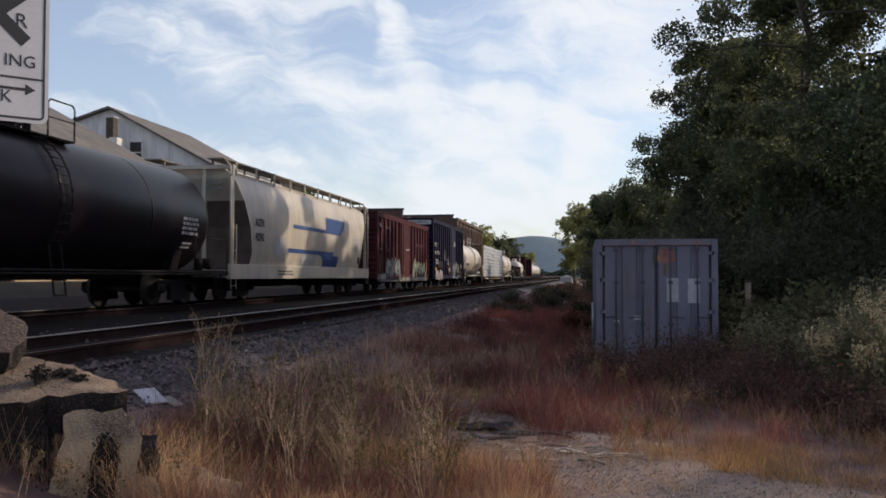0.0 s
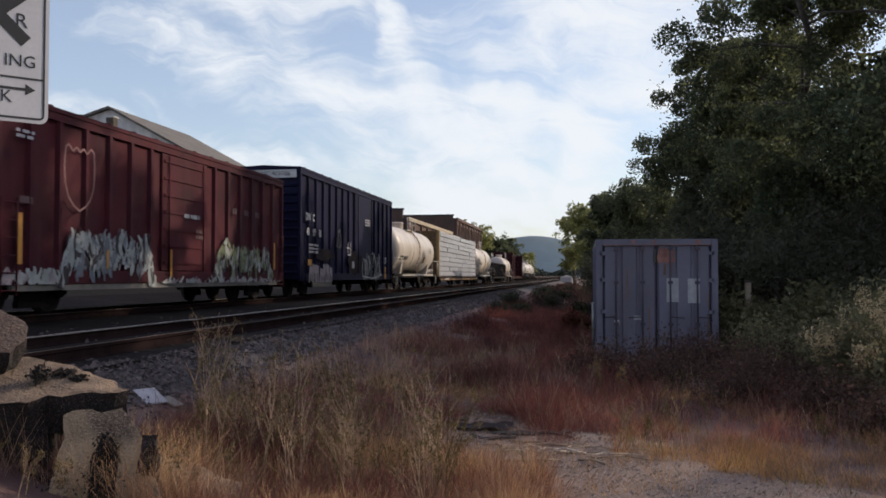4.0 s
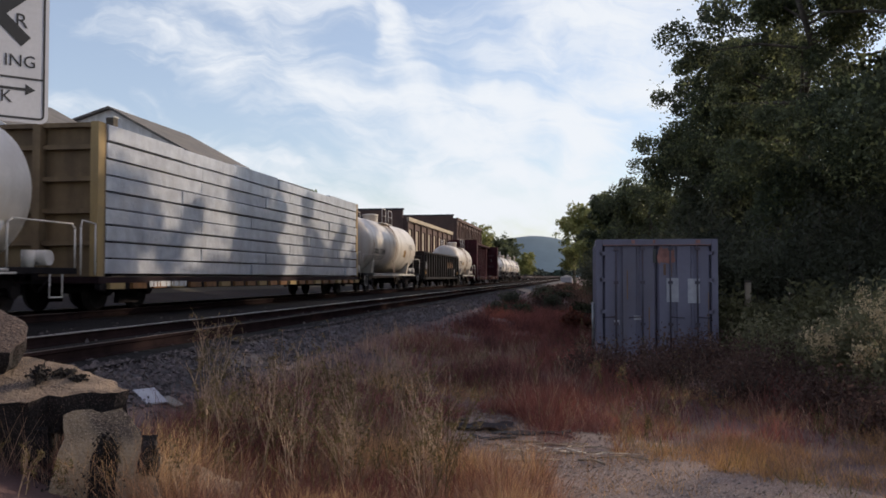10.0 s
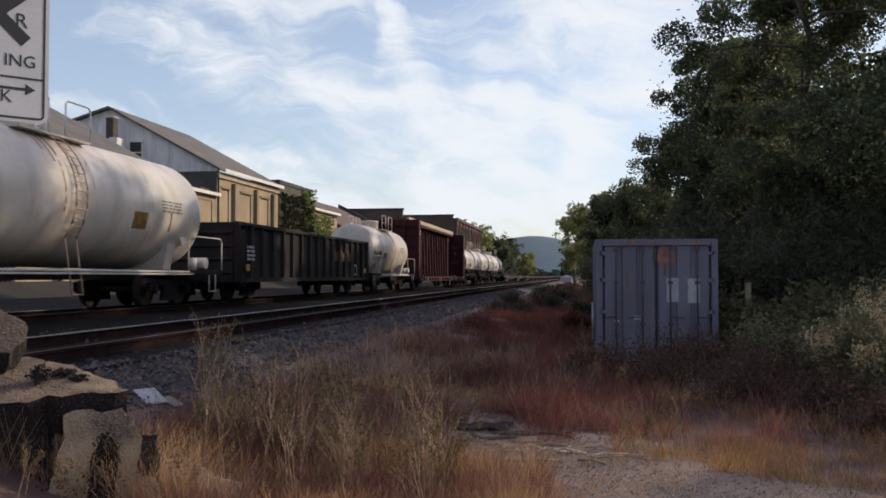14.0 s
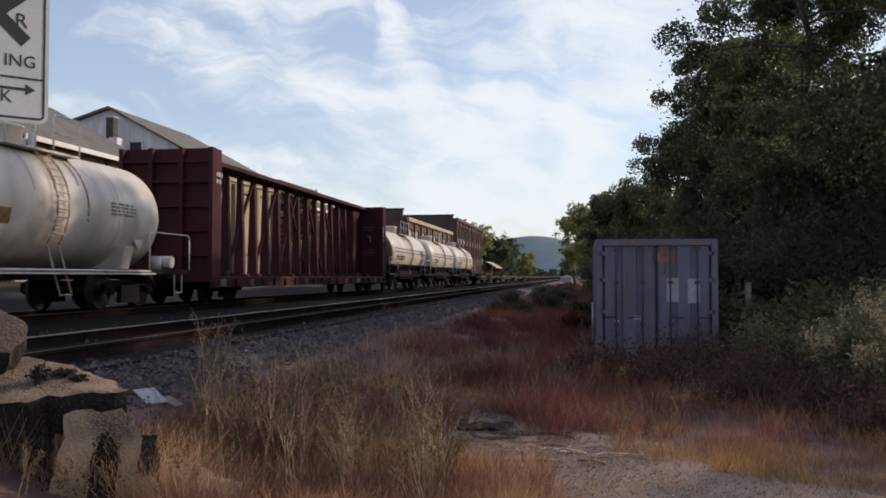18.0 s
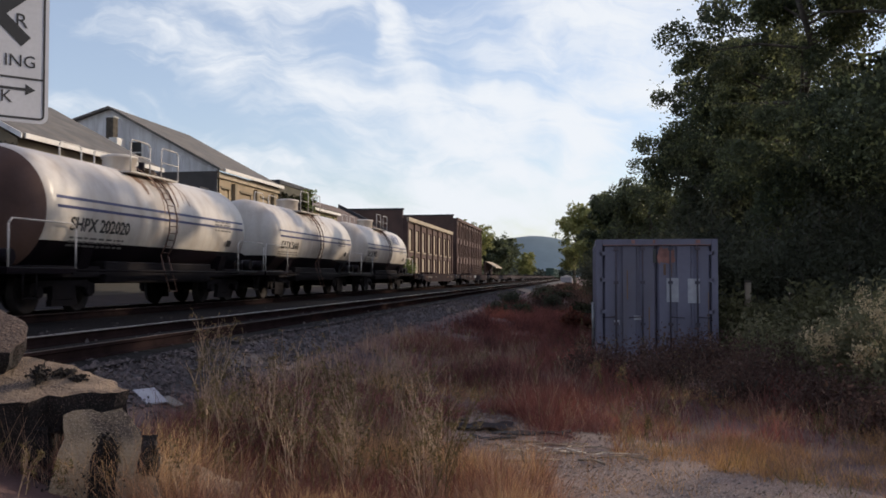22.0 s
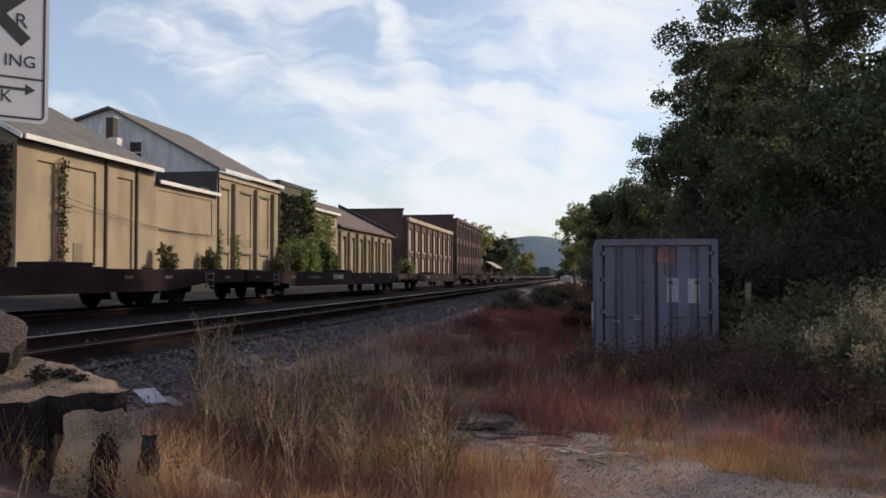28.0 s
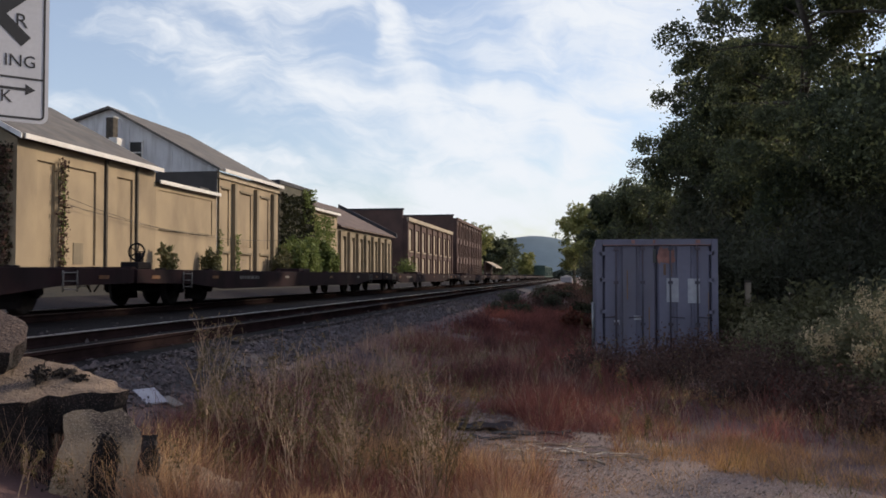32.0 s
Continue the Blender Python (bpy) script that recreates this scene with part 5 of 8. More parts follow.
def hopper_car():
    u0, u1 = 24.45, 41.3
    mid, h = (u0 + u1) / 2, (u1 - u0) / 2
    car = thing("covered_hopper", "pale grey covered hopper car with blue stripes", "hopper car", "freight train")
    # bowed sides, closed at the slanting ends
    sect = [(1.36, 1.02), (1.50, 1.5), (1.55, 2.3), (1.52, 3.1), (1.36, 3.75), (1.05, 4.02), (0, 4.12), (-1.05, 4.02), (-1.36, 3.75), (-1.52, 3.1), (-1.55, 2.3), (-1.50, 1.5), (-1.36, 1.02)]
    ys = [-h + 0.55 + (2 * h - 1.1) * i / 10 for i in range(11)]
    v, n = [], len(sect)
    for y in ys:
        for x, z in sect:
            e = 0.0
            if y in (ys[0], ys[-1]):    # the flank's end edge curves in towards the sill
                e = float(np.interp(z, [1.02, 1.9, 2.7, 3.4, 3.8], [1.15, 1.08, 0.68, 0.2, 0.0])) * (1 if y < 0 else -1)
            v.append((x, y + e, z))
    b = Shape().add(v, [(j * n + i, j * n + i + 1, (j + 1) * n + i + 1, (j + 1) * n + i) for j in range(10) for i in range(n - 1)], True)
    part("body", b, "hopper", car)
    for sx in (-1, 1):
        x0, x1 = sorted((sx * 1.36, sx * 1.50))
        part("side_sill", box(x0, x1, -h, h, 0.70, 1.15, 0.01), "hopper", car)
    for sy in (-1, 1):
        y0, y1 = sorted((sy * (h - 1.6), sy * h))
        part("end_deck", box(-1.36, 1.36, y0, y1, 0.74, 0.98), "hopper", car)
        for x in (-1.38, -0.5, 0.5, 1.38):
            part("end_post", box(x - 0.05, x + 0.05, sy * (h - 0.35) - 0.05, sy * (h - 0.35) + 0.05, 0.98, 4.0), "hopper", car)
        part("end_beam", box(-1.45, 1.45, sy * (h - 0.35) - 0.09, sy * (h - 0.35) + 0.09, 4.0, 4.12), "hopper", car)
        ladder(car, 1.47, sy * (h - 0.27) - 0.2, 0.40, 2.35, 0.40, "hopper")
        part("corner_post", Shape().path([(1.47, sy * (h - 0.07), 0.72), (1.47, sy * (h - 0.07), 3.75), (1.42, sy * (h - 0.12), 4.05), (1.22, sy * (h - 0.2), 4.27)], 0.032), "hopper", car)
        ladder(car, -1.0, sy * (h - 0.12), 1.0, 4.0, 0.45, "hopper", "x")
        # the end closes in bands that slope inwards under the overhang
        lv = [0, 1, 2, 3, 4, 5, 6]
        row = 0 if sy < 0 else 10 * n
        # the lower bands' dark brown holds grime and the overhang's painted shade
        for name, mat, lab, bands in (("end_sheet", "hopper", "", lv[3:]), ("slope_sheet", "hopper_end", "brown slope sheet under the end, grime and shade in its colour", lv[:4])):
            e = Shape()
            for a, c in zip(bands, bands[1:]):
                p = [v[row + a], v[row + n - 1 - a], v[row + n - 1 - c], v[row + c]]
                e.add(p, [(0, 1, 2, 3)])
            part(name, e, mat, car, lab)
        part("end_mark", Shape().box(0.55, 1.0, sy * (h - 0.42) - 0.01, sy * (h - 0.42) + 0.01, 3.55, 3.66).box(0.5, 1.05, sy * (h - 0.42) - 0.01, sy * (h - 0.42) + 0.01, 3.38, 3.49), "print", car, "stencilled print on the car's end")
    for i in range(4):
        y = -4.8 + 3.2 * i
        part("hopper_gate", Shape().prism([(-0.9, 1.05), (0.9, 1.05), (0.35, 0.42), (-0.35, 0.42)], "y", y - 0.9, y + 0.9), "truck", car)
    walkway = Shape()
    for x0, x1 in ((0.72, 1.25), (-1.25, -0.72)):
        walkway.box(x0, x1, -h, h, 4.26, 4.30)
    for i in range(14):
        y = -h + 0.3 + (2 * h - 0.6) * i / 13
        for sx in (-1, 1):
            walkway.box(sx * 0.78 - 0.025, sx * 0.78 + 0.025, y - 0.025, y + 0.025, 4.0, 4.26)
    part("roof_walk", walkway, "walk", car, "grating walkway along the roof")
    for i in range(10):
        y = -h + 0.9 + (2 * h - 1.8) * i / 9
        part("walk_bracket", box(1.252, 1.30, y - 0.035, y + 0.035, 3.86, 4.30), "hopper", car)
    part("hatch_cover", box(-0.3, 0.3, -h + 1.5, h - 1.5, 4.1, 4.22, 0.03), "hopper", car)

    def patch(y0, y1, z0, z1, mat="blue_mark", label="blue painted emblem bar"):
        s = Shape()
        zs = [z0 + (z1 - z0) * i / 3 for i in range(4)]
        xs = [float(np.interp(z, [1.02, 1.5, 2.3, 3.1, 3.75], [1.36, 1.50, 1.55, 1.52, 1.36])) + 0.012 for z in zs]
        for i in range(3):
            s.add([(xs[i], y0, zs[i]), (xs[i], y1, zs[i]), (xs[i + 1], y1, zs[i + 1]), (xs[i + 1], y0, zs[i + 1])], [(0, 1, 2, 3)])
        part("painted_mark", s, mat, car, label)
    patch(-2.9, 3.3, 2.50, 2.64)
    for i in range(8):   # block with a rounded lower corner
        q = (i + 0.5) / 8
        patch(1.1, 3.35 + 0.55 * math.sqrt(1 - (1 - q) ** 2), 2.645 + 0.505 * i / 8, 2.645 + 0.505 * (i + 1) / 8)
    patch(-3.4, 2.2, 1.62, 1.77)
    patch(0.9, 3.0, 1.10, 1.615)
    for i in range(6):   # the bar bends down into the block in a quarter turn
        q = i / 6
        patch(0.3 + 0.1 * i, 0.4 + 0.1 * i, 1.615 - 0.5 * (1 - math.sqrt(1 - ((i + 0.6) / 6.6) ** 2)) - 0.02, 1.616)
    patch(-4.9, -3.8, 1.5, 2.1, "label", "painted-out grey patch")
    patch(-1.9, -0.2, 1.12, 1.6, "label", "painted-out grey patch")
    for text, z in (("ACFX", 2.48), ("42742", 2.02)):
        mark(car, text, 1.56, -6.25, z, 0.34, "letter", squeeze=0.9)
    bars(car, 1.50, -3.6, 0.9, 1.6, 0.2, 2, "letter", seed=4)
    bars(car, 1.55, 5.8, 2.2, 1.2, 0.6, 5, "label", seed=8)
    part("data_plate", box(1.505, 1.53, 6.25, 6.55, 1.36, 1.66), "letter", car)
    running_gear(car, h - 1.9, 0.93, h + 0.55)
    CARS.append((car, mid))


def boxcar(u0, u1, top, mat, label, posts, door, detail, ribs=7):
    mid, h = (u0 + u1) / 2, (u1 - u0) / 2
    car = thing("boxcar", label, "boxcar", "freight train")
    z0 = 0.62
    part("body", box(-1.40, 1.40, -h + 0.03, h - 0.03, z0 + 0.05, top - 0.12), mat, car)
    rf = Shape().prism([(-1.50, top - 0.14), (1.50, top - 0.14), (1.50, top - 0.05), (0.0, top + 0.03), (-1.50, top - 0.05)], "y", -h, h)
    part("roof", rf, mat, car)
    for i in range(14):
        y = -h + 0.5 + (2 * h - 1.0) * i / 13
        part("roof_rib", Shape().prism([(-1.49, top - 0.05), (0, top + 0.03), (1.49, top - 0.05), (1.49, top - 0.02), (0, top + 0.06), (-1.49, top - 0.02)], "y", y - 0.04, y + 0.04), mat, car)
    for sx in (-1, 1):
        x0, x1 = sorted((sx * 1.40, sx * 1.48))
        part("side_sill", box(x0, x1, -h, h, z0, z0 + 0.28, 0.01), mat, car)
        part("top_chord", box(x0, x1, -h, h, top - 0.30, top - 0.142), mat, car)
        for i in range(posts):
            y = -h + 0.06 + (2 * h - 0.12) * i / (posts - 1)
            if door[0] - 0.1 < y < door[1] + 0.1:
                continue
            part("side_post", Shape().prism([(sx * 1.40, y - 0.09), (sx * 1.49, y - 0.055), (sx * 1.49, y + 0.055), (sx * 1.40, y + 0.09)], "z", z0 + 0.282, top - 0.301), mat, car)
        d = part("door", box(min(sx * 1.401, sx * 1.47), max(sx * 1.401, sx * 1.47), door[0], door[1], z0 + 0.3, top - 0.32, 0.01), mat, car, "sliding side door")
        for i in range(ribs):
            z = z0 + 0.5 + (top - z0 - 1.0) * i / 6
            part("door_rib", box(min(sx * 1.471, sx * 1.50), max(sx * 1.471, sx * 1.50), door[0] + 0.08, door[1] - 0.08, z - 0.03, z + 0.03), mat, d)
        for y in (door[0] + 0.3, door[1] - 0.3):
            part("lock_rod", Shape().tube((sx * 1.51, y, z0 + 0.3), (sx * 1.51, y, top - 0.35), 0.022), mat, d)
        for sy in (-1, 1):
            ladder(car, sx * 1.52, sy * (h - 0.3) - 0.22, z0 - 0.2, z0 + 1.6, 0.44, mat)
    for sy in (-1, 1):
        for i in range(12):
            z = z0 + 0.3 + (top - z0 - 0.7) * i / 11
            part("end_rib", Shape().tube((-1.36, sy * (h - 0.03), z), (1.36, sy * (h - 0.03), z), 0.06, 8), mat, car)
        ladder(car, -1.15, sy * (h + 0.06), 0.8, top - 0.2, 0.42, mat, "x")
    running_gear(car, h - 1.7, 0.9, h + 0.7)
    detail(car, h)
    CARS.append((car, mid))


def spray_mass(car, x, y0, y1, z0, z1, mats, seed, label, count=110, ragged=0.5):
    """Thick overlapping strokes of sprayed paint, ragged at the top and running down to the sill."""
    r = random.Random(seed)
    coats = [Shape() for _ in mats]
    for i in range(count):
        y = r.uniform(y0, y1)
        edge = min(1.0, 8.0 * min(y - y0, y1 - y) / (y1 - y0) + 0.25)
        hump = 0.5 + 0.5 * noise.noise(Vector((y * 1.7, seed, 0)))
        top = z0 + (z1 - z0) * edge * (1 - ragged + ragged * hump) * r.uniform(0.55, 1.0)
        low = max(z0, top - r.uniform(0.15, 0.6))
        w, lean = r.uniform(0.025, 0.10), r.uniform(-0.12, 0.12)
        rows = 5
        left, right = [], []
        for j in range(rows + 1):
            q = j / rows
            ww = w * (0.45 + 0.75 * math.sin(math.pi * min(1, q + 0.15))) * r.uniform(0.75, 1.2)
            yy, zz = y + lean * (q - 0.5) + 0.05 * math.sin(q * 5 + i), low + (top - low) * q
            left.append((x + 0.0003 * (i % 12), yy - ww, zz))
            right.append((x + 0.0003 * (i % 12), yy + ww, zz))
        k = rows + 1
        coats[r.randrange(len(mats))].add(left + right, [(j, k + j, k + j + 1, j + 1) for j in range(rows)])
    for sh, mat in zip(coats, mats):
        part("graffiti", sh, mat, car, label)


def red_detail(car, h):
    x = 1.502
    part("end_mark", box(-0.8, 0.9, -h - 0.09, -h - 0.085, 3.78, 3.92), "print", car, "faded number board")
    # thin shield outline with a scalloped top
    side = [(0.52, 3.38), (0.55, 3.0), (0.52, 2.65), (0.40, 2.38), (0.22, 2.22), (0.0, 2.12)]
    crown = [(0.0, 3.33), (0.12, 3.42), (0.26, 3.32), (0.40, 3.45), (0.52, 3.38)]
    pts = crown + side[1:]
    pts = [(-4.95 - a, b) for a, b in reversed(pts)] + [(-4.95 + a, b) for a, b in pts]
    s = Shape()
    for (a, b), (c, d) in zip(pts, pts[1:]):
        L = max(math.hypot(c - a, d - b), 0.001)
        o, q = -(d - b) / L * 0.022, (c - a) / L * 0.022
        s.add([(x, a + o, b + q), (x, c + o, d + q), (x, c - o, d - q), (x, a - o, b - q)], [(0, 1, 2, 3)])
    part("shield_emblem", s, "shield", car, "thin outline of a painted shield")
    bars(car, x, -6.75, 3.42, 0.55, 0.2, 2, "label", seed=21)
    bars(car, x, -6.7, 2.2, 0.4, 0.22, 1, "faint_red", seed=22)
    spray_mass(car, x, -5.6, -1.7, 0.52, 2.1, ("graffiti", "graffiti", "steel_spray", "dark_spray"), 3, "silvery white and grey graffiti running down the side", 230, 0.35)
    spray_mass(car, x, -7.4, -5.4, 0.62, 1.25, ("graffiti", "pink_spray"), 4, "white overspray along the sill", 34, 0.9)
    spray_mass(car, x, 1.7, 6.4, 0.62, 2.05, ("graffiti", "green_spray", "green_spray", "dark_spray"), 5, "greenish white graffiti along the side", 180, 0.4)
    spray_mass(car, x + 0.004, -1.6, 7.2, 0.60, 0.95, ("graffiti", "pink_spray"), 6, "white overspray along the sill", 70, 0.9)
    part("reflector", box(x - 0.01, x, -6.95, -6.8, 1.0, 1.95), "amber", car, "yellow vertical strip")
    part("reflector", box(x - 0.01, x + 0.006, -3.9, -3.8, 0.95, 1.35), "amber", car, "yellow vertical strip")
    part("reflector", box(x - 0.01, x, -0.9, -0.8, 0.75, 1.45), "amber", car, "yellow vertical strip")
    bars(car, x, 0.3, 2.35, 0.9, 0.18, 1, "label", seed=2)
    bars(car, x, 0.8, 1.9, 0.5, 0.3, 2, "faint_red", seed=3)
    for y in (3.2, 4.1, 5.0):
        bars(car, x, y, 2.72, 0.34, 0.28, 1, "faint_red", seed=int(y * 10))
    part("reflector", box(x - 0.01, x, 6.55, 6.68, 1.0, 1.9), "amber", car, "yellow vertical strip")
    part("side_skirt", box(1.36, 1.45, -7.0, 7.0, 0.50, 0.61), "print", car)


def blue_detail(car, h):
    x = 1.502
    for text, y, z in (("DW", -6.98, 3.02), ("C", -6.30, 3.02), ("40", -7.0, 2.46), ("97", -6.22, 2.46), ("06", -5.45, 2.46)):
        mark(car, text, x, y, z, 0.40, "letter_white", squeeze=0.85)
    bars(car, x, -6.3, 1.85, 1.2, 0.4, 3, "label", seed=5)
    bars(car, x, 2.25, 3.35, 0.9, 0.35, 3, "letter_white", seed=6)
    part("end_mark", box(-1.2, 1.35, -h - 0.09, -h - 0.085, 4.42, 4.72), "letter_white", car, "white painted panel on the end")
    v, f = letters("DWC 409706", 0.24, 0.002)
    part("lettering", Shape().add([(0.42 + p[0], -h - 0.093 - p[2], 4.57 + p[1]) for p in v], f), "letter", car)
    part("reflector", box(x - 0.01, x, -7.0, -6.5, 1.2, 1.42), "amber", car, "amber square")
    block_tag(car, x, -6.9, -3.7, 0.52, 1.30, "pink_spray", 11, "thick pinkish-white block graffiti", 7)
    tag_scrawl(car, x + 0.002, -3.1, -2.4, 1.95, 2.75, "print", 15, "small pale graffiti tag", 0.022, 2)
    grime(car, x - 0.0005, -1.5, 1.8, 0.75, 2.0, 4)
    grime(car, x - 0.0005, -6.4, -3.2, 1.35, 1.95, 6)
    tag_scrawl(car, x, 1.4, 5.2, 0.65, 1.9, "graffiti", 14, "white looping graffiti tag")
    part("reflector", box(x - 0.01, x, 6.0, 6.3, 1.0, 1.28), "amber", car, "amber square")
    part("reflector", box(x - 0.01, x, 6.0, 6.3, 0.66, 0.94), "amber", car, "amber square")
    bars(car, x, 6.1, 1.6, 0.4, 0.34, 3, "letter_white", seed=61)
    part("door_plate", box(x + 0.004, x + 0.01, -0.6, -0.2, 1.15, 1.45), "label", car)
    part("painted_mark", Shape().box(x - 0.004, x, -1.3, -1.24, 1.7, 2.3).box(x - 0.004, x, -1.3, -0.8, 1.7, 1.76).box(x - 0.004, x, -0.86, -0.8, 1.7, 2.3).box(x - 0.004, x, -1.5, -1.0, 2.0, 2.06), "label", car)


def lumber_car():
    u0, u1 = 92.0, 114.1
    mid, h = (u0 + u1) / 2, (u1 - u0) / 2
    car = thing("bulkhead_flatcar", "faded yellow bulkhead flatcar carrying wrapped lumber", "flatcar", "freight train")
    part("deck", box(-1.45, 1.45, -h, h, 0.62, 0.77, 0.01), "flat", car)
    for sx in (-1, 1):
        x0, x1 = sorted((sx * 1.36, sx * 1.48))
        part("side_sill", box(x0, x1, -h + 0.02, h - 0.02, 0.48, 0.615), "truck", car)
        for i in range(22):
            y = -h + 0.6 + (2 * h - 1.2) * i / 21
            part("stake_pocket", box(min(sx * 1.481, sx * 1.56), max(sx * 1.481, sx * 1.56), y - 0.32, y + 0.32, 0.50, 0.63), "dull_amber" if i % 3 else "yellow", car)
    for sy in (-1, 1):
        bulk = Shape()
        y = sy * (h - 0.25)
        a, b = sorted((y, y - sy * 0.06))
        bulk.box(-1.42, 1.42, a, b, 0.775, 4.12)
        bh = part("bulkhead", bulk, "bulkhead", car, "grimy brown end bulkhead, end-face shade put into its colour")
        for x in (-1.33, -0.05, 1.33):
            a, b = sorted((y + sy * 0.001, y + sy * 0.26))
            part("stiffener", box(x - 0.09, x + 0.09, a, b, 0.775, 4.13), "yellow" if x > 1 else "bulkhead", bh)
        for z in (1.5, 2.2, 2.9, 3.6, 4.08):
            a, b = sorted((y + sy * 0.001, y + sy * 0.16))
            part("rib", box(-1.28, 1.28, a, b, z - 0.05, z + 0.05), "bulkhead", bh)
        part("handrail", Shape().path([(1.40, sy * (h + 0.05), 0.8), (1.40, sy * (h + 0.05), 1.9), (1.40, sy * (h + 0.55), 1.95), (1.40, sy * (h + 0.6), 1.8), (1.40, sy * (h + 0.6), 0.8)], 0.02), "pipe", car)
    # the load: nine tiers of wrapped bundles on each side of the middle
    r = random.Random(2)
    v = []
    tier = (4.10 - 0.80) / 9
    for k in range(9):
        y = -h + 0.34
        while y < h - 1.2:
            L = r.choice((3.66, 4.88, 4.88, 6.1))
            e = min(y + L, h - 0.34)
            if h - 0.34 - e < 1.2:
                e = h - 0.34
            for sx in (-1, 1):
                x1 = 1.43 + r.uniform(-0.035, 0.035)
                a, b = sorted((sx * 0.06, sx * x1))
                me = box(a, b, y + 0.004, e - 0.004, 0.80 + tier * k + r.uniform(0.020, 0.042), 0.80 + tier * (k + 1) - 0.010 + (r.uniform(-0.03, 0.08) if k == 8 else 0), 0.010)
                v.append((me, sx))
            y = e
    for me, sx in v:
        part("wrapped_timber", me, "wrap", car, "lumber bundle in silver-grey wrapping")
    # added core inside the load; its near-black is the shade in the gaps
    part("dunnage", box(-1.3, 1.3, -h + 0.8, h - 0.8, 0.772, 4.0), "dark", car, "near-black core, shade of the gaps put into it")
    bars(car, 1.561, -8.0, 0.6, 2.0, 0.22, 1, "letter_white", seed=9)
    running_gear(car, h - 2.0, 0.62, h + 0.55)
    CARS.append((car, mid))


def gondola():
    u0, u1 = 130.8, 147.0
    mid, h = (u0 + u1) / 2, (u1 - u0) / 2
    car = thing("gondola_car", "rust-stained black open gondola car", "gondola car", "freight train")
    z0, top = 0.6, 2.42
    for sx in (-1, 1):
        x0, x1 = sorted((sx * 1.36, sx * 1.40))
        side = part("side", box(x0, x1, -h, h, z0, top - 0.1), "gon", car)
        x0, x1 = sorted((sx * 1.34, sx * 1.52))
        part("top_chord", box(x0, x1, -h, h, top - 0.1, top + 0.02, 0.015), "gon", side)
        part("side_sill", box(min(sx * 1.401, sx * 1.5), max(sx * 1.401, sx * 1.5), -h, h, z0, z0 + 0.14), "gon", side)
        for i in range(17):
            y = -h + 0.12 + (2 * h - 0.24) * i / 16
            part("rib", Shape().prism([(sx * 1.401, y - 0.11), (sx * 1.51, y - 0.07), (sx * 1.51, y + 0.07), (sx * 1.401, y + 0.11)], "z", z0 + 0.142, top - 0.101), "gon", side)
    for sy in (-1, 1):
        y0, y1 = sorted((sy * h, sy * (h - 0.08)))
        e = part("end", box(-1.34, 1.34, y0, y1, z0, top), "gon", car)
        for z in (0.9, 1.3, 1.7, 2.1):
            part("end_rib", Shape().tube((-1.3, sy * h, z), (1.3, sy * h, z), 0.06, 8), "gon", e)
        ladder(car, 1.53, sy * (h - 0.3) - 0.22, 0.4, top - 0.1, 0.44, "gon")
    part("floor", box(-1.35, 1.35, -h + 0.1, h - 0.1, z0, z0 + 0.08), "rust", car)
    for i in range(3):
        y = 2.2 + 1.05 * i
        part("emblem", Shape().box(1.513, 1.518, y, y + 0.14, 1.4, 1.9).box(1.513, 1.518, y + 0.3, y + 0.42, 1.45, 1.8), "dull_amber", car, "block of worn amber emblem")
    part("painted_mark", Shape().box(1.512, 1.517, 5.35, 5.35 + 0.5, 0.84, 0.84 + 0.05).box(1.512, 1.517, 5.35, 5.35 + 0.5, 0.84 + 0.42, 0.84 + 0.47).box(1.512, 1.517, 5.35, 5.35 + 0.05, 0.84, 0.84 + 0.47).box(1.512, 1.517, 5.35 + 0.45, 5.35 + 0.5, 0.84, 0.84 + 0.47), "label", car, "white outlined square")
    part("reflector", box(1.512, 1.518, -h + 0.5, -h + 0.9, 0.95, 1.15), "amber", car, "amber square")
    part("reflector", box(1.512, 1.518, h - 0.9, h - 0.5, 0.95, 1.15), "amber", car, "amber square")
    bars(car, 1.513, -h + 1.0, 1.5, 0.7, 0.5, 4, "label", seed=21)
    running_gear(car, h - 1.9, 0.6, h + 0.7)
    CARS.append((car, mid))


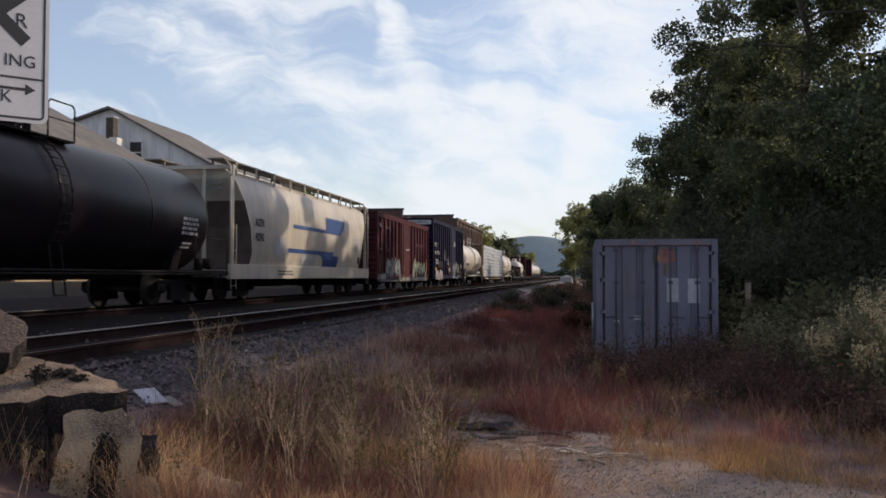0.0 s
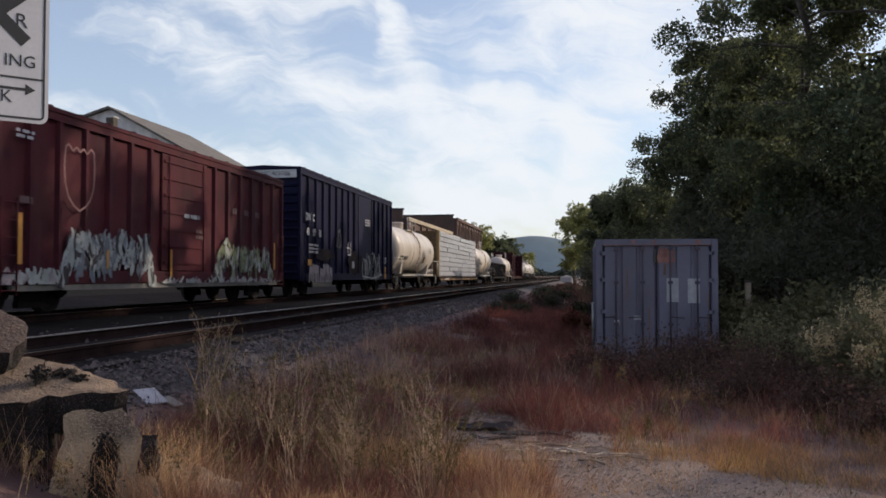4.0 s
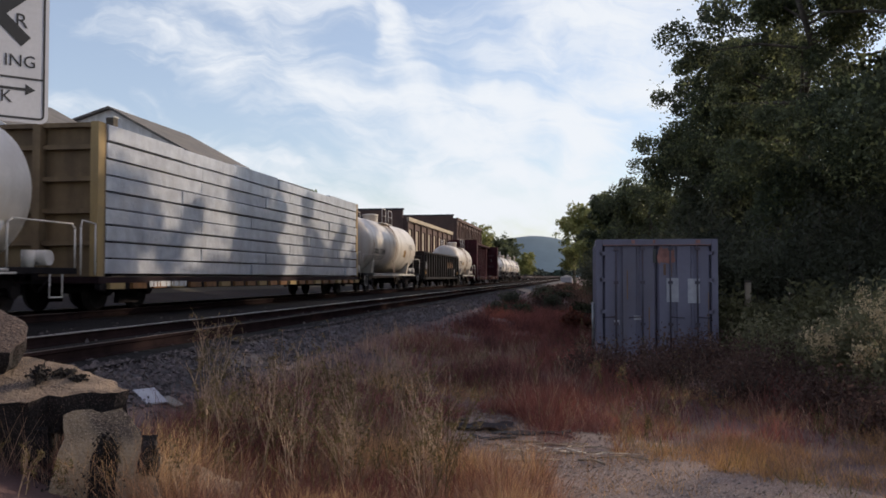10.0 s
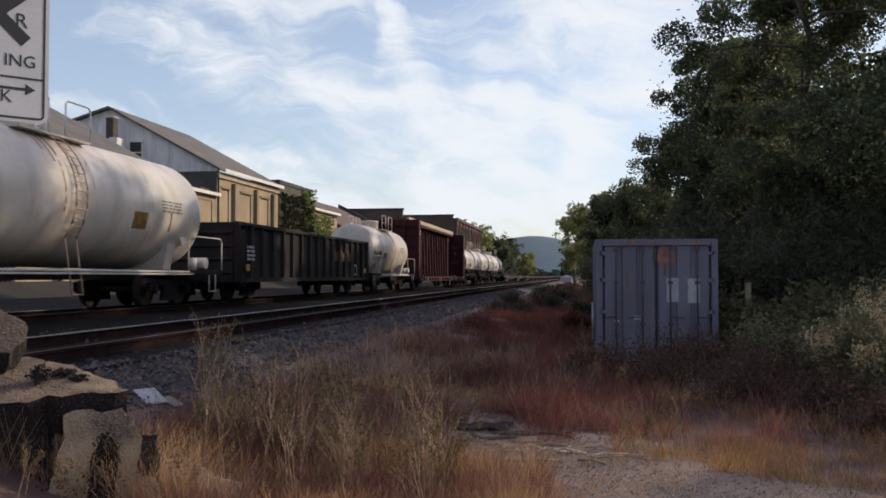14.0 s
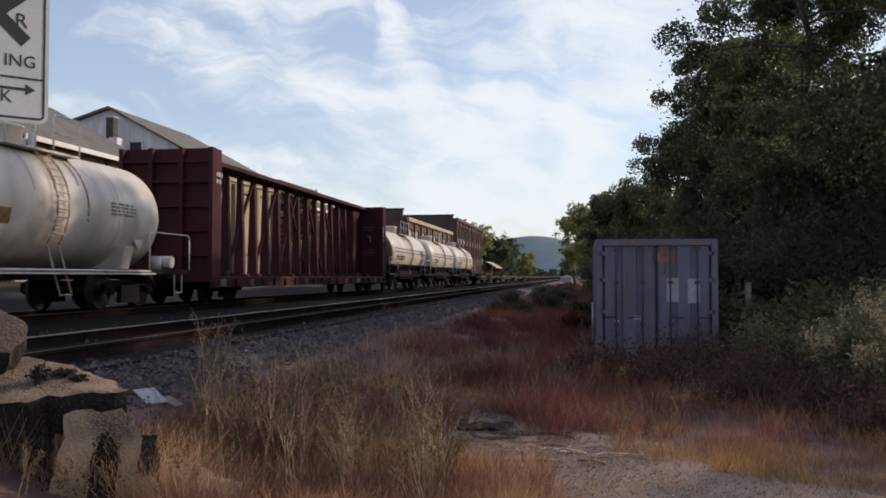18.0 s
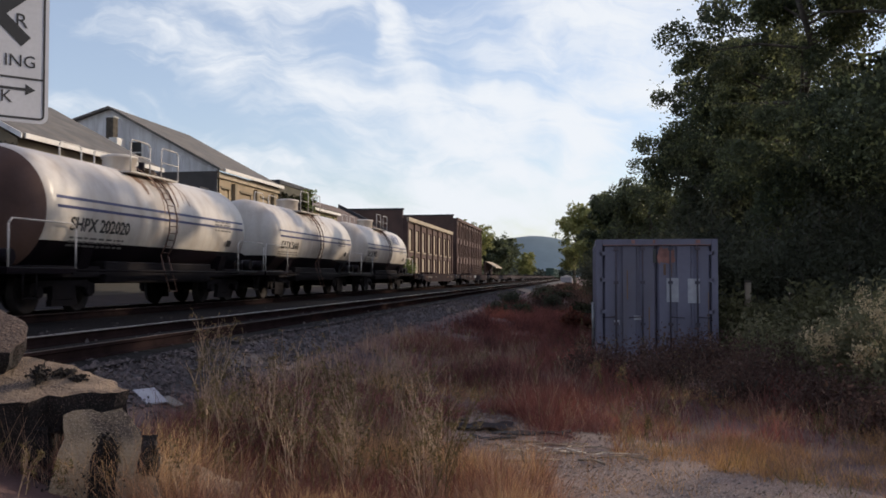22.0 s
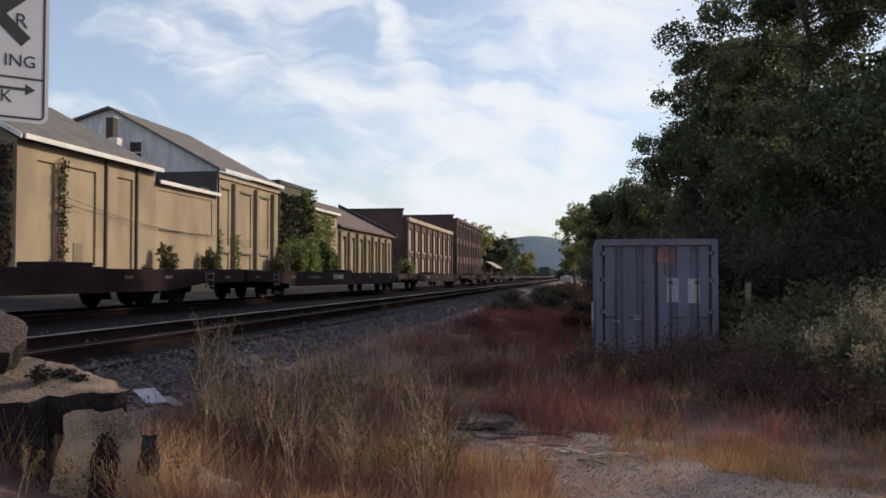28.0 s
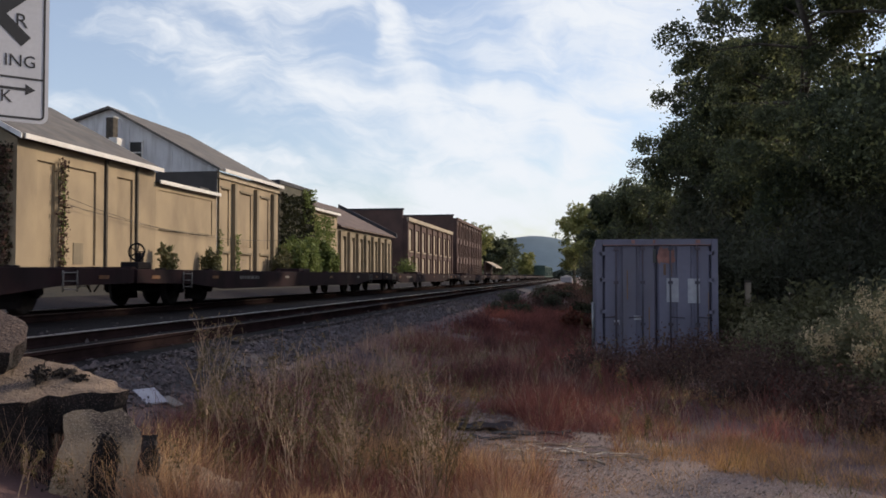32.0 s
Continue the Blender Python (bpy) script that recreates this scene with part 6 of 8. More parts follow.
def centrebeam():
    u0, u1 = 160.7, 182.7
    mid, h = (u0 + u1) / 2, (u1 - u0) / 2
    car = thing("centrebeam_flatcar", "empty maroon centre-beam flatcar with truss posts", "flatcar", "freight train")
    part("deck", box(-1.42, 1.42, -h, h, 0.62, 0.78, 0.01), "beam", car)
    for sx in (-1, 1):
        x0, x1 = sorted((sx * 1.36, sx * 1.46))
        part("side_sill", box(x0, x1, -h, h, 0.46, 0.615), "beam", car)
        for i in range(20):
            y = -h + 0.6 + (2 * h - 1.2) * i / 19
            part("strap_winch", box(min(sx * 1.461, sx * 1.54), max(sx * 1.461, sx * 1.54), y - 0.13, y + 0.13, 0.50, 0.70), "dull_amber" if i % 5 == 2 else "print" if i % 7 == 0 else "beam", car)
    top = 4.42
    for sy in (-1, 1):
        y0, y1 = sorted((sy * (h - 0.2), sy * (h - 0.26)))
        b = part("bulkhead", box(-1.42, 1.42, y0, y1, 0.78, top + 0.02), "beam", car, "maroon end bulkhead")
        for x in (-1.37, -0.46, 0.46, 1.37):
            a, c = sorted((sy * (h - 0.199), sy * (h + 0.02)))
            part("stiffener", box(x - 0.06, x + 0.06, a, c, 0.78, top + 0.02), "beam", b)
        for z in (1.4, 2.1, 2.8, 3.5, 4.08):
            a, c = sorted((sy * (h - 0.198), sy * (h - 0.05)))
            part("rib", box(-1.3, 1.3, a, c, z - 0.05, z + 0.05), "beam", b)
        # solid web next to the bulkhead, its outer face flush with the posts
        a, c = sorted((sy * (h - 0.27), sy * (h - 1.9)))
        part("end_web", box(-0.16, 0.16, a, c, 0.78, top - 0.16), "beam", car)
        part("side_flange", box(1.2, 1.42, *sorted((sy * (h - 0.27), sy * (h - 0.62))), 0.78, top), "beam", car)
    part("top_chord", box(-0.42, 0.42, -h + 0.27, h - 0.27, top - 0.155, top, 0.02), "beam", car)
    posts = [1.22 * (i - 7.5) for i in range(16)]
    for y in posts:     # plates that flare across the car towards the deck
        part("post", Shape().prism([(-0.18, 0.78), (0.18, 0.78), (0.075, top - 0.15), (-0.075, top - 0.15)], "y", y - 0.10, y + 0.10), "beam", car)
        part("post_foot", box(-0.30, 0.30, y - 0.15, y + 0.15, 0.781, 0.86), "beam", car)
    for a, b in ((0, 2), (2, 4), (4, 6), (6, 8), (9, 7), (11, 9), (13, 11), (15, 13)):
        # each brace leans over two bays, from the foot of one post to the head of another
        ya, yb = posts[a], posts[b]
        part("brace", Shape().add([(x, yy, zz) for x in (-0.05, 0.05) for yy, zz in ((ya - 0.05, 0.90), (ya + 0.05, 0.90), (yb + 0.05, top - 0.2), (yb - 0.05, top - 0.2))],
                                  [(0, 1, 2, 3), (7, 6, 5, 4), (0, 3, 7, 4), (1, 5, 6, 2), (0, 4, 5, 1), (3, 2, 6, 7)]), "beam", car)
    for z, w, hh in ((3.35, 0.75, 0.06), (3.22, 0.55, 0.05), (2.15, 0.7, 0.05), (2.02, 0.9, 0.05), (1.9, 0.6, 0.05)):
        part("small_print", box(0.55 - w / 2, 0.55 + w / 2, h - 0.264, h - 0.2605, z, z + hh), "faint_red", car, "faded print on the bulkhead")
    part("painted_mark", Shape().box(0.5, 0.7, h - 0.264, h - 0.2605, 2.85, 2.92).box(0.62, 0.7, h - 0.264, h - 0.2605, 2.6, 2.85), "print", car, "worn white mark on the bulkhead")
    bars(car, 1.425, -h + 0.45, 3.6, 0.4, 0.4, 2, "label", seed=31)
    bars(car, 1.425, h - 0.45, 3.0, 0.4, 0.8, 4, "print", seed=32)
    running_gear(car, h - 2.0, 0.62, h + 0.5)
    CARS.append((car, mid))


def flatcar(h=12.7):
    car = thing("empty_flatcar", "long empty rust-brown flatcar", "flatcar", "freight train")
    part("deck", box(-1.42, 1.42, -h, h, 0.84, 0.95, 0.01), "flat", car)
    for sx in (-1, 1):
        x0, x1 = sorted((sx * 1.34, sx * 1.45))
        sill = Shape().prism([(-h, 0.93), (-h, 0.62), (-h + 3.0, 0.58), (-h + 5, 0.42), (h - 5, 0.42), (h - 3.0, 0.58), (h, 0.62), (h, 0.93)], "x", x0, x1)
        part("side_sill", sill, "flat", car)
        for y, m in ((-h + 0.9, "dull_amber"), (-h + 4.4, "dull_amber"), (-2.2, "print"), (3.3, "dull_amber"), (h - 5.0, "print"), (h - 1.3, "dull_amber")):
            part("reflector", box(min(sx * 1.451, sx * 1.458), max(sx * 1.451, sx * 1.458), y - 0.2, y + 0.2, 0.72, 0.80), m, car)
        for y in (-h + 2.6, h - 2.6):
            ladder(car, sx * 1.47, y - 0.25, 0.46, 0.90, 0.5, "print")
    for i in range(9):
        y = -h + 1.4 + (2 * h - 2.8) * i / 8
        part("stake", box(1.22, 1.40, y - 0.12, y + 0.12, 0.951, 0.985, 0.01), "flat", car)
        part("stake", box(-1.40, -1.22, y - 0.12, y + 0.12, 0.951, 0.985, 0.01), "flat", car)
    part("bridge_plate", box(-1.3, 1.3, -h - 0.02, -h + 0.9, 0.951, 1.0, 0.01), "flat", car)
    part("hitch", Shape().box(-0.5, 0.5, 2.0, 3.4, 0.951, 1.1, 0.02), "flat", car)
    bars(car, 1.452, -0.45 * h, 0.75, 1.6, 0.16, 1, "print", seed=51)
    running_gear(car, h - 4.0, 0.84, h + 0.05)
    return car


def brake_wheel(car, end):
    """A raised hand-brake on the near corner of a flatcar's end."""
    y = end + 0.55
    st = part("brake_stand", Shape().box(1.16, 1.30, y - 0.08, y + 0.08, 0.951, 1.34, 0.01).box(0.9, 1.36, y - 0.3, y + 0.35, 0.951, 1.12, 0.02), "truck", car, "stand of the hand-brake")
    wh = Shape()
    for i in range(20):
        a, b = 2 * math.pi * i / 20, 2 * math.pi * (i + 1) / 20
        wh.tube((1.23 + 0.20 * math.cos(a), y - 0.14, 1.36 + 0.20 * math.sin(a)), (1.23 + 0.20 * math.cos(b), y - 0.14, 1.36 + 0.20 * math.sin(b)), 0.022, 6)
    for i in range(5):
        a = 2 * math.pi * i / 5
        wh.tube((1.23, y - 0.10, 1.36), (1.23 + 0.20 * math.cos(a), y - 0.14, 1.36 + 0.20 * math.sin(a)), 0.015, 6)
    part("brake_wheel", wh, "truck", st, "spoked hand-brake wheel")


tank_car(8.6, 23.4, 1.50, 2.30, "tank_black", None, "glossy black tank car with white stencilled labels", "", badge=False, pipes="truck", dark_text="letter_white")
bars(CARS[0][0], 0, 5.8, 2.1, 0.94, 0.5, 4, "label", (2.30, 1.50), seed=77)
bars(CARS[0][0], 0, 5.8, 1.6, 0.5, 0.2, 2, "label", (2.30, 1.50), seed=78)
hopper_car()
boxcar(43.1, 58.1, 4.15, "red_box", "oxide-red boxcar with graffiti along its lower side", 17, (-1.3, 1.3), red_detail)
boxcar(60.0, 75.7, 4.88, "blue_box", "dark blue boxcar with white numbers and graffiti", 17, (0.2, 3.4), blue_detail, 0)
tank_car(77.6, 90.2, 1.45, 2.40, "tank_white", None, "dirty white tank car with black lettering and pipe rails", "SHPX 204925", 1.86, -4.36, 0.44)
lumber_car()
tank_car(116.0, 128.8, 1.45, 2.42, "tank_white", None, "grimy white tank car with orange marks and pipe rails", "OLNX 715114", 2.06, -3.75, 0.42)
gondola()
tank_car(148.9, 158.3, 1.30, 2.20, "tank_white", None, "short rust-streaked white tank car", "PVCX 13590", 1.98, -3.6, 0.36)
centrebeam()
tank_car(184.7, 195.7, 1.36, 2.12, "tank_white", "tank_black", "white and black tank car with two navy stripes", "SHPX 202020", 1.85, -3.18, 0.46, stripes=True, split=-27, head="head_rust")
tank_car(197.8, 208.5, 1.36, 2.12, "tank_white", "tank_black", "white and black tank car with two navy stripes", "GATX 5660", 1.88, -3.64, 0.42, stripes=True, split=-27)
tank_car(210.5, 221.2, 1.36, 2.12, "tank_white", "tank_black", "white and black tank car with two navy stripes and emblem", "GATX 4975", 1.90, -3.77, 0.44, stripes=True, split=-27)
tanks = [c for c, _ in CARS if c.name.startswith("tank_car")]


def tank_patch(car, y0, y1, z0, z1, cz, R, mat, label):
    """A painted patch that lies on the flank of a tank."""
    a0, a1 = math.asin((z0 - cz) / R), math.asin((z1 - cz) / R)
    part("painted_mark", Shape().lathe([(y0, R + 0.004), (y1, R + 0.004)], (0, 0, cz), 4, arc=(math.degrees(a0), math.degrees(a1))), mat, car, label)


tank_patch(tanks[1], 1.8, 2.5, 1.65, 2.05, 2.40, 1.45, "worn_yellow", "orange-yellow square patch")
tank_patch(tanks[1], -1.8, -1.65, 1.5, 2.3, 2.40, 1.45, "worn_yellow", "orange drip")
tank_patch(tanks[2], 2.3, 2.95, 1.9, 2.3, 2.42, 1.45, "worn_yellow", "orange-yellow square patch")
tank_patch(tanks[2], 4.1, 4.2, 1.9, 2.4, 2.42, 1.45, "worn_yellow", "orange drip")
tank_patch(tanks[2], -5.2, -5.1, 1.9, 2.6, 2.42, 1.45, "worn_yellow", "orange drip")
tank_patch(tanks[3], -2.3, -1.5, 1.75, 2.05, 2.20, 1.30, "worn_yellow", "orange-yellow square patch")
for car in tanks[4:]:
    tank_patch(car, 3.6, 3.9, 1.66, 1.84, 2.22, 1.42, "letter", "small black square")
for i in range(4):
    y = 0.95 + 0.45 * i
    part("emblem", Shape().lathe([(y, 1.424), (y + 0.26, 1.424)], (0, 0, 2.22), 4, arc=(14, 38)), "stripe", tanks[6], "block of slanting blue emblem")
# vertical rust runs below the manways
for k, car in enumerate(tanks[1:]):
    cz, R = ((2.40, 1.45), (2.42, 1.45), (2.20, 1.30), (2.22, 1.42), (2.22, 1.42), (2.22, 1.42))[k]
    rr = random.Random(k)
    for i in range(7):
        y = rr.uniform(-0.9, 1.1)
        w = rr.uniform(0.02, 0.07)
        part("rust_run", Shape().lathe([(y, R + 0.003), (y + w, R + 0.003)], (0, 0, cz), 8, arc=(rr.uniform(-15, 40), rr.uniform(62, 80))), "rust_stain", car, "brown rust run below the manway")
first_flat = flatcar()
short_flat = flatcar(10.25)
CARS.append((short_flat, 232.95))
CARS.append((first_flat, 256.1))
for k in range(4):
    CARS.append((copy_thing(first_flat, pose(0, 0, 0)), 281.65 + 25.55 * k))
for k in range(6):
    CARS.append((copy_thing(short_flat, pose(0, 0, 0)), 381.2 + 20.7 * k))
mark(first_flat, "USWX 00147", 1.455, -2.4, 0.76, 0.30, "letter_white", squeeze=0.95)
brake_wheel(CARS[-10][0], -12.75)
boxcar(495.5, 510.5, 3.9, "green_box", "green steel boxcar far down the line", 17, (-1.3, 1.3), lambda car, h: None)
for k in range(3):
    CARS.append((copy_thing(CARS[-1][0], pose(0, 0, 0)), 503.0 + 16.4 * (k + 1)))


# ---- the far distance ----
def build_hill():
    s = Shape()
    xs = [-2600 + 40 * i for i in range(120)]
    rows = [(2300, 0.0), (2450, 0.55), (2600, 0.9), (2750, 1.0)]
    v = []
    for y, k in rows:
        for x in xs:
            px = float(np.interp(x, [-2600, -900, -420, -290, -215, -150, -85, -30, 60, 300, 900, 2200], [60, 80, 98, 110, 124, 131, 121, 103, 96, 90, 80, 60]))
            v.append((x, y, k * (px + 5 * noise.noise(Vector((x * 0.01, y * 0.01, 0))) + 1.6 * noise.noise(Vector((x * 0.06, y, 0))))))
    n = len(xs)
    s.add(v, [(j * n + i, j * n + i + 1, (j + 1) * n + i + 1, (j + 1) * n + i) for j in range(3) for i in range(n - 1)], True)
    tagged(new("hill", s.mesh("hill", M["hill"])), "hazy blue-green wooded hill on the horizon", "hill", kind="structure")


build_hill()


def tree(x, y, z, height, spread, leaf, count, seed, size=0.115, label="broadleaf tree in dark late-summer leaf", low=0.25, lopsided=(0, 0), dense=16, gaps=None, gap_from=0.45):
    """A tapered trunk with limbs, and clumps of leaves round the limb ends."""
    rng = np.random.default_rng(seed)
    t = thing("tree", label, "tree", "trees by the lot", at=pose(x, y, z))
    wood = Shape()
    r0 = height * 0.017 + 0.05
    pts = [Vector((0, 0, -0.2))]
    for i in range(1, 7):
        q = i / 6
        pts.append(Vector((rng.normal(0, 0.12) * i + lopsided[0] * q * 0.4, rng.normal(0, 0.12) * i + lopsided[1] * q * 0.4, height * 0.85 * q)))
    for i in range(6):
        wood.tube(pts[i], pts[i + 1], r0 * (1 - i / 6.6), 8, r0 * (1 - (i + 1) / 6.6))
    tips = [pts[-1]]
    for i in range(26):
        q = rng.uniform(low, 0.98)
        k = min(5, int(q * 6))
        a = pts[k].lerp(pts[k + 1], q * 6 - k)
        ang = rng.uniform(0, 2 * math.pi)
        reach = spread * (0.45 + 0.55 * math.sin(math.pi * min(1, (q - low * 0.6) / (1.12 - low * 0.6)))) * rng.uniform(0.6, 1.1)
        e = a + Vector((math.cos(ang) * reach + lopsided[0] * q, math.sin(ang) * reach + lopsided[1] * q, reach * rng.uniform(0.05, 0.55)))
        m = a.lerp(e, 0.5) + Vector((0, 0, rng.uniform(-0.1, 0.35)))
        rr = r0 * 0.32 * (1.1 - q)
        wood.tube(a, m, rr + 0.02, 5, rr * 0.7 + 0.012)
        wood.tube(m, e, rr * 0.7 + 0.012, 5, 0.008)
        tips += [e, m.lerp(e, 0.5), m]
    part("trunk", wood, "bark", t)
    tips = np.array([tuple(p) for p in tips])
    clumps = np.repeat(tips, 2, 0) + rng.normal(0, spread * 0.16, (len(tips) * 2, 3)) * np.array([1, 1, 0.75])
    if gaps is not None:   # whole clumps missing high up, so that the sky shows through
        open_ = np.array([noise.noise(Vector(c) * 0.27 + Vector((seed, 0, 0))) for c in clumps])
        clumps = clumps[(open_ < gaps) | (clumps[:, 2] < height * gap_from)]
    per = max(8, count // len(clumps))
    # each clump is a rounded tuft: leaves on its upper and outer shell, ragged towards the rim
    out = rng.normal(size=(len(clumps) * per, 3))
    out /= np.linalg.norm(out, axis=1)[:, None]
    out[:, 2] = np.abs(out[:, 2]) * np.where(rng.random(len(out)) < 0.68, 1, -0.8)
    radius = np.repeat(rng.uniform(0.45, 0.95, len(clumps)) * (0.34 + spread * 0.125), per) * (1.05 - 0.55 * rng.random(len(out)) ** 2.2 + np.abs(rng.normal(0, 0.08, len(out))))
    pos = np.repeat(clumps, per, 0) + out * radius[:, None] * np.array([1, 1, 0.8]) + rng.normal(0, 0.05, out.shape)
    inner = np.repeat(tips * np.array([0.8, 0.8, 0.97]), dense, 0) if gaps is None else np.repeat(tips[tips[:, 2] < height * gap_from] * 0.9, dense, 0) + 0.0
    inner = inner + rng.normal(0, spread * 0.15, inner.shape)
    v = np.concatenate([leaf_cloud(pos, rng.uniform(size * 0.6, size * 1.2, len(pos)), rng), leaf_cloud(inner, rng.uniform(size * 1.3, size * 2.0, len(inner)), rng)])
    ob = new("crown", quads_mesh("crown", v, M[leaf]))
    ob.parent = t
    # a few sprays in a lighter leaf colour, standing in for sunlit highlights
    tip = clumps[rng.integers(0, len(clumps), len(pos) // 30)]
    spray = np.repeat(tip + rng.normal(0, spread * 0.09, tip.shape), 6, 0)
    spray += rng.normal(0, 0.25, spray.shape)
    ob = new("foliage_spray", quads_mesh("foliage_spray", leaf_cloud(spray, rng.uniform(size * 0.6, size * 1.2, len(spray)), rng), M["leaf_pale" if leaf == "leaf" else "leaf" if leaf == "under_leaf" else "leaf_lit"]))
    ob.parent = t
    tagged(ob, kind="stuff")
    return t


def shrub(x, y, z, w, h, leaf, count, seed, label, size=0.08, name="shrub", bloom=0):
    rng = np.random.default_rng(seed)
    t = thing(name, label, "shrub", "undergrowth", at=pose(x, y, z))
    st = Shape()
    tips = []
    for i in range(14):
        a = rng.uniform(0, 2 * math.pi)
        rr = w * 0.5 * math.sqrt(rng.random())
        e = Vector((math.cos(a) * rr, math.sin(a) * rr, h * rng.uniform(0.55, 1.0) * (1 - 0.35 * (rr / (w * 0.5)) ** 2)))
        st.path([(e.x * 0.2, e.y * 0.2, -0.1), (e.x * 0.7, e.y * 0.7, e.z * 0.5), tuple(e)], 0.012, 5)
        tips.append(e)
    tagged(part("stem", st, "bark", t), kind="stuff")
    tp = np.array([tuple(p) for p in tips])
    base = tp[rng.integers(0, len(tp), count)] * rng.uniform(0.35, 1.0, (count, 1)) + rng.normal(0, w * 0.11, (count, 3))
    base[:, 2] = np.maximum(base[:, 2], 0.02)
    ob = new("foliage", quads_mesh("foliage", leaf_cloud(base, rng.uniform(size * 0.5, size * 1.3, count), rng, 1.3), M[leaf]))
    ob.parent = t
    if bloom:
        head = tp[rng.integers(0, len(tp), bloom // 90)] * np.array([1, 1, 1.05]) + rng.normal(0, w * 0.08, (bloom // 90, 3)) * np.array([1, 1, 0.7])
        b = np.repeat(head, 90, 0)
        b = b + rng.normal(0, 0.055, b.shape) * np.array([1, 1, 1.3])
        ob = new("bloom", quads_mesh("bloom", leaf_cloud(b, rng.uniform(0.012, 0.032, len(b)), rng), M["bloom"]))
        ob.parent = t
    return t


# big trees of the lot's edge: x, y, height, spread, leaves, leaf size, gaps in the crown
for k, (x, y, h, w, n, size, gaps, start) in enumerate((
        (10.5, 27, 19.0, 5.0, 72000, 0.075, 0.04, 0.40), (8.9, 36, 18.5, 4.4, 84000, 0.088, 0.24, 0.45), (9.6, 45, 18.0, 4.2, 60000, 0.10, 0.2, 0.5),
        (9.3, 54, 17.5, 4.0, 52000, 0.11, 0.34, 0.75), (7.8, 64, 14.4, 3.5, 32000, 0.12, None, 1.0), (5.9, 80, 11.6, 3.4, 18000, 0.14, None, 1.0),
        # (16.5, 34) stands out of view, added to shade the train
        (16.5, 34, 20.0, 5.2, 20000, 0.16, 0.12, 0.5), (15.5, 45, 12.0, 4.6, 18000, 0.15, 0.0, 0.6), (13.5, 57, 14.5, 4.4, 16000, 0.15, -0.12, 0.5),
        # these three stand out of view, added to shade train and lot
        (17.5, 24, 18.5, 4.8, 20000, 0.14, 0.1, 0.45), (20, 30, 20, 5.2, 16000, 0.16, None, 1.0), (15.5, 14.5, 8.0, 3.2, 5000, 0.12, 0.1, 0.4),
        (9.8, 20.5, 12.0, 3.4, 62000, 0.072, 0.2, 0.7), (8.0, 50, 10.5, 3.2, 26000, 0.11, None, 1.0), (15, 72, 18.5, 4.6, 14000, 0.17, None, 1.0), (16, 90, 18.5, 4.8, 12000, 0.18, None, 1.0))):
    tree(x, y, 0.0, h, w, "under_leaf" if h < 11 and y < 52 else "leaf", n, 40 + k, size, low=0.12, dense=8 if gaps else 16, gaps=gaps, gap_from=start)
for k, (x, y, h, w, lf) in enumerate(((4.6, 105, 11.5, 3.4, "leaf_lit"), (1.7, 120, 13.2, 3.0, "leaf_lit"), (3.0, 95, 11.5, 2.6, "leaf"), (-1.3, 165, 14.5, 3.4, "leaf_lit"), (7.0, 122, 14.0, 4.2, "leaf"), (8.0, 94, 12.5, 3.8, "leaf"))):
    tree(x, y, 0.0, h, w, lf, 6500, 70 + k, 0.22, "distant broadleaf tree, sunlight put into its leaf colour")
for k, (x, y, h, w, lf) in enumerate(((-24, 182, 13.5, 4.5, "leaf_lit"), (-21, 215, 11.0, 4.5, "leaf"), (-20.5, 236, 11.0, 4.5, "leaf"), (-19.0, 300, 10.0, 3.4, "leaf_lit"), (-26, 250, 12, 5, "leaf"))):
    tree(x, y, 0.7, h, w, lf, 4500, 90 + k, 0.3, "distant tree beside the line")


def far_woods():
    rng = np.random.default_rng(8)
    n = 26000
    X = rng.uniform(-260, 420, n)
    Y = 420 + 160 * rng.random(n)
    top = 9 + 4 * np.sin(X * 0.05) + 3 * np.sin(X * 0.17 + 1)
    Z = top * np.sqrt(rng.random(n))
    v = leaf_cloud(np.stack([X, Y, Z], 1), rng.uniform(0.8, 2.0, n), rng)
    tagged(new("far_woods", quads_mesh("far_woods", v, M["far_wood"])), "line of hazy woods far behind the tracks", "woods", kind="stuff")


far_woods()

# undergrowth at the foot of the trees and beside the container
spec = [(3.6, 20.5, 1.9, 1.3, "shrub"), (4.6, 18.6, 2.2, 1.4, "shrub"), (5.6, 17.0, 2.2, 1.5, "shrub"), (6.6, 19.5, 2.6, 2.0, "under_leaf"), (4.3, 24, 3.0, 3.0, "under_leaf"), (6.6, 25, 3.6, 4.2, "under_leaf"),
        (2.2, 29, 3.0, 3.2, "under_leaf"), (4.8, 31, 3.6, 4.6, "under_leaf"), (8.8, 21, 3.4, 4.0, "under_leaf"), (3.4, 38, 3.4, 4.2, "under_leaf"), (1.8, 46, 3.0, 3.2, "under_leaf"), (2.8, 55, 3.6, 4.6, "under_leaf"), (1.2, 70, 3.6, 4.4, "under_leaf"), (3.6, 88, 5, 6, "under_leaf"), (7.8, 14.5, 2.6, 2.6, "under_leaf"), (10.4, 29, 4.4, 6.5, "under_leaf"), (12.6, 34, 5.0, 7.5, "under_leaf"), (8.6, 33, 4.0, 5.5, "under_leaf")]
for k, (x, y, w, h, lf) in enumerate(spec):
    shrub(x, y, 0.0, w, h, lf, 9000, 200 + k, "dense green undergrowth", 0.06)
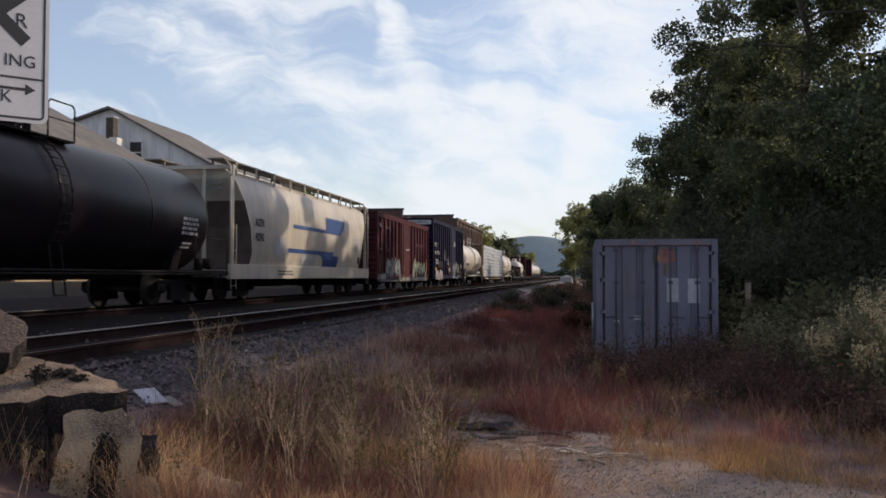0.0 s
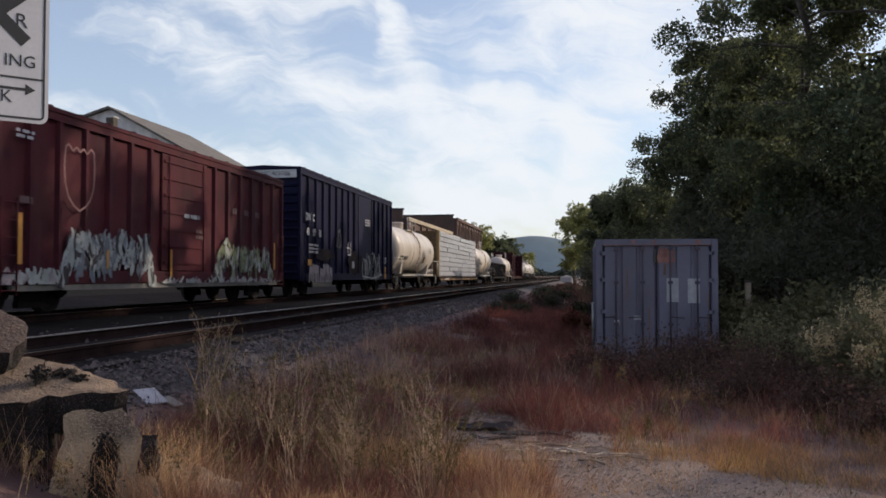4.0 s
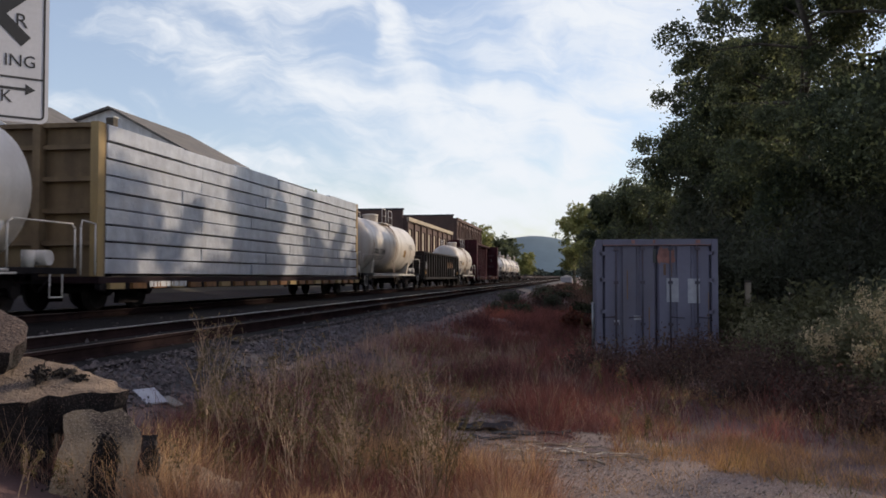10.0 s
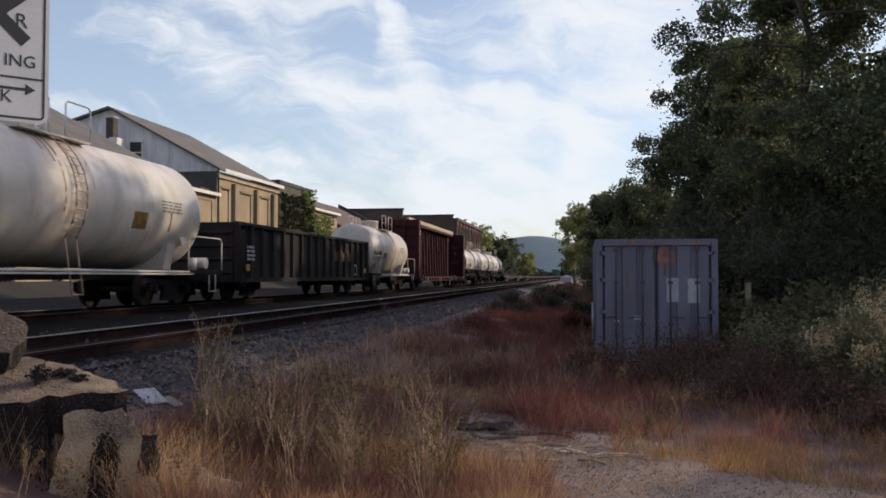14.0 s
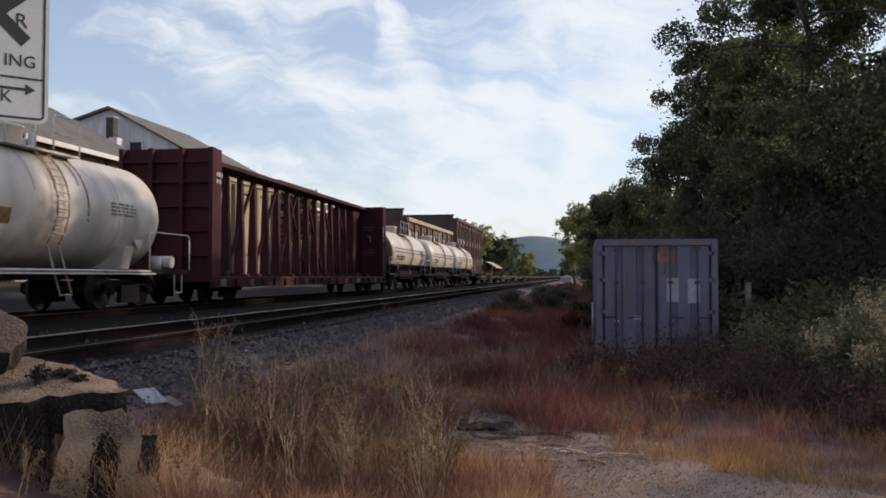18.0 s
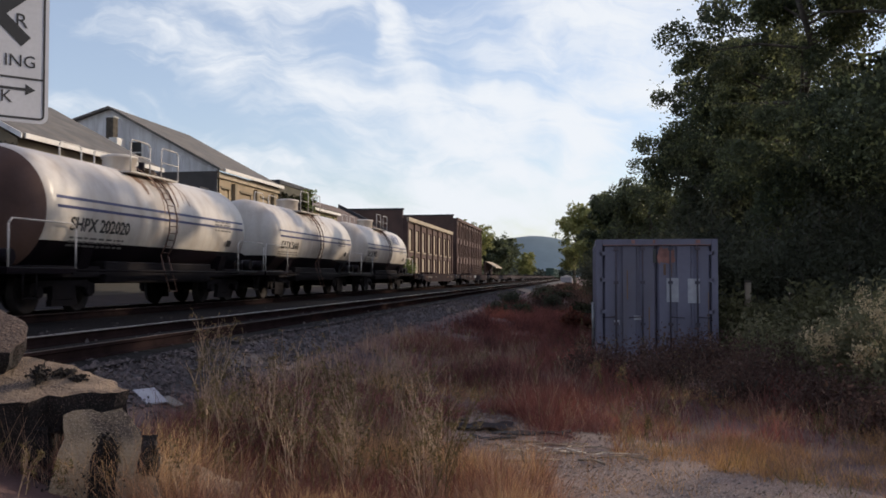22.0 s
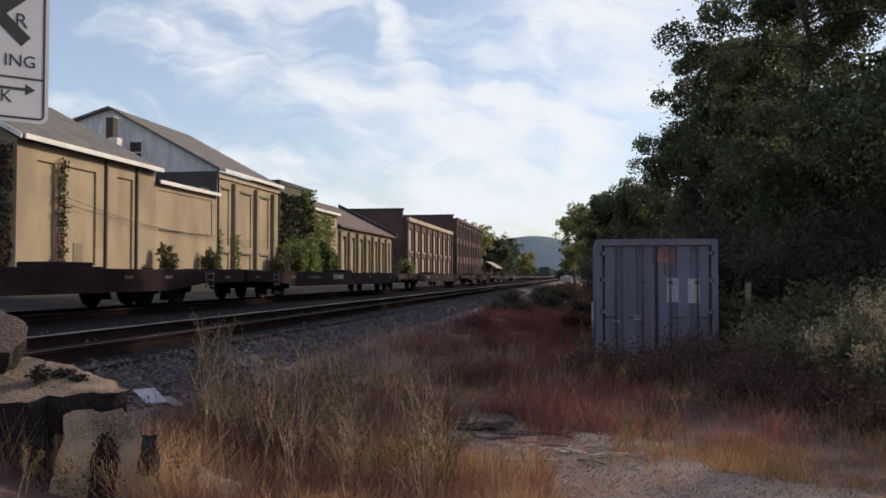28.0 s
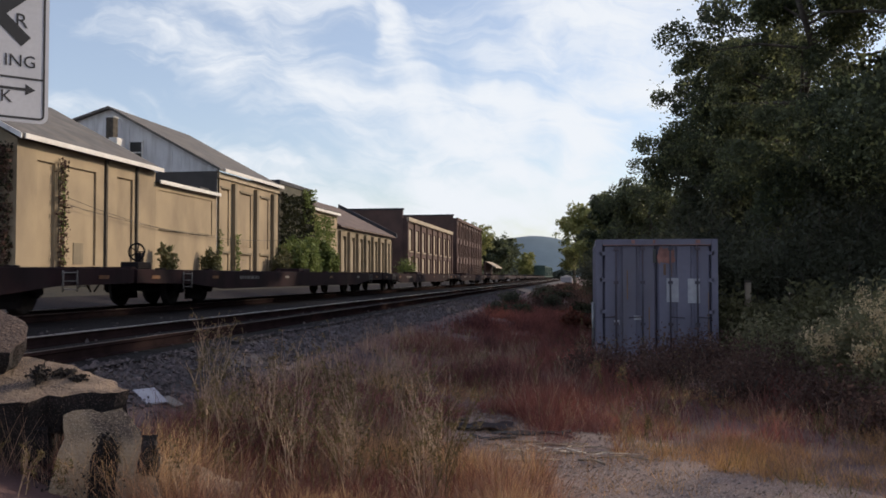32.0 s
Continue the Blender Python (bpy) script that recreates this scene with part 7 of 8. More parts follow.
for k, (x, y, w, h) in enumerate(((4.1, 14.2, 1.7, 1.35), (4.6, 12.6, 1.9, 1.5), (3.9, 11.4, 1.3, 1.1), (4.0, 13.0, 1.4, 1.25), (3.3, 16.0, 1.6, 1.1), (4.9, 15.6, 1.8, 1.6))):
    shrub(x, y, 0.0, w, h, "weed_leaf", 6000, 240 + k, "weedy bush with pale flower heads", 0.036, "flowering_bush", 3800 if x / y > 0.3 else 0)
for k, (x, y, w, h, lf) in enumerate(((-0.1, 27, 0.9, 0.8, "russet"), (0.1, 33, 0.9, 0.8, "ivy"))):
    shrub(x, y, 0.0, w, h, lf, 1500, 260 + k, "russet autumn bush beside the tracks", 0.08)
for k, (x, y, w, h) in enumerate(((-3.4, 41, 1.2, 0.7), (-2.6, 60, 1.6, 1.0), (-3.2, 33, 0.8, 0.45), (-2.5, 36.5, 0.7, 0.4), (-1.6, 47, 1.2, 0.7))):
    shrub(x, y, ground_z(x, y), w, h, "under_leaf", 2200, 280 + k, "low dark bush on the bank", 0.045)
sr = random.Random(12)
for k in range(16):
    y = 50 + 8 * k
    x = sr.uniform(-3.2, -1.0)
    shrub(x, y, ground_z(x, y), sr.uniform(1.2, 2.0), sr.uniform(0.2, 0.42), sr.choice(("bramble", "bramble", "ivy")), 900, 900 + k, "low brown bush beside the tracks", 0.09)
# brambles added over a shaded patch; their leaf colour carries that shade
for k, (x, y, w, h) in enumerate(((1.2, 14.2, 1.8, 0.40), (2.2, 12.8, 1.9, 0.45), (3.0, 11.6, 1.6, 0.45), (1.8, 15.6, 2.0, 0.55), (2.9, 14.4, 1.9, 0.6), (0.4, 15.8, 1.6, 0.35), (3.4, 10.2, 1.2, 0.5), (3.6, 9.2, 1.0, 0.55), (2.4, 16.8, 1.6, 0.6))):
    shrub(x, y, 0.0, w, h, "bramble", 5000, 320 + k, "added low bramble tangle, shade put into its purple-brown leaf", 0.022, "bramble")
# green growth along the mill
for k, (x, y, w, h) in enumerate(((-19.1, 58.4, 2.6, 3.7), (-19.1, 56.4, 2.4, 3.2), (-19.2, 54.4, 2.0, 1.9), (-19.1, 60.4, 2.2, 2.7), (-19.4, 64.8, 1.2, 3.6), (-19.4, 67.2, 1.0, 2.8), (-19.3, 38.6, 1.2, 1.9), (-19.4, 43.8, 1.1, 1.9), (-19.4, 96, 3.0, 2.4))):
    shrub(x, y, GZ, w * 0.8, h, "vine" if h > 2 else "shrub", 6000 if h > 3 else 900, 300 + k, "bright green sunlit bush against the mill wall", 0.11)


def ivy_coat(y0, y1, z0, z1, count, seed, leaf, size, label):
    """Ivy hanging off a wall: uneven, thickest where it bulges."""
    rng = np.random.default_rng(seed)
    y, z = rng.uniform(y0, y1, count), rng.uniform(z0, z1, count)
    bulge = np.array([0.5 + 0.5 * noise.noise(Vector((a * 0.9, b * 0.9, seed))) for a, b in zip(y, z)])
    p = np.stack([FX + 0.02 + bulge * rng.random(count) * 0.6, y, z + (bulge - 0.5) * 0.5], 1)
    t = thing("wall_ivy", label, "ivy", "wall vines")
    ob = new("foliage", quads_mesh("foliage", leaf_cloud(p, rng.uniform(size * 0.5, size, count), rng), M[leaf]))
    ob.parent = t
    part("stem", Shape().path([(FX + 0.03, y0 + 0.5, GZ), (FX + 0.03, y0 + 0.7, (z0 + z1) / 2), (FX + 0.03, (y0 + y1) / 2, z1 - 0.3)], 0.03, 6), "bark", t)


ivy_coat(56.1, 62.9, 2.0, 7.4, 2300, 21, "ivy", 0.20, "dark ivy coat over the flat-roofed house")
ivy_coat(60.8, 63.0, 5.6, 8.1, 900, 22, "vine", 0.13, "green ivy spilling over the roof corner")
ivy_coat(63.0, 68.5, 2.0, 6.5, 2000, 23, "vine", 0.14, "green ivy hanging on the low wall")


def vines(name, y0, y1, z0, z1, count, seed, x=FX, label="leafy vine climbing the stucco wall", leaf="vine"):
    rng = np.random.default_rng(seed)
    t = thing(name, label, "vine", "wall vines")
    s = Shape()
    for i in range(5):
        y = rng.uniform(y0, y1)
        pts = [(x + 0.03, y, GZ)]
        for j in range(8):
            y = min(y1, max(y0, y + rng.normal(0, 0.2)))
            pts.append((x + 0.03, y, GZ + (z1 - GZ) * (j + 1) / 8))
        s.path(pts, 0.014, 5)
    part("stem", s, "bark", t)
    p = np.stack([x + 0.04 + np.abs(rng.normal(0, 0.09, count)), rng.normal((y0 + y1) / 2, (y1 - y0) * 0.3, count), rng.uniform(z0, z1, count)], 1)
    ob = new("foliage", quads_mesh("foliage", leaf_cloud(p, rng.uniform(0.04, 0.1, count), rng), M[leaf]))
    ob.parent = t


vines("wall_vine", 30.85, 31.3, 1.6, 6.3, 420, 1, FX + 0.1, "rusty brown vine climbing the stucco wall", "bramble")
vines("wall_vine", 30.9, 31.2, 2.0, 6.0, 120, 9, FX + 0.12)
vines("wall_vine", 47.9, 48.5, 1.0, 4.2, 300, 3, FX + 0.2)
vines("wall_vine", 46.0, 46.4, 1.0, 4.4, 200, 4)


def end_ivy():
    """Brown withering ivy over the shaded end wall of the mill."""
    rng = np.random.default_rng(44)
    n = 7000
    x, z = rng.uniform(FX - 5.5, FX - 0.1, n), rng.uniform(1.4, 6.6, n)
    bulge = np.array([0.5 + 0.5 * noise.noise(Vector((a * 1.1, b * 1.1, 3))) for a, b in zip(x, z)])
    p = np.stack([x, 28.45 - bulge * rng.random(n) * 0.5, z], 1)
    t = thing("wall_ivy", "brown withering ivy over the mill's end wall", "ivy", "wall vines")
    for name, pick, mat in (("foliage", rng.random(n) < 0.6, "bramble"), ("green_foliage", None, "ivy")):
        q = p[pick] if pick is not None else p[rng.integers(0, n, n // 2)]
        ob = new(name, quads_mesh(name, leaf_cloud(q, rng.uniform(0.05, 0.12, len(q)), rng), M[mat]))
        ob.parent = t
    part("stem", Shape().path([(FX - 0.6, 28.46, GZ), (FX - 0.9, 28.46, 4.0), (FX - 1.6, 28.46, 6.2)], 0.03, 6), "bark", t)


end_ivy()
vines("wall_vine", 63.2, 65.0, 1.2, 6.0, 1300, 6)


# ---- grass and weeds of the lot ----
def in_drive(x, y):
    return abs(x - drive_x(y)) < drive_w(y) * (0.8 + 0.9 * noise.noise(Vector((x * 1.3, y * 1.3, 4))) + 0.4 * noise.noise(Vector((x * 4, y * 4, 7)))) and y < 10.9


def grass(name, mat, n, region, hrange, wrange, seed, label, keep, lean=0.3, power=1.7, cut=0.15):
    rng = np.random.default_rng(seed)
    x0, x1, y0, y1 = region
    out, hs = [], []
    while len(out) < n:
        x, y = rng.uniform(x0, x1), y0 + (y1 - y0) * rng.random() ** power
        d = noise.noise(Vector((x * 0.9, y * 0.55, seed))) * 0.5 + 0.5 + 0.22 * noise.noise(Vector((x * 3.1, y * 2.2, seed + 3)))
        if rng.random() < keep(x, y) * max(0.0, d - cut) * 2.2:
            for _ in range(int(rng.integers(5, 16))):
                xx, yy = x + rng.normal(0, 0.05), y + rng.normal(0, 0.05)
                out.append((xx, yy, ground_z(xx, yy) - 0.02))
                hs.append((hrange[0] + (hrange[1] - hrange[0]) * rng.random() ** 1.8 * 1.35) * (0.15 + 1.3 * d))
    p, hs = np.array(out), np.array(hs)
    v = blades(p, hs, rng.uniform(*wrange, len(p)) * (0.7 + p[:, 1] * 0.06), rng, lean)
    tagged(new(name, quads_mesh(name, v, M[mat])), label, "grass", kind="stuff")


grass("russet_grass", "grass_red", 84000, (-3.6, 3.4, 7.0, 42), (0.10, 0.34), (0.003, 0.007), 11, "russet dry grass over the lot and bank",
      lambda x, y: 0.0 if in_drive(x, y) else (1.0 if y > 9.5 else 0.35) * (1.0 if x < 0.4 else 0.35 if y > 9.3 else 0.0) * (0.35 if x < -0.3 and y < 9 else 1.0) * (0.35 if x < -1.9 and y < 15 else 1.0) * min(1, max(0, (x + 3.6) * 2)), cut=0.33, lean=0.55)
# far brush takes the darker bramble leaf to stand in for tree shade
grass("far_brush", "bramble", 26000, (-3.4, 3.0, 40, 150), (0.12, 0.36), (0.006, 0.012), 18, "low brush along the bank far off, tree shade put into its brown",
      lambda x, y: 1.0, 0.5, 1.4, 0.1)
grass("straw_grass", "grass_tan", 62000, (-2.9, 6.0, 5.9, 15), (0.03, 0.14), (0.003, 0.006), 12, "straw-yellow dry grass round the drive",
      lambda x, y: 0.07 if in_drive(x, y) else 0.6 if x < -0.5 and y < 7.3 else 0.12 if x < -0.5 and y < 9 else 0.9 if y < 10.6 and x > 0.6 else 0.5 if y < 11 else 0.6 if y < 13 else 0.15, 0.6, 1.3, 0.42)
grass("green_weeds", "grass_green", 12000, (-3.4, 7.5, 6.0, 24), (0.08, 0.34), (0.004, 0.009), 13, "dull green weeds among the dry grass",
      lambda x, y: 0.0 if in_drive(x, y) else 0.8 if x > 2.6 else 0.25, 0.5)
grass("brush", "stalk", 24000, (-3.9, 4.5, 5.3, 20), (0.10, 0.42), (0.0022, 0.0050), 14, "bleached thin stalks standing in the dry grass",
      lambda x, y: 0.0 if in_drive(x, y) else 1.0 if x < -0.8 else 0.4, 0.35, 1.4)


grass("dead_litter", "litter", 60000, (-3.7, 0.2, 5.4, 11.5), (0.03, 0.15), (0.003, 0.008), 15, "dark dead leaves and broken stems on the ground",
      lambda x, y: 0.0 if in_drive(x, y) else 1.0, 1.1, 1.3, 0.1)


grass("front_grass", "front_straw", 30000, (-3.3, -0.1, 5.2, 7.6), (0.10, 0.36), (0.0022, 0.0048), 16, "dry grass at the front of the lot, sunlight put into its colour",
      lambda x, y: 0.0 if in_drive(x, y) else 1.0 if x > -1.9 else 0.12, 0.5, 1.0, 0.35)
grass("front_grass", "grass_red", 16000, (-3.3, -0.3, 5.4, 8.2), (0.08, 0.28), (0.003, 0.006), 17, "reddish dry grass at the front of the lot",
      lambda x, y: 0.0 if in_drive(x, y) else 1.0, 0.5, 1.0, 0.35)


def tall_weed(x, y, h, seed):
    """A dry stalk that forks into many thin upright twigs."""
    r = random.Random(seed)
    t = thing("tall_weed", "dry bleached weed with thin forking stalks", "weed", "tall weeds", at=pose(x, y, ground_z(x, y)))
    st, tips = Shape(), []

    def grow(p, d, length, rad, level):
        e = p + d * length
        st.tube(p, e, rad, 4, rad * 0.6, False)
        if level == 0:
            tips.append(e)
            return
        for i in range(r.randint(3, 4) if level == 2 else r.randint(1, 3)):
            q = p.lerp(e, r.uniform(0.35, 1.0))
            a = r.uniform(0, 2 * math.pi)
            lean = r.uniform(0.25, 0.75)
            nd = (d + Vector((math.cos(a) * lean, math.sin(a) * lean, r.uniform(0.0, 0.2)))).normalized()
            grow(q, nd, length * r.uniform(0.38, 0.62), rad * 0.55, level - 1)
    for k in range(r.randint(1, 3)):
        a, q = r.uniform(0, 2 * math.pi), r.uniform(0.05, 0.4)
        d = Vector((math.cos(a) * q, math.sin(a) * q, 1)).normalized()
        grow(Vector((r.uniform(-0.05, 0.05), r.uniform(-0.05, 0.05), -0.03)), d, h * r.uniform(0.5, 0.75), r.uniform(0.0035, 0.0065), 2)
    part("stalk", st, "pale_stalk" if seed % 4 else "olive", t)
    rng = np.random.default_rng(seed)
    p = np.repeat(np.array([tuple(e) for e in tips]), 2, 0) + rng.normal(0, 0.010, (len(tips) * 2, 3))
    ob = new("seed_head", quads_mesh("seed_head", leaf_cloud(p, rng.uniform(0.003, 0.008, len(p)), rng, 2.2), M["olive" if seed % 3 else "grass_tan"]))
    ob.parent = t
    tagged(ob, kind="stuff")
    # small dry leaves along the twigs
    q = np.array(st.v)[rng.integers(0, len(st.v), 120)] + rng.normal(0, 0.014, (120, 3))
    ob = new("leaf", quads_mesh("leaf", leaf_cloud(q, rng.uniform(0.005, 0.014, 120), rng, 1.8), M["olive"]))
    ob.parent = t
    tagged(ob, kind="stuff")


wr = random.Random(4)
for i in range(76):
    y = wr.uniform(6.0, 9.6)
    tall_weed(wr.uniform(-0.46, -0.15) * y, y, wr.choice((0.5, 0.6, 0.7, 0.8, 0.95, 1.15)), 500 + i)
for i in range(26):
    y = wr.uniform(8.5, 15)
    x = wr.uniform(-0.22, 0.32) * y
    if not in_drive(x, y):
        tall_weed(x, y, wr.uniform(0.3, 0.7), 600 + i)
for i in range(22):
    tall_weed(wr.uniform(0.0, 3.6), wr.uniform(16.6, 18.1), wr.uniform(0.45, 0.85), 700 + i)

# ---- rubble heap, scraps and sticks ----
rubble_block("concrete_slab", [(0.0, 0.0), (-0.12, -0.05), (-0.30, -0.05), (-0.42, -0.11), (-0.52, -0.08), (-0.62, -0.17), (-0.8, -0.2), (-1.3, -0.25), (-1.3, 0.6), (-0.9, 0.58), (-0.5, 0.38), (-0.19, 0.17)], 0.32, pose(-3.05, 5.62, 0.83, 17, 0, 9), 2, "broken concrete slab with a dark ragged edge", face="stained_concrete")
rubble_block("concrete_chunk", [(-0.45, -0.20), (0.02, -0.22), (0.15, -0.10), (0.17, 0.10), (0.05, 0.24), (-0.4, 0.28)], 0.36, pose(-4.15, 5.72, 1.19, 30, 22, 10), 1, "rough tan concrete chunk on top of the heap", face="dull_concrete")
rubble_block("concrete_block", [(-0.30, 0.34), (-0.2, 0.39), (-0.06, 0.37), (0.06, 0.41), (0.15, 0.32), (0.25, 0.18), (0.30, 0.0), (0.42, -0.17), (0.58, -0.52), (-0.36, -0.52), (-0.31, 0.0)], 0.30, pose(-3.12, 5.46, 0.44, 66, 0, 9), 3, "pale broken concrete block leaning in the heap")
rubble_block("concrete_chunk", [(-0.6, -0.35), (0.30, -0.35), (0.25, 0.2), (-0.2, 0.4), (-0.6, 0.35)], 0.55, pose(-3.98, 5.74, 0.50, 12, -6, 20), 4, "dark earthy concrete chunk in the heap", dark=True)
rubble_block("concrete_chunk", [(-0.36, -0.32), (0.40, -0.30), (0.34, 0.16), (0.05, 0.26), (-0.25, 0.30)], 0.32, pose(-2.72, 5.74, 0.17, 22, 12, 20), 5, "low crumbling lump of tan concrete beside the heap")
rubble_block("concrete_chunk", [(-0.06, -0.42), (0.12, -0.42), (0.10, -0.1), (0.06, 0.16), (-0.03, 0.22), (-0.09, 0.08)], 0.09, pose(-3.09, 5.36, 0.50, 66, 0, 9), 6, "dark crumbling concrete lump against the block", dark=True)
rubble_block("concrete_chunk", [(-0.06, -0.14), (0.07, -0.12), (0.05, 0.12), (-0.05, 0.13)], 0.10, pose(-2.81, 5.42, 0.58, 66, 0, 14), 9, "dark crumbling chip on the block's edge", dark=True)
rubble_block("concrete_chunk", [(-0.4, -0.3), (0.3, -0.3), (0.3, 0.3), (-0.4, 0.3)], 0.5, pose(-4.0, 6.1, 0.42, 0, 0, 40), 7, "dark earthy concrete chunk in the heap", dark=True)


for k, (x, y, h) in enumerate(((-3.75, 5.15, 0.35), (-3.3, 5.2, 0.3), (-2.75, 5.7, 0.45), (-2.5, 6.0, 0.5), (-3.0, 5.35, 0.3), (-3.5, 5.05, 0.4), (-2.6, 5.5, 0.35))):
    tall_weed(x, y, h, 800 + k)
rubble_block("concrete_chunk", [(-0.4, -0.25), (0.3, -0.25), (0.35, 0.2), (-0.3, 0.25)], 0.3, pose(-3.72, 5.25, 0.24, 20, 8, 10), 8, "dark earthy concrete chunk in the heap", dark=True)


def moss(x, y, z, w, h, seed, n=260):
    rng = np.random.default_rng(seed)
    p = np.stack([x + rng.normal(0, w * 0.3, n), y + rng.normal(0, 0.04, n), z + rng.normal(0, h * 0.3, n)], 1)
    tagged(new("moss_clump", quads_mesh("moss_clump", leaf_cloud(p, rng.uniform(0.008, 0.024, n), rng), M["moss"])), "black dry moss clinging to broken concrete", "moss", "moss on the rubble", "stuff")


for k, (x, y, z, w, h) in enumerate(((-3.62, 5.72, 1.07, 0.12, 0.04), (-3.48, 5.70, 1.04, 0.10, 0.03), (-3.72, 5.58, 1.08, 0.10, 0.10), (-3.45, 5.2, 0.3, 0.3, 0.12))):
    moss(x, y, z, w, h, k)


for k, (x, y, w, h) in enumerate(((0.02, 0.10, 0.16, 0.26), (0.02, -0.12, 0.20, 0.26), (0.04, -0.30, 0.24, 0.2), (0.33, 0.05, 0.08, 0.22))):
    rng = np.random.default_rng(60 + k)
    face = pose(-3.12, 5.46, 0.44, 66, 0, 9)
    p = np.array([tuple(face @ Vector((x + rng.normal(0, w * 0.27), y + rng.normal(0, h * 0.27), 0.17 + abs(rng.normal(0, 0.025))))) for _ in range(300)])
    tagged(new("moss_clump", quads_mesh("moss_clump", leaf_cloud(p, rng.uniform(0.006, 0.018, 300), rng), M["moss"])), "black dry moss clinging to broken concrete", "moss", "moss on the rubble", "stuff")


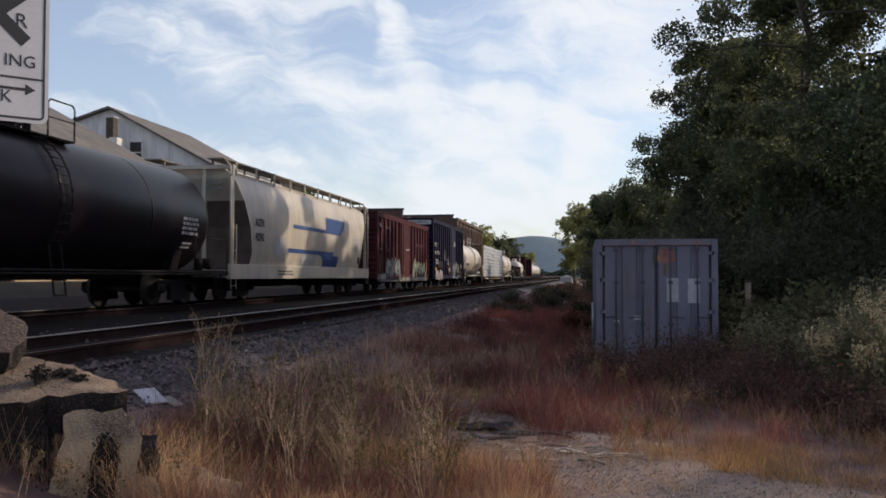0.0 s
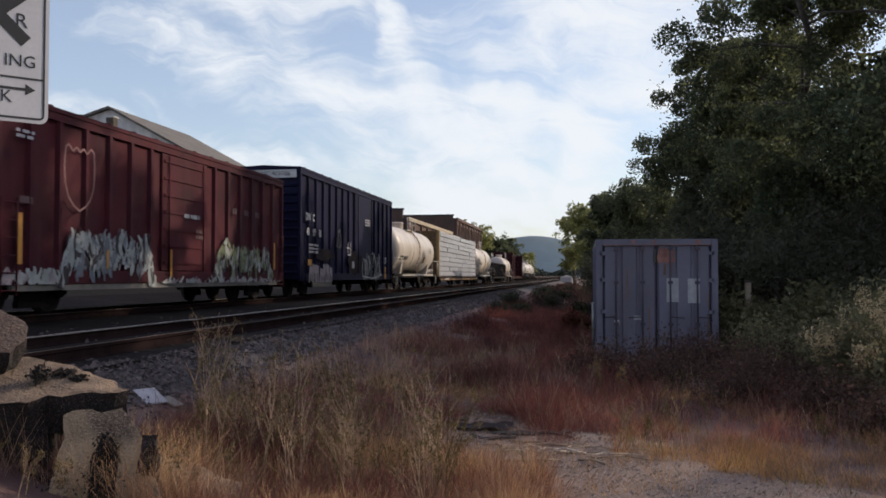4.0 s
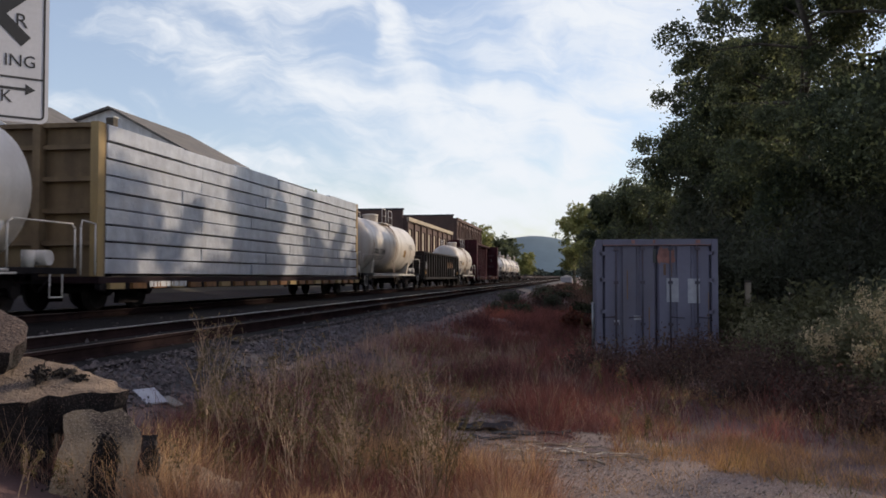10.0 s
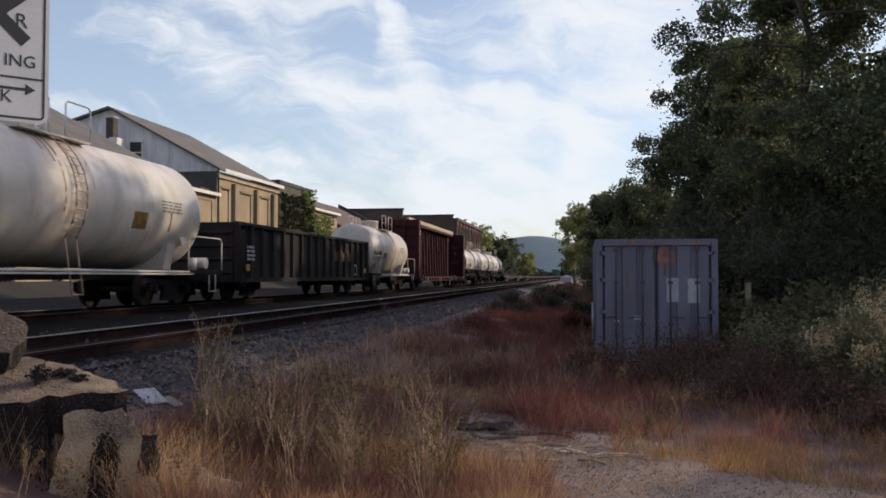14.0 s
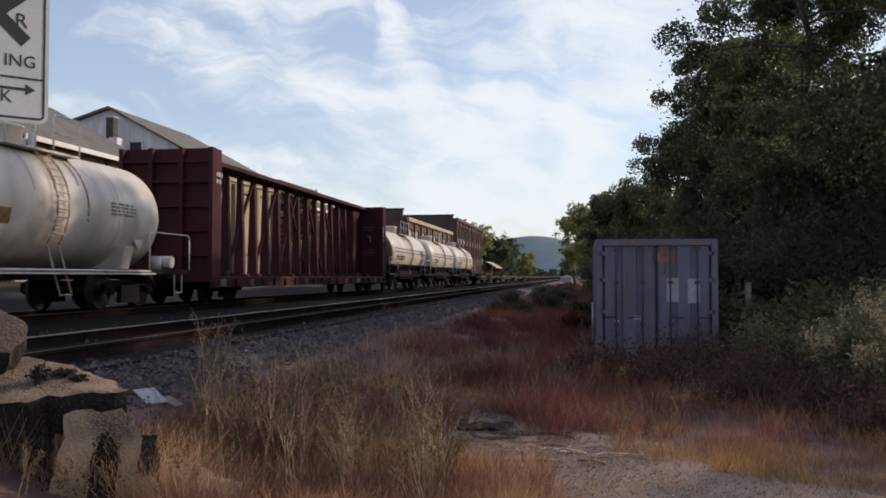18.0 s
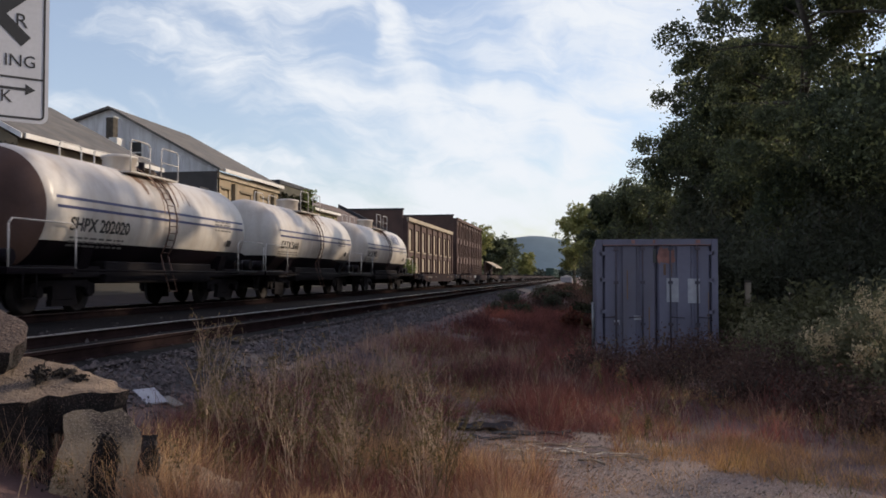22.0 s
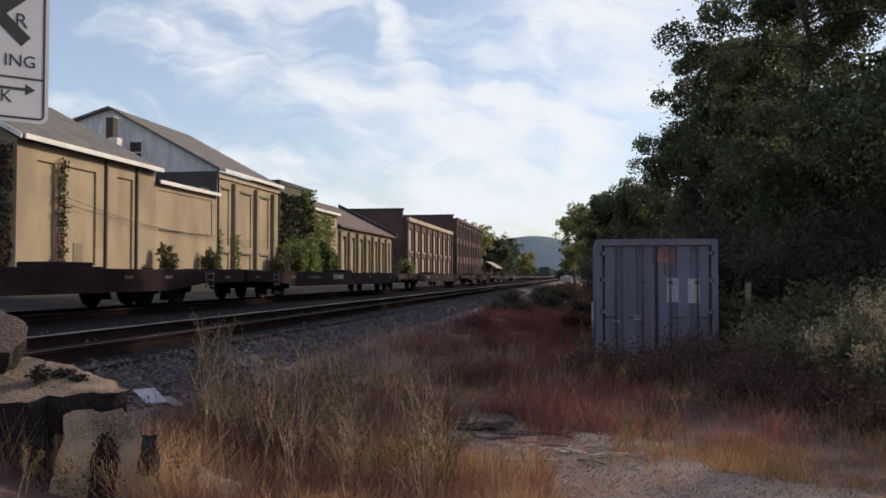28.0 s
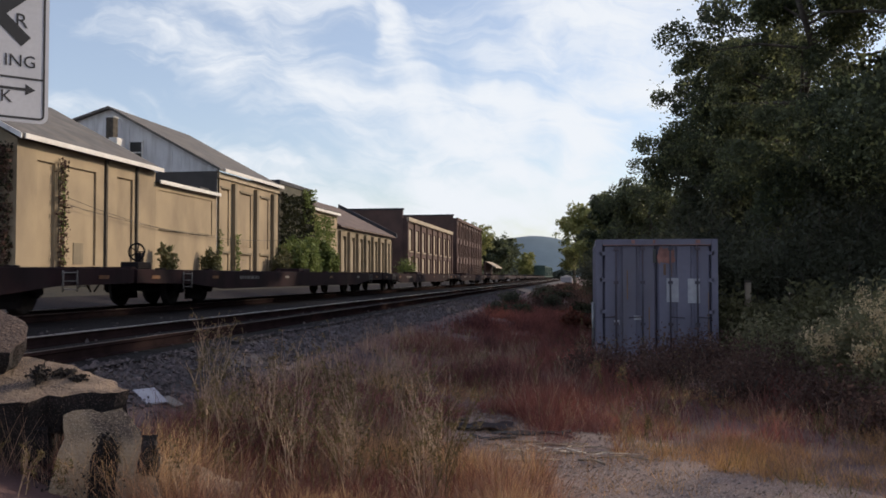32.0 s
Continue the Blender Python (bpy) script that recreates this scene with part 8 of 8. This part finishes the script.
def scraps():
    j = part("board_scrap", rough_up(box(-0.15, 0.15, -0.11, 0.11, 0, 0.02, 0.004), 0.008, 5), "label", at=pose(-4.13, 7.95, 0.585, 0, 22, -35))
    tagged(j, "pale broken board lying on the bank", "scrap")
    j = part("board_scrap", rough_up(box(-0.12, 0.12, -0.07, 0.07, 0, 0.025, 0.005), 0.01, 5), "walk", at=pose(-3.95, 8.03, 0.52, 0, 18, -20))
    tagged(j, "pale broken board lying on the bank", "scrap")
    r = random.Random(9)
    for i, (x, y, L, w) in enumerate(((-0.70, 9.60, 0.7, 0.07), (-0.42, 9.72, 0.6, 0.05), (-0.95, 9.40, 0.5, 0.06), (-0.35, 9.5, 0.5, 0.04), (-1.55, 10.1, 0.5, 0.05), (-1.35, 9.8, 0.4, 0.06))):
        bend, s = r.uniform(-0.14, 0.14), Shape()
        for j in range(10):
            a, b = [(-L / 2 + L * q / 10, bend * math.sin(math.pi * q / 10) + 0.012 * math.sin(q * 0.8 + i), 0.01 + 0.02 * abs(math.sin(q * 0.35 + i))) for q in (j, j + 1)]
            s.add([(a[0], a[1] - w / 2, a[2]), (b[0], b[1] - w / 2, b[2]), (b[0], b[1] + w / 3, b[2] + 0.015), (a[0], a[1] + w / 3, a[2] + 0.015),
                   (a[0], a[1] - w / 2, a[2] - 0.02), (b[0], b[1] - w / 2, b[2] - 0.02), (b[0], b[1] + w / 3, b[2] - 0.005), (a[0], a[1] + w / 3, a[2] - 0.005)],
                  [(0, 1, 2, 3), (7, 6, 5, 4), (0, 4, 5, 1), (3, 2, 6, 7)])
        tagged(part("rubber_strip", s, "rubber", at=pose(x, y, ground_z(x, y) + 0.01, 0, 0, r.uniform(-15, 15))), "black torn rubber strip on the gravel", "scrap", "torn rubber strips")
    for i in range(16):
        x, y, L = r.uniform(-0.9, 0.7), r.uniform(8.3, 9.1), r.uniform(0.15, 0.55)
        s = Shape().path([(-L / 2, 0, 0.01), (0, r.uniform(-0.03, 0.03), 0.03), (L / 2, r.uniform(-0.05, 0.05), 0.012)], r.uniform(0.005, 0.014), 5)
        tagged(part("stick", s, "twig", at=pose(x, y, ground_z(x, y) + 0.012, 0, 0, r.uniform(-40, 40))), "bleached dead stick lying on the gravel", "stick", "sticks on the drive")
    sheet = Shape()
    nx, ny = 10, 6
    sheet.add([(-0.36 + 0.08 * i + 0.03 * math.sin(j * 2.1), -0.2 + 0.08 * j + 0.03 * math.sin(i * 1.7), 0.02 + 0.035 * abs(math.sin(i * 0.9 + j * 0.7))) for j in range(ny) for i in range(nx)],
              [(j * nx + i, j * nx + i + 1, (j + 1) * nx + i + 1, (j + 1) * nx + i) for j in range(ny - 1) for i in range(nx - 1)], True)
    tagged(part("tarp_scrap", sheet, "grime", at=pose(-1.12, 9.85, ground_z(-1.12, 9.85) + 0.01, 0, 0, 12)), "crumpled dark sheet half buried in the gravel", "scrap")
    for i, (cx, cy) in enumerate(((-0.60, 8.78), (-0.50, 8.84), (-0.66, 8.72), (-0.24, 8.68), (-0.14, 8.72), (-0.30, 8.73), (-0.05, 8.66), (0.30, 8.55))):
        L, b = r.uniform(0.14, 0.34) if i < 7 else 0.55, r.uniform(-0.06, 0.06)
        s = Shape().path([(-L / 2, 0, 0.012), (-L / 5, b, 0.04), (L / 4, b * 0.6, 0.03), (L / 2, -b * 0.4, 0.014)], r.uniform(0.006, 0.011), 5)
        tagged(part("stick", s, "bleached", at=pose(cx, cy, ground_z(cx, cy) + 0.012, 0, 0, r.uniform(-25, 25))), "splintered white stick lying on the gravel", "stick", "sticks on the drive")
    p = thing("utility_post", "short weathered wooden post beside the container", "post", at=pose(3.75, 20.9, 0.0))
    part("body", box(-0.07, 0.07, -0.06, 0.06, -0.1, 1.62, 0.02), "twig", p)
    part("cap", box(-0.08, 0.08, -0.07, 0.07, 1.62, 1.66, 0.01), "bark", p)
    sh = thing("far_shed", "small pale shed far down the line", "shed", at=pose(-3.3, 190, 0.3))
    part("wall", box(-1.2, 1.2, 0, 4, 0, 1.3), "label", sh)
    part("roof", Shape().prism([(-1.5, 1.3), (1.5, 1.3), (0, 1.8)], "y", -0.2, 4.2), "white", sh)


scraps()


# ---- what moves ----
def motions():
    """The cars roll towards the camera and past it; their wheels turn while they are near."""
    for car, mid in CARS:
        walk(car, [(t, pose(TRAIN_X, mid - run(t), RAIL_Z)) for t in range(0, 33)])
        for truck in [o for o in car.children if o.name.startswith("truck")]:
            for ws in truck.children:
                place = mid + truck.location.y
                rows, last = [], None
                for k in range(0, 481):
                    t = k / 15
                    near = 8 < place - run(t) < 48
                    if near or k in (0, 480):
                        rows.append((t, Matrix.Translation((0, ws.location.y, 0.457)) @ Matrix.Rotation((run(t) / 0.457 if near else 0.0) % (2 * math.pi), 4, "X")))
                if len(rows) > 4:
                    first, end = rows[1], rows[-2]
                    rows[0], rows[-1] = (0, first[1]), (32, end[1])
                    rows = [q for i, q in enumerate(rows) if i == 0 or q[0] > rows[i - 1][0]]
                    walk(ws, rows)


motions()
